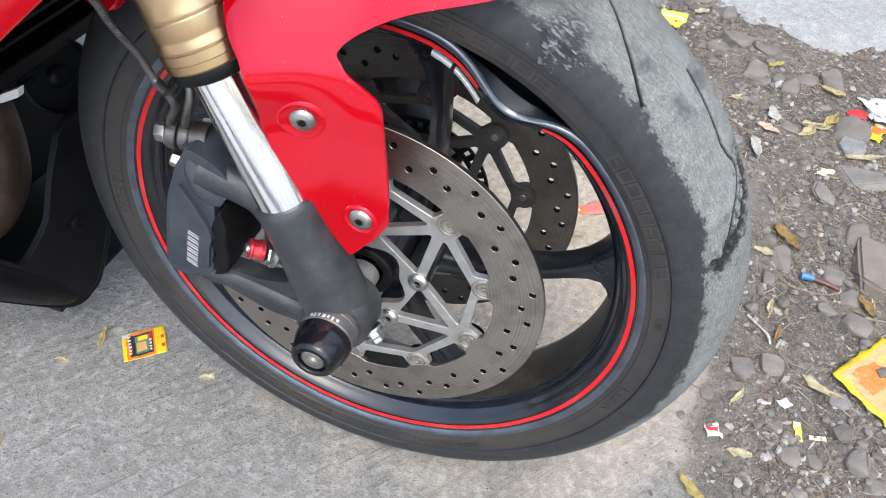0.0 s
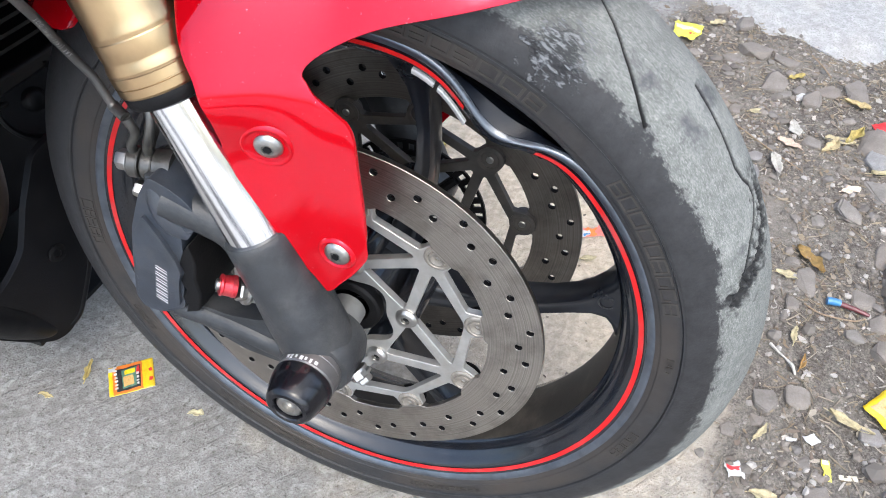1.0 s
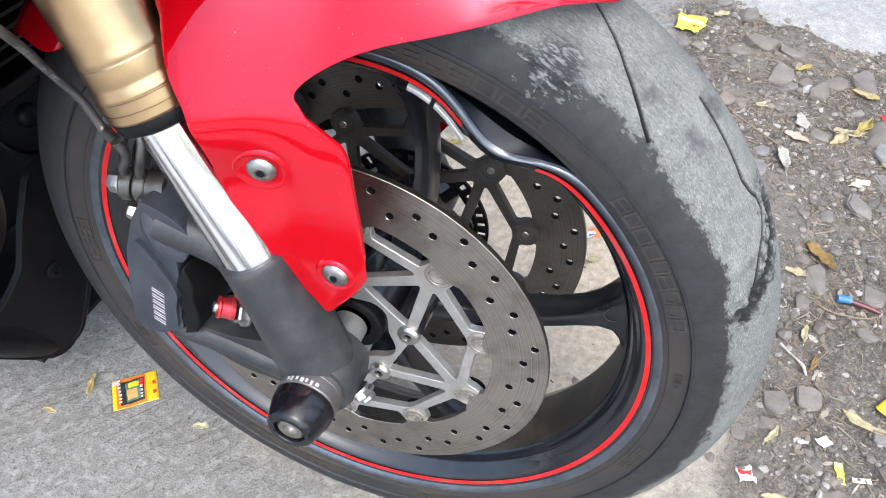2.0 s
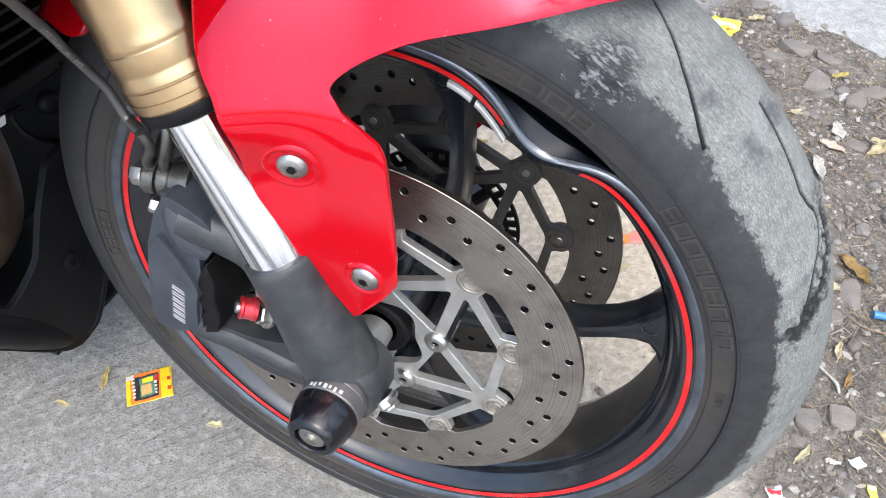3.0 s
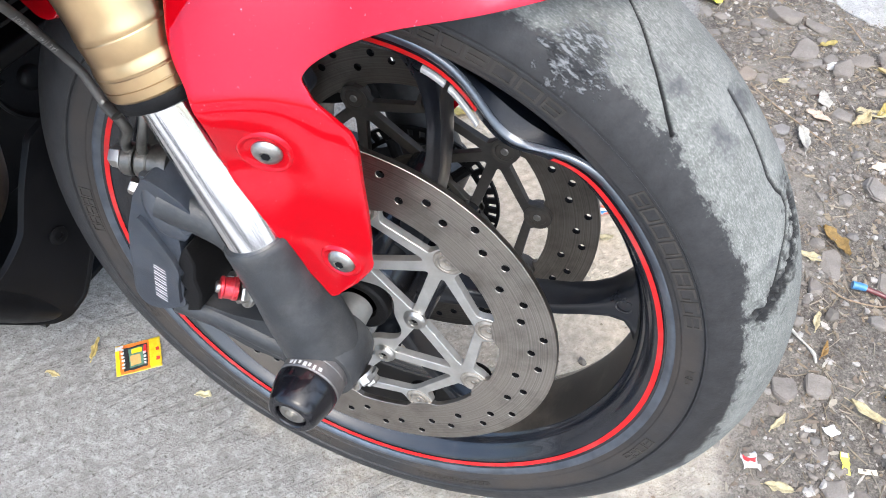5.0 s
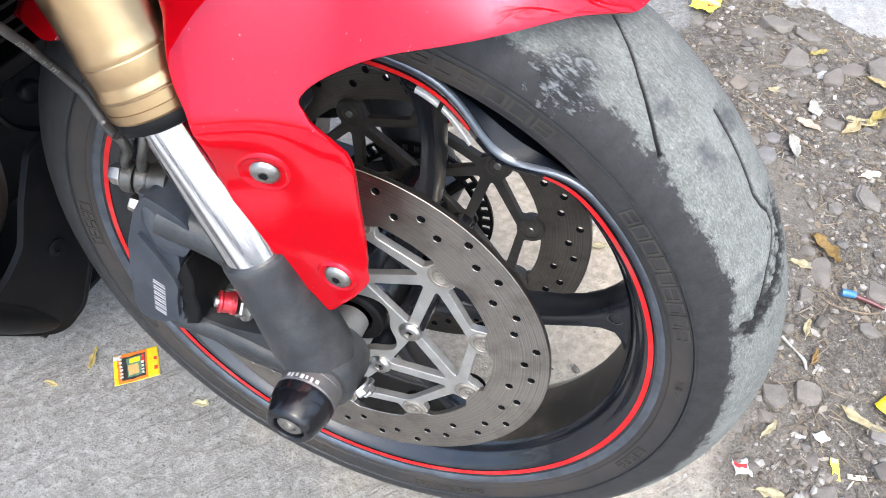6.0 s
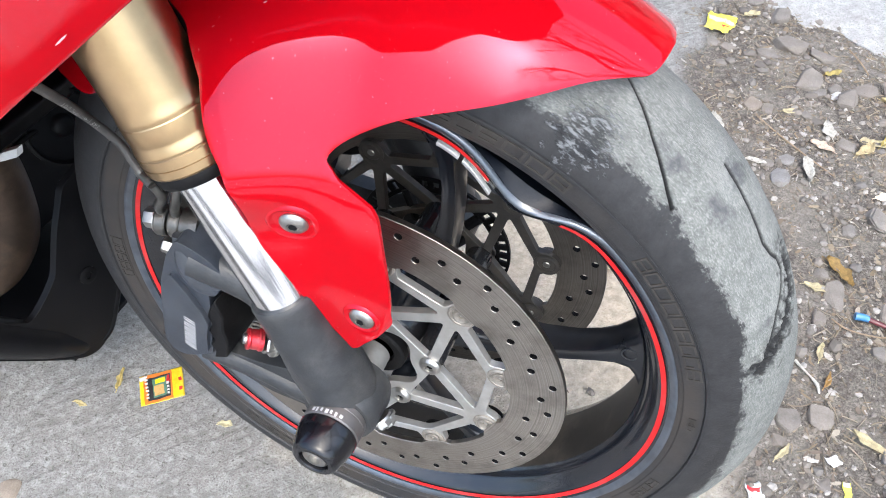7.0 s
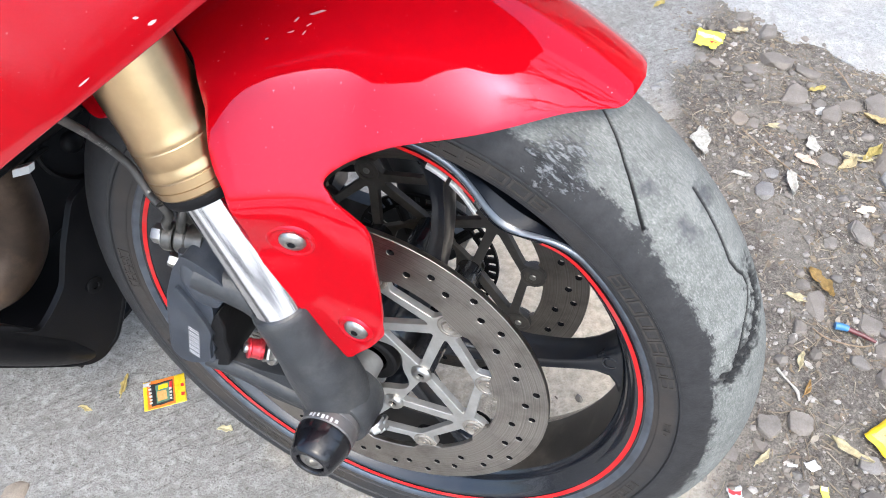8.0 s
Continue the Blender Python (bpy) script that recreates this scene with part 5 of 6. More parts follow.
def ground_material():
    m, t, p = nodes_of("brushed concrete and dirt")
    co = coords(t)
    sep = t.nodes.new("ShaderNodeSeparateXYZ")
    t.links.new(co, sep.inputs[0])
    x, y, z = sep.outputs
    # broom strokes run aslant over the concrete
    cb, sb = math.cos(radians(BRUSH)), math.sin(radians(BRUSH))
    along = calc(t, "ADD", calc(t, "MULTIPLY", x, cb), calc(t, "MULTIPLY", y, sb))
    across = calc(t, "SUBTRACT", calc(t, "MULTIPLY", y, cb), calc(t, "MULTIPLY", x, sb))

    def stroke_space(a, b):
        n = t.nodes.new("ShaderNodeCombineXYZ")
        t.links.new(calc(t, "MULTIPLY", along, a), n.inputs[0])
        t.links.new(calc(t, "MULTIPLY", across, b), n.inputs[1])
        return n.outputs[0]

    turned, thin = stroke_space(1.0, 2.4), stroke_space(0.35, 5.0)
    strokes = noise_of(t, turned, 40, 6, 0.68)
    grit = noise_of(t, co, 420, 5, 0.7)
    blot = noise_of(t, co, 9, 6, 0.6)
    fine = noise_of(t, co, 90, 5, 0.65)
    conc = mix(t, ramp(t, strokes, 0.28, 0.66), (0.188, 0.185, 0.177), (0.345, 0.342, 0.332))
    scratch = ramp(t, noise_of(t, thin, 24, 5, 0.6), 0.56, 0.64)
    conc = mix(t, calc(t, "MULTIPLY", scratch, 0.36), conc, (0.115, 0.110, 0.102))
    conc = mix(t, calc(t, "MULTIPLY", ramp(t, grit, 0.44, 0.60), 0.8), conc, (0.19, 0.18, 0.165))
    conc = mix(t, calc(t, "MULTIPLY", ramp(t, fine, 0.50, 0.64), 0.5), conc, (0.45, 0.444, 0.430))
    conc = mix(t, calc(t, "MULTIPLY", ramp(t, blot, 0.46, 0.66), 0.42), conc, (0.195, 0.185, 0.172))
    pits = ramp(t, noise_of(t, co, 170, 4, 0.75), 0.56, 0.66)
    conc = mix(t, calc(t, "MULTIPLY", pits, 0.85), conc, (0.105, 0.097, 0.086))
    # pale tan dust at the parking place, lightened further against the motorcycle's shade
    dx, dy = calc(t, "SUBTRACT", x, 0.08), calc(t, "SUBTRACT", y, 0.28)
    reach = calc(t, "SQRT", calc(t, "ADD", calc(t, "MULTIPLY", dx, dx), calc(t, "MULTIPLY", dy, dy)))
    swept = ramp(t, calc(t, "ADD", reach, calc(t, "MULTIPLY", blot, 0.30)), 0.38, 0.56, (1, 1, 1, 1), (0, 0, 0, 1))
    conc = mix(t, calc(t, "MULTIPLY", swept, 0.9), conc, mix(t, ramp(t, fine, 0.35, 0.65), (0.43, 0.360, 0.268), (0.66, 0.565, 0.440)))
    soil = mix(t, ramp(t, fine, 0.32, 0.66), (0.090, 0.079, 0.068), (0.275, 0.249, 0.216))
    soil = mix(t, calc(t, "MULTIPLY", ramp(t, grit, 0.42, 0.60), 0.8), soil, (0.066, 0.056, 0.047))
    soil = mix(t, calc(t, "MULTIPLY", ramp(t, blot, 0.48, 0.66), 0.45), soil, (0.30, 0.275, 0.238))
    at = t.nodes.new("ShaderNodeAttribute")
    at.attribute_name = "soil"
    edge = calc(t, "ADD", at.outputs["Fac"], calc(t, "MULTIPLY", calc(t, "SUBTRACT", fine, 0.5), 0.9))
    mask = ramp(t, edge, 0.36, 0.64)
    col = mix(t, mask, conc, soil)
    # unseen dark strip, added along the parking place to deepen the red paint's reflections
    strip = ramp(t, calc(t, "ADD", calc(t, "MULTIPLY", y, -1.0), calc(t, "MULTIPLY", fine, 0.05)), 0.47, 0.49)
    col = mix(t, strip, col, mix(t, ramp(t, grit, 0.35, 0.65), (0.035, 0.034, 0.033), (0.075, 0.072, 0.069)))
    # unseen pale lane past a ragged border, crossed by a dark line; added for reflections
    reflected_lane = ramp(t, calc(t, "ADD", calc(t, "MULTIPLY", y, -1.2), calc(t, "MULTIPLY", fine, 0.30)), 0.88, 0.98)
    col = mix(t, reflected_lane, col, mix(t, ramp(t, blot, 0.35, 0.65), (0.46, 0.45, 0.43), (0.56, 0.55, 0.53)))
    reflected_line = calc(t, "ABSOLUTE", calc(t, "ADD", calc(t, "ADD", y, 1.20), calc(t, "ADD", calc(t, "MULTIPLY", x, 0.26), calc(t, "MULTIPLY", blot, 0.12))))
    col = mix(t, ramp(t, reflected_line, 0.13, 0.16, (1, 1, 1, 1), (0, 0, 0, 1)), col, (0.05, 0.05, 0.052))
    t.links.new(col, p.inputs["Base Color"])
    p.inputs["Roughness"].default_value = 0.9
    p.inputs["Specular IOR Level"].default_value = 0.25
    bump(t, p, grit, 0.7, 0.003)
    bump(t, p, strokes, 0.7, 0.005)
    bump(t, p, calc(t, "SUBTRACT", 1.0, calc(t, "MULTIPLY", scratch, calc(t, "SUBTRACT", 1.0, mask))), 0.5, 0.0025)
    bump(t, p, fine, 0.6, 0.006)
    return m


def soil_at(x, y):
    """0 on concrete, 1 on dirt."""
    border = float(np.interp(y, [-0.5, -0.02, 0.05, 0.12, 0.30, 0.50, 0.70, 0.80, 0.90, 1.0], [0.345, 0.338, 0.325, 0.315, 0.270, 0.210, 0.165, 0.165, 0.185, 0.215]))
    border += 0.045 * noise.noise((x * 7, y * 7, 0.3)) + 0.030 * noise.noise((x * 24, y * 24, 5.3))
    return max(0.0, min(1.0, (x - border) / 0.15 + 0.5))


def ground_height(x, y):
    # level ground under the slab
    s = soil_at(x, y) * max(0.0, min(1.0, (1.10 - y) / 0.15)) * max(0.15, min(1.0, 1.8 - x))
    h = 0.0006 * noise.noise((x * 30, y * 30, 4.0))
    return h + s * (0.006 * noise.noise((x * 6, y * 6, 1.0)) + 0.0035 * noise.noise((x * 19, y * 19, 2.0)) + 0.0020 * noise.noise((x * 60, y * 60, 6.0)) + 0.0012 * noise.noise((x * 140, y * 140, 8.0)))


def steps_of(lo, hi, step, reach):
    n = round((hi - lo) / step)
    mid = [lo + (hi - lo) * k / n for k in range(n + 1)]
    out, d = [], step
    before, after = lo, hi
    left, right = [], []
    while after < reach:
        d *= 1.5
        after += d
        before -= d
        left.insert(0, before)
        right.append(after)
    return left + mid + right


xs, ys = steps_of(-0.62, 0.72, 0.0065, 400), steps_of(-0.34, 1.25, 0.0065, 400)
verts = [(x, y, ground_height(x, y)) for y in ys for x in xs]
nx = len(xs)
faces = [(j * nx + i, j * nx + i + 1, (j + 1) * nx + i + 1, (j + 1) * nx + i) for j in range(len(ys) - 1) for i in range(nx - 1)]
me = bpy.data.meshes.new("ground")
me.from_pydata(verts, [], faces)
attr = me.attributes.new("soil", "FLOAT", "POINT")
attr.data.foreach_set("value", [soil_at(x, y) for y in ys for x in xs])
me.polygons.foreach_set("use_smooth", [True] * len(me.polygons))
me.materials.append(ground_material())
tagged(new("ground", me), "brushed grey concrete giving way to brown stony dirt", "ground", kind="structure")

# ---- stones, litter and leaves on the dirt ----
def stone_material(name, a, b):
    m, t, p = nodes_of(name)
    co = coords(t)
    info = t.nodes.new("ShaderNodeObjectInfo").outputs["Random"]
    big, small = noise_of(t, co, 45, 6, 0.65), noise_of(t, co, 500, 4, 0.7)
    col = mix(t, ramp(t, big, 0.3, 0.7), a, b)
    col = mix(t, calc(t, "MULTIPLY", info, 0.5), col, (0.20, 0.165, 0.135))
    col = mix(t, calc(t, "MULTIPLY", ramp(t, small, 0.4, 0.62), 0.35), col, (0.12, 0.105, 0.09))
    t.links.new(col, p.inputs["Base Color"])
    p.inputs["Roughness"].default_value = 0.85
    bump(t, p, small, 0.4, 0.002)
    bump(t, p, big, 0.4, 0.006)
    return m


GREY_STONE = stone_material("grey-brown stone", (0.145, 0.132, 0.118), (0.27, 0.250, 0.226))
BLUE_STONE = stone_material("bluish grey stone", (0.17, 0.172, 0.176), (0.33, 0.333, 0.335))
TAN_STONE = stone_material("tan stone", (0.20, 0.165, 0.13), (0.33, 0.285, 0.235))
stone_count = [0]


def stone(x, y, wide, deep, tall, mat=None, label=""):
    """A rounded or chipped stone, part sunk in the dirt."""
    stone_count[0] += 1
    k = stone_count[0]
    bm = bmesh.new()
    rnd = random.Random(k)
    n, top = rnd.randint(10, 15), rnd.uniform(0.42, 0.65)
    for i in range(n):
        h = 1 - 2 * (i + 0.5) / n
        q = math.sqrt(1 - h * h)
        th = i * 2.39996 + k
        d = Vector((q * math.cos(th), q * math.sin(th), h)) + Vector((rnd.uniform(-1, 1), rnd.uniform(-1, 1), rnd.uniform(-1, 1))) * 0.30
        # pull towards a box, so that broad flat faces remain
        d /= max(abs(d.x), abs(d.y), abs(d.z)) ** 0.75
        d.z = max(-0.8, min(top, d.z * 1.5 + 0.12 * d.x))
        bm.verts.new((d.x * wide * 0.52, d.y * deep * 0.52, d.z * tall * 0.62))
    bmesh.ops.convex_hull(bm, input=bm.verts)
    bmesh.ops.delete(bm, geom=[v for v in bm.verts if not v.link_faces], context="VERTS")
    bmesh.ops.dissolve_limit(bm, angle_limit=radians(14), verts=bm.verts, edges=bm.edges)
    bmesh.ops.bevel(bm, geom=list(bm.edges), offset=min(wide, deep, tall) * rnd.uniform(0.035, 0.09), segments=2, affect="EDGES", clamp_overlap=True)
    bmesh.ops.triangulate(bm, faces=bm.faces)
    bmesh.ops.subdivide_edges(bm, edges=[e for e in bm.edges if e.calc_length() > 0.006], cuts=1, use_grid_fill=True)
    rough = min(wide, deep, tall) * 0.05
    for v in bm.verts:
        v.co += v.co.normalized() * rough * noise.noise(v.co * 160 + Vector((k * 7.1, 0, 0)))
    ob = part("stone", bm, mat or GREY_STONE, None, "", 32)
    ob.matrix_world = pose(x, y, ground_height(x, y) + tall * 0.06, rnd.uniform(-8, 8), rnd.uniform(-8, 8), 0)
    tagged(ob, label or "dusty grey-brown stone half sunk in the dirt", "stone", "stones in the dirt")
    return ob


stone(0.462, 0.504, 0.043, 0.041, 0.024)
stone(0.418, 0.363, 0.030, 0.050, 0.015)
stone(0.401, 0.318, 0.018, 0.024, 0.011)
stone(0.398, 0.393, 0.022, 0.022, 0.015)
stone(0.484, 0.354, 0.029, 0.035, 0.015)
stone(0.502, 0.320, 0.023, 0.030, 0.013)
stone(0.476, 0.292, 0.028, 0.021, 0.010)
stone(0.381, 0.168, 0.029, 0.034, 0.016)
stone(0.415, 0.184, 0.029, 0.029, 0.017)
stone(0.375, 0.140, 0.017, 0.015, 0.010)
stone(0.345, 0.118, 0.016, 0.019, 0.009)
stone(0.442, 0.069, 0.027, 0.027, 0.014)
stone(0.514, 0.085, 0.029, 0.037, 0.017)
stone(0.468, 0.069, 0.022, 0.019, 0.013)
stone(0.425, 0.105, 0.018, 0.021, 0.009)
stone(0.512, 0.278, 0.035, 0.035, 0.022)
stone(0.501, 0.660, 0.056, 0.063, 0.027)
stone(0.522, 0.557, 0.077, 0.043, 0.024)
stone(0.514, 0.442, 0.033, 0.046, 0.016)
stone(0.425, 0.474, 0.017, 0.020, 0.011)
stone(0.472, 0.781, 0.037, 0.071, 0.020)
stone(0.532, 0.061, 0.026, 0.019, 0.010)
stone(0.242, 0.943, 0.027, 0.029, 0.017)
stone(0.285, 0.912, 0.029, 0.049, 0.018)
stone(0.276, 0.810, 0.038, 0.025, 0.015)
stone(0.309, 0.841, 0.051, 0.036, 0.023)
stone(0.362, 0.836, 0.041, 0.030, 0.015)
stone(0.347, 0.770, 0.043, 0.053, 0.020)
stone(0.361, 0.745, 0.027, 0.019, 0.009)
stone(0.386, 0.759, 0.021, 0.023, 0.011)
stone(0.431, 0.771, 0.036, 0.033, 0.019)
stone(0.407, 0.739, 0.033, 0.041, 0.020)
stone(0.307, 0.562, 0.019, 0.014, 0.007)
stone(0.294, 0.679, 0.018, 0.022, 0.008)
stone(0.411, 0.642, 0.028, 0.025, 0.014)
stone(0.190, 0.816, 0.022, 0.026, 0.011)
stone(0.211, 0.766, 0.022, 0.015, 0.008)
stone(0.545, 0.386, 0.075, 0.114, 0.040, TAN_STONE, "large tan rock with a worn flat face in the dirt")
stone(0.503, 0.625, 0.040, 0.051, 0.024, BLUE_STONE, "pale bluish-grey angular stone on the dirt")
stone(0.328, 0.541, 0.027, 0.035, 0.016, BLUE_STONE, "small bluish-grey stone on the dirt")
stone(0.332, 0.580, 0.022, 0.020, 0.011, BLUE_STONE, "small bluish-grey stone on the dirt")
stone(0.495, 0.159, 0.028, 0.022, 0.011, BLUE_STONE, "small bluish-grey stone beside a sachet")
stone(0.134, 0.713, 0.019, 0.016, 0.009, BLUE_STONE, "small dark grey stone on the concrete")
stone(-0.398, -0.212, 0.030, 0.026, 0.008, TAN_STONE, "flat pale stone on the concrete")
stone(0.269, 0.679, 0.030, 0.031, 0.012, TAN_STONE, "flat tan stone on the dirt")
stone(0.390, 0.745, 0.018, 0.018, 0.012, surface("white stone", (0.55, 0.54, 0.52), 0.85, spread=0.15, scale=120), "small white stone among grey ones")


def loose_bits(name, count, seed, make, material, label, category, where):
    """Countless small pieces strewn over an area, as one object."""
    rs = np.random.RandomState(seed)
    verts, faces = [], []
    n = 0
    while n < count:
        x, y = rs.uniform(0.10, 0.78), rs.uniform(-0.30, 1.02)
        if rs.rand() > where(x, y):
            continue
        vs, fs = make(rs)
        base = len(verts)
        z = ground_height(x, y)
        verts += [(x + v[0], y + v[1], z + v[2]) for v in vs]
        faces += [tuple(base + i for i in f) for f in fs]
        n += 1
    me = bpy.data.meshes.new(name)
    me.from_pydata(verts, [], faces)
    me.materials.append(material)
    return tagged(new(name, me), label, category, kind="stuff")


def island_material(name, colours, rough=0.85):
    m, t, p = nodes_of(name)
    rand = t.nodes.new("ShaderNodeNewGeometry").outputs["Random Per Island"]
    rmp = t.nodes.new("ShaderNodeValToRGB")
    rmp.color_ramp.interpolation = "CONSTANT"
    els = rmp.color_ramp.elements
    els[0].position, els[0].color = 0.0, (*colours[0], 1)
    els[1].position, els[1].color = 1.0 / len(colours), (*colours[1], 1)
    for k, c in enumerate(colours[2:], 2):
        e = els.new(k / len(colours))
        e.color = (*c, 1)
    t.links.new(rand, rmp.inputs[0])
    co = coords(t)
    col = mix(t, calc(t, "MULTIPLY", noise_of(t, co, 300, 4), 0.7), rmp.outputs[0], (0.13, 0.11, 0.09))
    t.links.new(col, p.inputs["Base Color"])
    p.inputs["Roughness"].default_value = rough
    bump(t, p, noise_of(t, co, 900, 3), 0.3, 0.001)
    return m


ICO = [(0, 0, 1)] + [(0.894 * math.cos(k * 1.2566), 0.894 * math.sin(k * 1.2566), 0.447) for k in range(5)] + [(0.894 * math.cos(k * 1.2566 + 0.628), 0.894 * math.sin(k * 1.2566 + 0.628), -0.447) for k in range(5)] + [(0, 0, -1)]
ICO_F = [(0, 1 + k, 1 + (k + 1) % 5) for k in range(5)] + [(1 + k, 6 + k, 1 + (k + 1) % 5) for k in range(5)] + [(1 + (k + 1) % 5, 6 + k, 6 + (k + 1) % 5) for k in range(5)] + [(11, 6 + (k + 1) % 5, 6 + k) for k in range(5)]


def pebble(rs):
    s = 0.0009 + 0.0046 * rs.rand() ** 4.5
    sc = s * rs.uniform(0.7, 1.4, 3) * (1, 1, 0.7)
    a = rs.uniform(0, 6.28)
    c, d = math.cos(a), math.sin(a)
    out = []
    for v in ICO:
        q = np.array(v) * sc * rs.uniform(0.66, 1.2)
        out.append((q[0] * c - q[1] * d, q[0] * d + q[1] * c, q[2] + sc[2] * 0.1))
    return out, ICO_F


def chip(rs):
    """A bent flake of dry leaf, bark or paper."""
    l, w = 0.0011 + 0.0062 * rs.rand() ** 3.2, 0.0008 + 0.0034 * rs.rand() ** 2.6
    a, tilt = rs.uniform(0, 6.28), rs.uniform(-0.5, 0.5)
    c, d = math.cos(a), math.sin(a)
    pts = []
    for u, v, up in ((-1, -0.6, 0.1), (0, -1, 0), (1, -0.3, 0.25), (1.1, 0.4, 0.3), (0, 1, 0.05), (-1, 0.5, 0.15)):
        x, y = u * l * rs.uniform(0.8, 1.1), v * w * rs.uniform(0.8, 1.2)
        pts.append((x * c - y * d, x * d + y * c, 0.0012 + up * l * 0.6 + tilt * y))
    top = pts
    low = [(p[0], p[1], p[2] - 0.0004) for p in pts]
    return top + low, [(0, 1, 4, 5), (1, 2, 3, 4), (11, 10, 7, 6), (10, 9, 8, 7)] + [(i, (i + 1) % 6, 6 + (i + 1) % 6, 6 + i) for i in range(6)]


def straw(rs):
    l, w = 0.006 + 0.022 * rs.rand() ** 2, 0.0004 + 0.0004 * rs.rand()
    a, bend = rs.uniform(0, 6.28), rs.uniform(-0.3, 0.3)
    c, d = math.cos(a), math.sin(a)
    vs = []
    for k in range(4):
        u = k / 3 - 0.5
        for dv, dz in ((-w, 0), (0, w * 1.6), (w, 0)):
            x, y = u * l, dv + bend * u * u * l
            vs.append((x * c - y * d, x * d + y * c, 0.0014 + dz + 0.10 * l * abs(u) * rs.rand()))
    fs = []
    for k in range(3):
        for j in range(3):
            fs.append((3 * k + j, 3 * k + (j + 1) % 3, 3 * k + 3 + (j + 1) % 3, 3 * k + 3 + j))
    return vs, fs


def strewn(x, y):
    s = soil_at(x, y)
    return max(0.010, s * s * (0.22 + 0.78 * (noise.noise((x * 8, y * 8, 12.0)) + 0.4 * noise.noise((x * 25, y * 25, 2.0)) > 0.02)))


def littered(x, y):
    return max(0.01, soil_at(x, y) ** 2 * (0.35 + (0.65 if x > 0.40 or y > 0.6 else 0.0) * (0.3 + 0.7 * (noise.noise((x * 7, y * 7, 3.0)) > 0.0))))


loose_bits("gravel", 15000, 5, pebble, island_material("mixed gravel", [(0.17, 0.147, 0.125), (0.205, 0.178, 0.153), (0.13, 0.112, 0.096), (0.235, 0.21, 0.185), (0.19, 0.175, 0.16), (0.33, 0.31, 0.285), (0.46, 0.44, 0.41)]), "small brown and grey gravel strewn over the dirt", "gravel", strewn)
def cobble(rs):
    """A blunt small stone with cut faces."""
    s = 0.0036 + 0.0075 * rs.rand() ** 2.2
    sc = s * rs.uniform(0.75, 1.3, 3) * (1, 1, 0.62)
    a = rs.uniform(0, 6.28)
    c, d = math.cos(a), math.sin(a)
    out = []
    for v in ICO:
        q = np.array(v) * sc * rs.uniform(0.80, 1.12)
        out.append((q[0] * c - q[1] * d, q[0] * d + q[1] * c, q[2] + sc[2] * 0.25))
    return out, ICO_F


loose_bits("pebbles", 420, 9, cobble, island_material("dusty pebbles", [(0.15, 0.135, 0.12), (0.20, 0.185, 0.17), (0.115, 0.105, 0.097), (0.175, 0.165, 0.158), (0.25, 0.225, 0.20)]), "dusty grey-brown pebbles lying among the gravel", "pebbles", lambda x, y: soil_at(x, y) ** 3 * (1.0 if x > 0.42 or y > 0.65 else 0.18) * (1.0 if noise.noise((x * 8, y * 8, 12.0)) > 0.05 else 0.2))
loose_bits("leaf_litter", 8500, 6, chip, island_material("dry leaf flakes", [(0.24, 0.18, 0.11), (0.17, 0.13, 0.09), (0.33, 0.27, 0.18), (0.16, 0.12, 0.09), (0.40, 0.36, 0.29), (0.22, 0.17, 0.12), (0.26, 0.22, 0.17), (0.50, 0.47, 0.42)]), "dry brown leaf flakes and pale scraps over the dirt", "leaf litter", littered)
loose_bits("straw_bits", 2200, 7, straw, island_material("dry grass stalks", [(0.30, 0.25, 0.17), (0.21, 0.17, 0.12), (0.38, 0.33, 0.25)]), "short dry grass stalks on the dirt", "dry grass", littered)


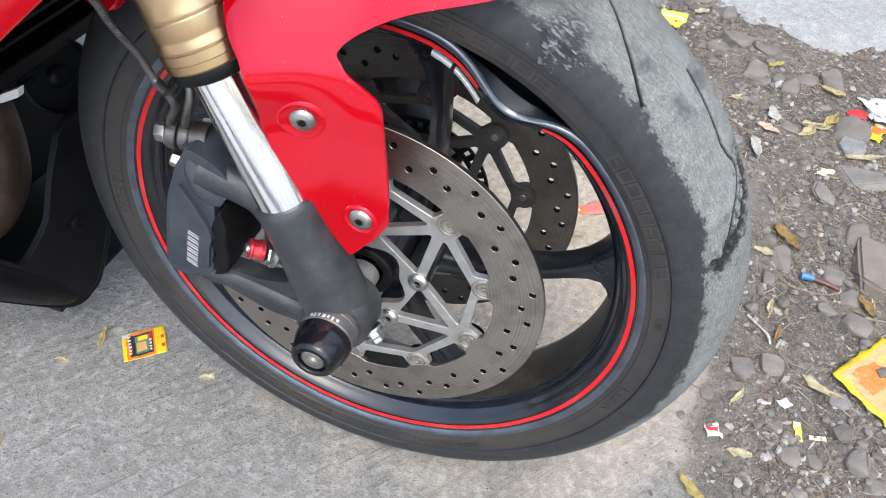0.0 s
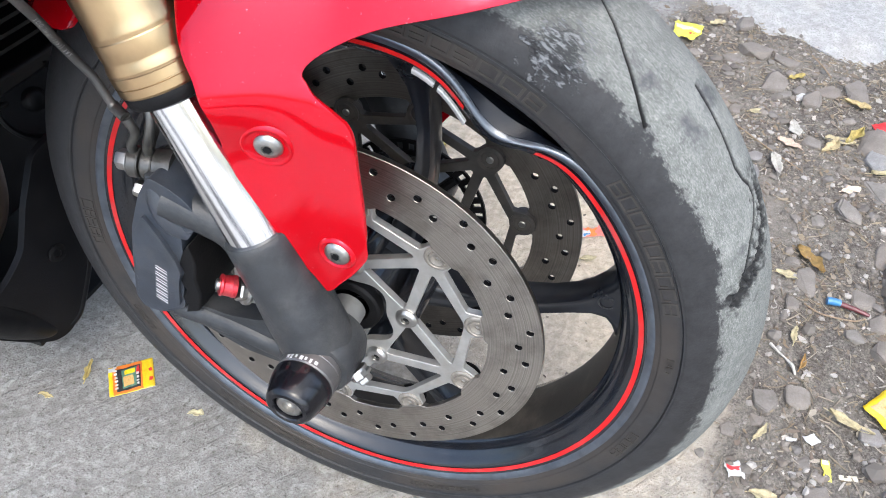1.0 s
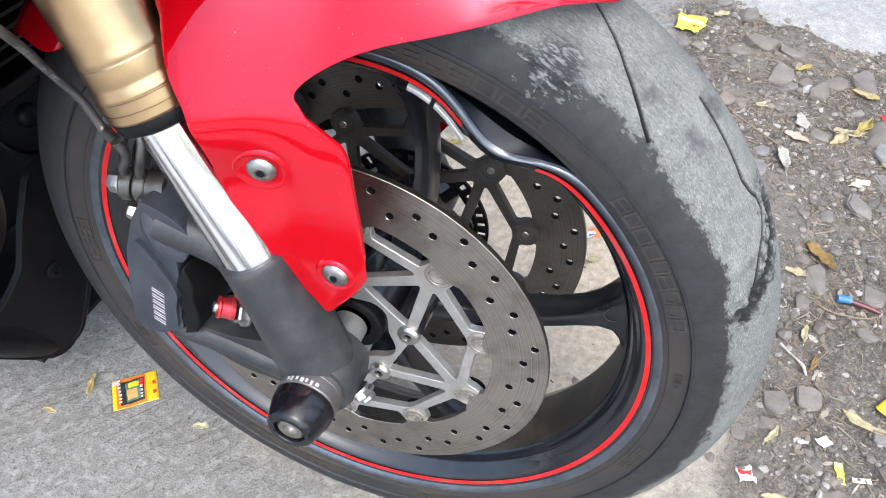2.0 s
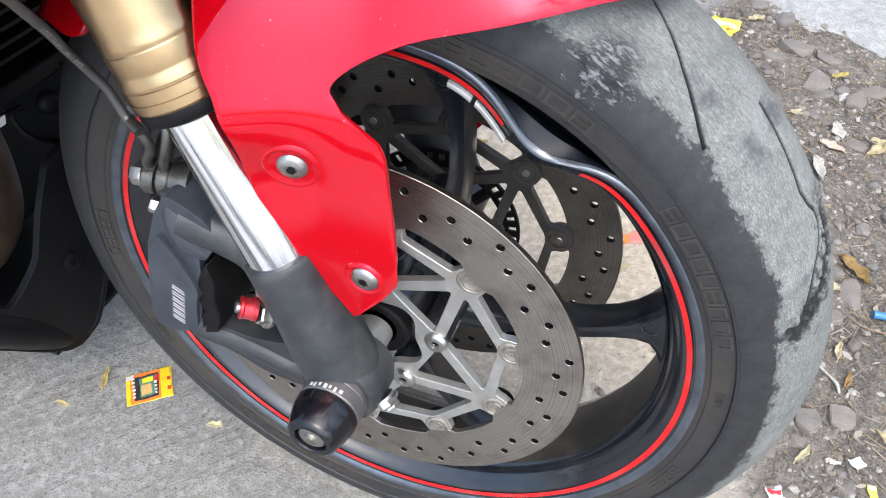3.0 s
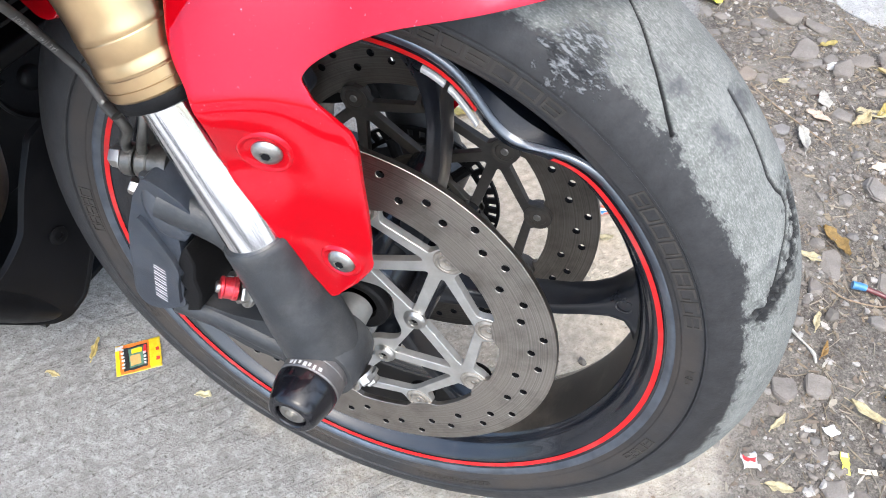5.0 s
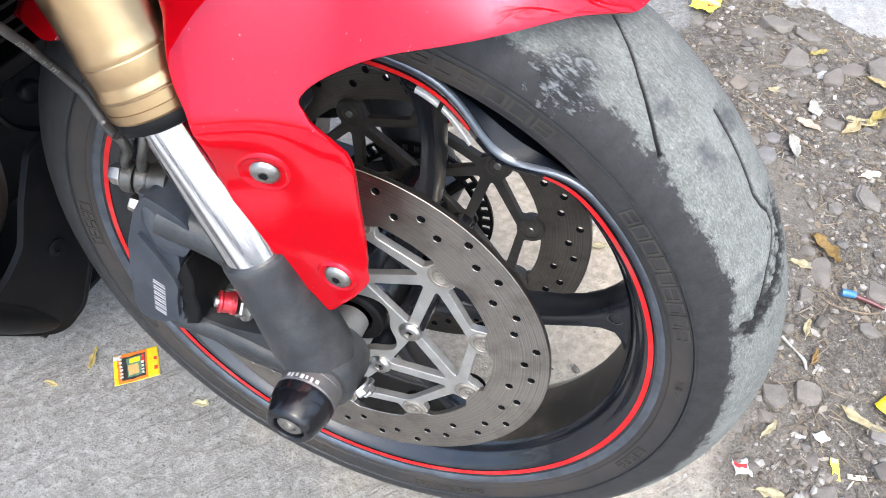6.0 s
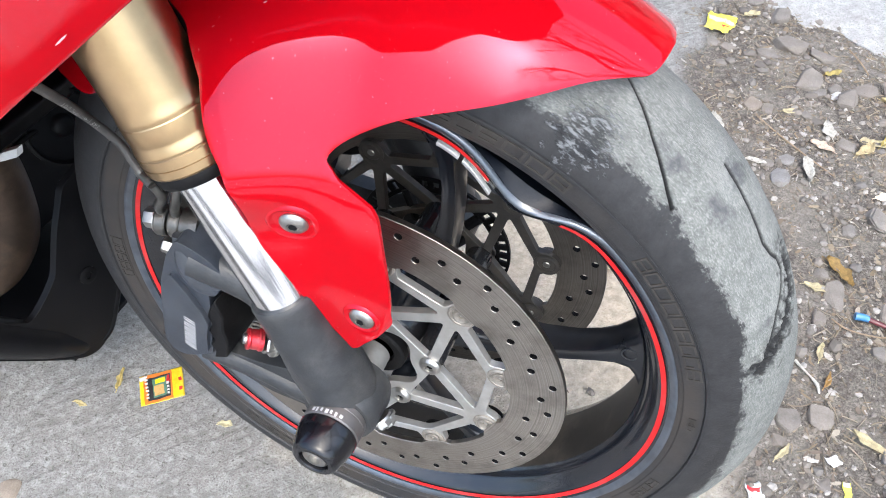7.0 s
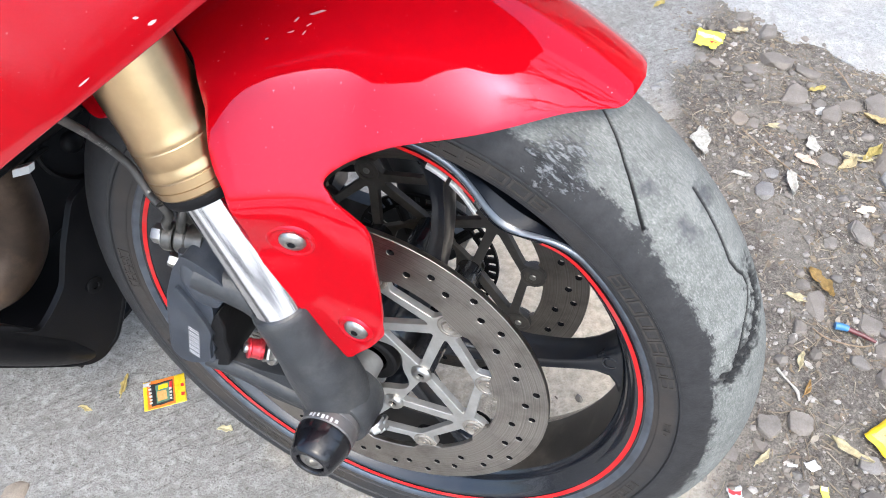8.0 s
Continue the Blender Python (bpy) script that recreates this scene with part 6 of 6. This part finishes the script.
def leaf_thing(x, y, length, width, rot, colour, label, curl=0.5, seed=1):
    """A curled dry leaf with a rib."""
    rnd = random.Random(seed)
    bm = bmesh.new()
    cols = []
    n = 12
    for i in range(n + 1):
        u = i / n
        w = width * 0.5 * (math.sin(math.pi * min(1, u * 0.92 + 0.04)) ** 0.75)
        edges = [w * (0.95 + 0.75 * noise.noise((u * 4.2, side * 7.7, seed * 2.3)) + rnd.uniform(-0.12, 0.12)) for side in (1, 2)]
        row = []
        for k in range(-3, 4):
            v = k / 3
            zz = 0.0018 + length * 0.10 * curl * (abs(v) ** 1.6) + length * 0.22 * curl * (u - 0.4) ** 2 + length * 0.07 * (noise.noise((u * 5, v * 2.4, seed * 1.7)) + 0.4)
            row.append(bm.verts.new(((u - 0.5) * length, v * edges[0 if v < 0 else 1] * (1 - 0.18 * curl) + length * 0.10 * math.sin(u * 2.5 + seed), zz - (0.0006 if k == 0 else 0))))
        cols.append(row)
    for p, q in zip(cols, cols[1:]):
        for k in range(6):
            bm.faces.new((p[k], p[k + 1], q[k + 1], q[k]))
    name = "dry leaf %.2f %.2f %.2f" % colour
    mat = bpy.data.materials.get(name) or surface(name, colour, 0.7, spread=0.35, scale=170, relief=0.5, dirt=tuple(c * 0.55 for c in colour), dirt_amount=0.6)
    ob = part("dry_leaf", bm, mat, None, "", 60)
    md = ob.modifiers.new("thickness", "SOLIDIFY")
    md.thickness = 0.0005
    bm2 = tube(bmesh.new(), [(-length * 0.62, length * 0.10 * math.sin(seed), 0.0012), (-length * 0.5, length * 0.10 * math.sin(seed), 0.0022), (0, length * 0.10 * math.sin(1.25 + seed), 0.0018), (length * 0.45, length * 0.10 * math.sin(2.4 + seed), 0.0025)], [0.0006, 0.0005, 0.0004, 0.0002], 6, True, 4)
    part("stem", bm2, mat, ob)
    ob.matrix_world = pose(x, y, ground_height(x, y) + 0.0008, 0, 0, rot)
    return tagged(ob, label, "leaf", "dry leaves")


YEL, OCH, PALE, WHT, PNK, BRN = (0.36, 0.29, 0.09), (0.25, 0.16, 0.05), (0.42, 0.365, 0.22), (0.44, 0.42, 0.37), (0.52, 0.40, 0.31), (0.30, 0.18, 0.06)
leaf_thing(0.418, 0.399, 0.050, 0.024, -40, OCH, "curled ochre-brown dry leaf beside a stone", 0.9, 1)
leaf_thing(0.469, 0.672, 0.046, 0.018, 70, YEL, "yellow dry leaf standing on edge in litter", 1.0, 2)
leaf_thing(0.395, 0.369, 0.034, 0.013, 8, PALE, "pale yellow dry leaf beside a stone", 0.4, 3)
leaf_thing(0.473, 0.171, 0.050, 0.014, -25, PALE, "narrow pale yellow dry leaf on dirt", 0.6, 4)
leaf_thing(0.343, -0.008, 0.036, 0.015, -50, YEL, "yellow dry leaf on bare dirt", 0.6, 5)
leaf_thing(0.407, 0.268, 0.026, 0.010, 80, PALE, "small pale dry leaf on dirt", 0.6, 6)
leaf_thing(0.522, 0.310, 0.036, 0.017, -50, OCH, "crumpled ochre dry leaf beside a rock", 0.8, 7)
leaf_thing(0.388, 0.053, 0.028, 0.014, 15, PALE, "pale green-yellow dry leaf on dirt", 0.7, 8)
leaf_thing(0.378, 0.126, 0.026, 0.009, 70, PALE, "narrow pale dry leaf on dirt", 0.6, 9)
leaf_thing(0.416, 0.233, 0.024, 0.007, 75, BRN, "narrow brown dry leaf on dirt", 0.6, 10)
leaf_thing(0.380, 0.796, 0.028, 0.014, 20, YEL, "yellow dry leaf between grey stones", 0.7, 11)
leaf_thing(0.327, 0.682, 0.024, 0.013, 5, PALE, "pale dry leaf on dirt", 0.5, 12)
leaf_thing(0.241, 0.902, 0.028, 0.018, 30, PALE, "pale crumpled dry leaf near the slab", 0.7, 13)
leaf_thing(0.386, 0.663, 0.034, 0.020, 120, WHT, "white bleached leaf on dirt", 0.7, 14)
leaf_thing(0.361, 0.563, 0.046, 0.022, 115, WHT, "white bleached curled leaf on dirt", 0.9, 15)
leaf_thing(0.378, 0.624, 0.036, 0.021, 165, PNK, "pinkish-brown dry leaf on dirt", 0.4, 16)
leaf_thing(0.466, 0.551, 0.028, 0.016, 20, (0.70, 0.56, 0.42), "pale peeled bark piece on dirt", 0.3, 17)
leaf_thing(-0.360, -0.056, 0.027, 0.009, 95, (0.46, 0.36, 0.13), "small curled yellow leaf on the concrete", 0.9, 18)
leaf_thing(-0.213, -0.064, 0.018, 0.014, 10, (0.58, 0.52, 0.32), "small crumpled pale leaf on the concrete", 1.4, 19)
leaf_thing(-0.385, -0.100, 0.018, 0.008, 10, (0.52, 0.42, 0.20), "small pale leaf on the concrete", 0.8, 20)
leaf_thing(0.450, 0.655, 0.044, 0.022, 200, PALE, "pale dry leaf in litter beside a stone", 0.8, 21)
leaf_thing(0.435, 0.640, 0.040, 0.018, 60, (0.44, 0.36, 0.20), "tan dry leaf in litter", 0.9, 22)
leaf_thing(0.520, 0.605, 0.060, 0.012, 10, PALE, "long pale dry leaf under a stone", 0.5, 23)
leaf_thing(0.470, 0.745, 0.040, 0.016, -30, (0.42, 0.33, 0.16), "tan dry leaf among stones", 0.8, 24)
leaf_thing(0.229, 0.610, 0.060, 0.030, 100, WHT, "large white bleached leaf scrap on concrete", 0.5, 25)
leaf_thing(0.292, 0.556, 0.030, 0.010, 5, WHT, "narrow white scrap on the dirt", 0.4, 26)
leaf_thing(0.092, 0.938, 0.030, 0.014, 60, YEL, "small yellow-green leaf near the slab", 0.6, 29)
leaf_thing(-0.102, 0.455, 0.040, 0.016, 30, YEL, "yellow dry leaf on the concrete", 0.5, 27)
leaf_thing(0.146, 0.305, 0.022, 0.010, 30, PALE, "small pale leaf on the concrete", 0.8, 28)


# --- sachets and wrappers ---
def plastic(name, colour, rough=0.3):
    m = surface(name, colour, rough, spread=0.12, scale=140, relief=0.0, dirt=tuple(c * 0.6 + 0.06 for c in colour), dirt_amount=0.3, coat=0.4)
    t = m.node_tree
    p = t.nodes["Principled BSDF"]
    bump(t, p, noise_of(t, coords(t), 110, 4, 0.6), 0.5, 0.004)
    return m


FOIL_Y, FOIL_O, FOIL_K, FOIL_G = plastic("yellow printed foil", (0.78, 0.55, 0.01)), plastic("orange printed foil", (0.72, 0.20, 0.03)), plastic("black printed foil", (0.03, 0.03, 0.03)), plastic("green-blue printed foil", (0.10, 0.22, 0.16))
FOIL_T, FOIL_W, FOIL_R = plastic("tan printed picture", (0.58, 0.36, 0.13)), plastic("white foil back", (0.56, 0.555, 0.54)), plastic("red printed foil", (0.62, 0.03, 0.03))
FOIL_P, FOIL_B = plastic("pale orange film", (0.70, 0.36, 0.16), 0.2), plastic("blue plastic", (0.05, 0.20, 0.42))


def sheet(bm, w, h, rise, seed, ripple=0.0012, n=14, cx=0.0, cy=0.0, torn=0.0):
    """A slightly crumpled rectangle."""
    rows = []
    for j in range(n + 1):
        row = []
        for i in range(n + 1):
            x, y = cx + (i / n - 0.5) * w, cy + (j / n - 0.5) * h
            tx = torn * (noise.noise((x * 70, y * 70, seed * 1.3)) + 0.6 * noise.noise((x * 210, y * 210, seed * 2.1)))
            ty = torn * (noise.noise((x * 70, y * 70, seed * 3.7)) + 0.6 * noise.noise((x * 210, y * 210, seed * 4.9)))
            row.append(bm.verts.new((x + tx, y + ty, rise + crumple(x, y, seed, ripple))))
        rows.append(row)
    for p, q in zip(rows, rows[1:]):
        for k in range(n):
            bm.faces.new((p[k], p[k + 1], q[k + 1], q[k]))
    return bm


def crumple(x, y, seed, ripple):
    return ripple * (1.4 + noise.noise((x * 45, y * 45, seed)) + 0.6 * abs(noise.noise((x * 110, y * 110, seed + 5))))


def sachet(x, y, w, h, rot, seed, base, prints, label, ripple=0.0012, name="food_sachet", torn=None):
    """A flat printed sachet: a crumpled sheet with its printed fields lying on it."""
    torn = min(w, h) * 0.28 if torn is None else torn
    ob = part(name, sheet(bmesh.new(), w, h, 0.0006, seed, ripple, 14, 0.0, 0.0, torn), base, None, "", 60)
    md = ob.modifiers.new("thickness", "SOLIDIFY")
    md.thickness = 0.0005
    for k, (pn, cx, cy, pw, ph, mat) in enumerate(prints):
        part(pn, sheet(bmesh.new(), pw, ph, 0.0006 + 0.00035 * (k + 1), seed, ripple, 10, cx, cy, torn), mat, ob, "", 60)
    ob.matrix_world = pose(x, y, ground_height(x, y) + 0.0004, 0, 0, rot)
    return tagged(ob, label, "wrapper", "litter on the ground")


sachet(-0.3095, -0.0465, 0.050, 0.040, 38, 3.0, FOIL_Y,
       [("orange_band", -0.004, 0.0, 0.0330, 0.0390, FOIL_O), ("dark_panel", -0.003, -0.0005, 0.0270, 0.0310, FOIL_K), ("picture", -0.0020, -0.0005, 0.0165, 0.0250, FOIL_G), ("picture_food", -0.0030, -0.004, 0.0115, 0.0125, FOIL_T), ("picture_bowl", -0.0010, 0.007, 0.0110, 0.0060, FOIL_Y),
        ("white_corner", -0.0205, 0.0150, 0.0075, 0.0050, FOIL_W), ("red_spot", 0.0215, -0.0100, 0.0040, 0.0050, FOIL_R), ("red_spot", 0.0215, 0.0020, 0.0038, 0.0040, FOIL_R), ("red_mark", 0.0085, 0.0065, 0.0038, 0.0100, FOIL_R)]
       + [("printed_bar", 0.0085, -0.013 + 0.0046 * k, 0.0026, 0.0030, FOIL_W) for k in range(4)] + [("printed_bar", -0.0155, -0.0135 + 0.0045 * k, 0.0032, 0.0026, FOIL_W) for k in range(7)],
       "yellow and black snack sachet lying flat on the concrete", 0.0008, "food_sachet", 0.0012)
sachet(0.5450, 0.2020, 0.098, 0.086, 50, 8.0, FOIL_Y, [("clear_window", 0.002, 0.0, 0.086, 0.074, FOIL_P), ("orange_print", -0.010, 0.012, 0.040, 0.034, FOIL_O), ("yellow_print", 0.018, -0.020, 0.022, 0.018, FOIL_Y), ("tan_print", -0.022, -0.020, 0.018, 0.022, FOIL_T)],
       "large crumpled yellow and orange sachet on the dirt", 0.0026, "food_sachet", 0.0040)
LEMON = plastic("lemon yellow foil", (0.80, 0.78, 0.08))
sachet(0.194, 0.860, 0.044, 0.046, -8, 12.0, LEMON, [("pale_band", 0.0, 0.004, 0.040, 0.012, plastic("pale yellow foil", (0.85, 0.80, 0.38))), ("red_print", 0.010, -0.008, 0.010, 0.004, FOIL_R)], "folded lemon-yellow wrapper on the concrete edge", 0.0042, "food_sachet", 0.0060)
sachet(0.355, 0.070, 0.017, 0.018, 25, 15.0, FOIL_W, [("red_print", 0.0, 0.003, 0.012, 0.006, FOIL_R)], "torn white scrap with red print on the dirt", 0.0016)
sachet(0.450, 0.104, 0.008, 0.024, 8, 17.0, LEMON, [("white_end", 0.0, 0.009, 0.006, 0.006, FOIL_W)], "small torn yellow wrapper strip on the dirt", 0.0010)
sachet(0.537, 0.665, 0.022, 0.040, -25, 19.0, FOIL_Y, [("orange_print", 0.0, 0.008, 0.018, 0.018, FOIL_O), ("white_print", -0.003, 0.016, 0.008, 0.005, FOIL_W)], "torn yellow and orange wrapper among stones", 0.0035)
sachet(0.552, 0.726, 0.055, 0.050, 20, 22.0, FOIL_W, [], "crumpled white paper scrap among stones", 0.0030, "paper_scrap")
sachet(0.510, 0.704, 0.026, 0.020, 20, 25.0, FOIL_R, [], "torn red plastic scrap among stones", 0.0035, "plastic_scrap")
sachet(0.432, 0.137, 0.013, 0.012, 35, 28.0, FOIL_W, [], "small torn white paper scrap on the dirt", 0.0022, "paper_scrap")
sachet(0.412, 0.128, 0.012, 0.004, 10, 31.0, FOIL_W, [], "narrow white paper scrap on the dirt", 0.0016, "paper_scrap")
sachet(0.471, 0.101, 0.020, 0.006, 12, 33.0, plastic("cream paper", (0.62, 0.54, 0.40)), [], "narrow cream paper scrap on the dirt", 0.0016, "paper_scrap")
sachet(0.156, 0.362, 0.060, 0.020, 28, 35.0, plastic("pink-red film", (0.75, 0.20, 0.16)), [("orange_end", -0.018, 0.0, 0.018, 0.019, FOIL_O), ("white_end", -0.027, -0.002, 0.008, 0.015, FOIL_W), ("blue_print", -0.026, -0.006, 0.006, 0.005, FOIL_B)], "long pink and orange wrapper on the concrete", 0.0014)

bm = tube(bmesh.new(), [(0.455, 0.334, 0.007), (0.472, 0.331, 0.007), (0.490, 0.327, 0.006)], [0.0034, 0.0032, 0.0022], 12)
straw_tube = tagged(part("plastic_tube", bm, plastic("maroon plastic", (0.11, 0.022, 0.026)), None), "short maroon plastic tube with a blue end on dirt", "plastic litter", "litter on the ground")
bm = tube(bmesh.new(), [(0.440, 0.333, 0.008), (0.449, 0.334, 0.008), (0.456, 0.334, 0.0075)], [0.0050, 0.0048, 0.0040], 14)
part("blue_end", bm, FOIL_B, straw_tube, "bright blue end")
bm = tube(bmesh.new(), [(0.380, 0.247, 0.004), (0.388, 0.238, 0.006), (0.398, 0.231, 0.005), (0.406, 0.222, 0.006), (0.410, 0.212, 0.004)], [0.0022, 0.0013, 0.0012, 0.0022, 0.0012], 10)
tagged(part("twig", bm, surface("bleached twig", (0.46, 0.44, 0.39), 0.7, scale=200), None), "short bleached forked twig on the dirt", "twig", "twigs")
bm = tube(bmesh.new(), [(0.262, 0.676, 0.003), (0.300, 0.640, 0.004), (0.345, 0.606, 0.003), (0.398, 0.568, 0.004)], [0.0012, 0.0012, 0.0011, 0.0008], 8)
TWIG = surface("dry brown twig", (0.27, 0.20, 0.13), 0.75, scale=200)
tagged(part("twig", bm, TWIG, None), "long thin dry twig lying on the dirt", "twig", "twigs")
bm = tube(bmesh.new(), [(0.400, 0.862, 0.004), (0.418, 0.832, 0.006), (0.432, 0.808, 0.004)], 0.0011, 8)
tagged(part("twig", bm, TWIG, None), "thin dry twig near the slab", "twig", "twigs")
bm = tube(bmesh.new(), [(0.415, 0.322, 0.004), (0.435, 0.312, 0.005), (0.470, 0.314, 0.004), (0.486, 0.322, 0.004)], 0.0010, 8)
tagged(part("twig", bm, TWIG, None), "thin dry twig beside a plastic tube", "twig", "twigs")

# --- rough pale slab beyond the dirt ---
def slab_material():
    m, t, p = nodes_of("rough whitish concrete")
    co = coords(t)
    speck, mid, big = noise_of(t, co, 300, 5, 0.75), noise_of(t, co, 60, 6, 0.7), noise_of(t, co, 7, 5)
    col = mix(t, ramp(t, mid, 0.3, 0.7), (0.25, 0.249, 0.243), (0.43, 0.43, 0.423))
    col = mix(t, calc(t, "MULTIPLY", ramp(t, speck, 0.50, 0.60), 0.75), col, (0.20, 0.197, 0.192))
    col = mix(t, calc(t, "MULTIPLY", ramp(t, big, 0.5, 0.75), 0.35), col, (0.44, 0.40, 0.35))
    t.links.new(col, p.inputs["Base Color"])
    p.inputs["Roughness"].default_value = 0.9
    bump(t, p, mid, 0.6, 0.006)
    bump(t, p, speck, 0.5, 0.003)
    return m


edge = [(-4.5, 4.6), (-0.60, 1.62), (-0.20, 1.30), (0.05, 1.09), (0.19, 0.985), (0.235, 0.945), (0.285, 0.918), (0.325, 0.905), (0.355, 0.915), (0.385, 0.905), (0.415, 0.882), (0.450, 0.872), (0.482, 0.866), (0.515, 0.888), (0.56, 0.915), (0.65, 0.90), (0.80, 0.88), (1.2, 0.87), (2.0, 0.9), (6.0, 1.0)]
fine = []
for k, (p, q) in enumerate(zip(edge, edge[1:])):
    n = max(2, int(math.hypot(q[0] - p[0], q[1] - p[1]) / (0.008 if -0.3 < p[0] < 0.9 else 0.06)))
    for i in range(n):
        x, y = p[0] + (q[0] - p[0]) * i / n, p[1] + (q[1] - p[1]) * i / n
        fine.append((x + 0.010 * noise.noise((x * 25, y * 25, 2.0)) + 0.002 * noise.noise((x * 90, y * 90, 4.0)), y + 0.012 * noise.noise((x * 25, y * 25, 7.0)) + 0.002 * noise.noise((x * 90, y * 90, 9.0))))
loop = fine + [(6.0, 1.0), (6.0, 5.95), (-4.5, 5.95)]
extra = []
for i in range(90):
    for j in range(45):
        x, y = -0.1 + 0.0110 * i, 0.87 + 0.0110 * j
        if inside(loop, x, y) and min((x - a) ** 2 + (y - b) ** 2 for a, b in fine[::2]) > 0.006 ** 2:
            extra.append((x, y))
vs, fs = flat([loop], extra)
bm = bmesh.new()


def slab_top(x, y):
    d = min(math.hypot(x - a, y - b) for a, b in fine) if y < 1.4 else 1.0
    return min(0.0, ground_height(x, y) * max(0.0, 1 - d / 0.05)) + 0.001 + 0.013 * min(1.0, d / 0.05) + 0.003 * noise.noise((x * 22, y * 22, 5.0)) + 0.0018 * noise.noise((x * 70, y * 70, 6.0))


tops = [bm.verts.new((v.x, v.y, slab_top(v.x, v.y))) for v in vs]
lows = {}
border = {}
for f in fs:
    bm.faces.new([tops[i] for i in f])
    for a, b in zip(f, f[1:] + f[:1]):
        border[(a, b)] = True
for a, b in border:
    if (b, a) not in border:
        for i in (a, b):
            if i not in lows:
                lows[i] = bm.verts.new((vs[i].x, vs[i].y, -0.03))
        bm.faces.new((tops[b], tops[a], lows[a], lows[b]))
bmesh.ops.recalc_face_normals(bm, faces=bm.faces)
slab = part("slab", bm, slab_material(), None, "", 50)
tagged(slab, "rough whitish concrete slab with a broken edge", "slab", kind="structure")

# ---- out of view, seen in the paint's gloss: a bare tree ahead of the motorcycle ----
def bare_tree(x, y, tall, seed):
    rnd = random.Random(seed)
    base = tagged(new("tree"), "bare leafless tree with thin forked branches", "tree")
    base.location = (x, y, 0)
    trunk, boughs = bmesh.new(), bmesh.new()

    def grow(bm, start, heading, length, radius, depth):
        mid = start + heading * (length * 0.5) + Vector((rnd.uniform(-1, 1), rnd.uniform(-1, 1), rnd.uniform(-0.3, 0.6))) * length * 0.06
        end = start + heading * length
        tube(bm, [start, mid, end], [radius, radius * 0.85, radius * 0.66], 6 if depth > 1 else 4, True, 2)
        if depth == 0:
            return
        for k in range(3):
            bend = Vector((rnd.uniform(-1, 1), rnd.uniform(-1, 1), rnd.uniform(-0.25, 0.7)))
            grow(boughs, end if k else mid.lerp(end, 0.7), (heading * 0.75 + bend * 0.75).normalized(), length * rnd.uniform(0.62, 0.82), radius * 0.58, depth - 1)

    grow(trunk, Vector((0, 0, -0.05)), Vector((-0.08, -0.05, 1)).normalized(), tall * 0.30, 0.13, 5)
    bark = surface("grey-brown bark", (0.10, 0.085, 0.07), 0.85, spread=0.3, scale=30, fine=200, relief=0.6)
    part("trunk", trunk, bark, base)
    part("crown", boughs, bark, base)
    return base


bare_tree(3.6, 0.5, 9.5, 3)
bare_tree(3.3, -0.5, 8.5, 8)

# house wall that closes the place on the far side, with two rows of small windows
GLASS = surface("dark window glass", (0.02, 0.024, 0.028), 0.08, spread=0.1, scale=3, relief=0.0)
bays = [(-8.0 + 1.6 * k, low) for low in (0.9, 2.7) for k in range(11)]
bm = bmesh.new()
plate(bm, [[(-9.0, -0.1), (9.0, -0.1), (9.0, 4.2), (-9.0, 4.2)]] + [[(x - 0.42, low), (x + 0.42, low), (x + 0.42, low + 1.05), (x - 0.42, low + 1.05)] for x, low in bays], 6.0, 6.25)
plate(bm, [[(-9.2, 4.2), (9.2, 4.2), (9.2, 4.42), (-9.2, 4.42)]], 5.8, 6.45)
house_wall = part("wall_north", bm, surface("weathered grey plaster", (0.20, 0.19, 0.175), 0.85, spread=0.2, scale=1.2, fine=30, relief=0.3), None, "", 30)
pane = part("window_pane", plate(bmesh.new(), [[(-0.42, 0.0), (0.42, 0.0), (0.42, 1.05), (-0.42, 1.05)]], 6.12, 6.14), GLASS, house_wall, "", 0)
for k, (x, low) in enumerate(bays):
    ob = pane if k == 0 else new("window_pane", pane.data)
    ob.parent, ob.location = house_wall, (x, 0, low)
tagged(house_wall, "weathered grey plaster house wall with small dark windows", "wall", kind="structure")
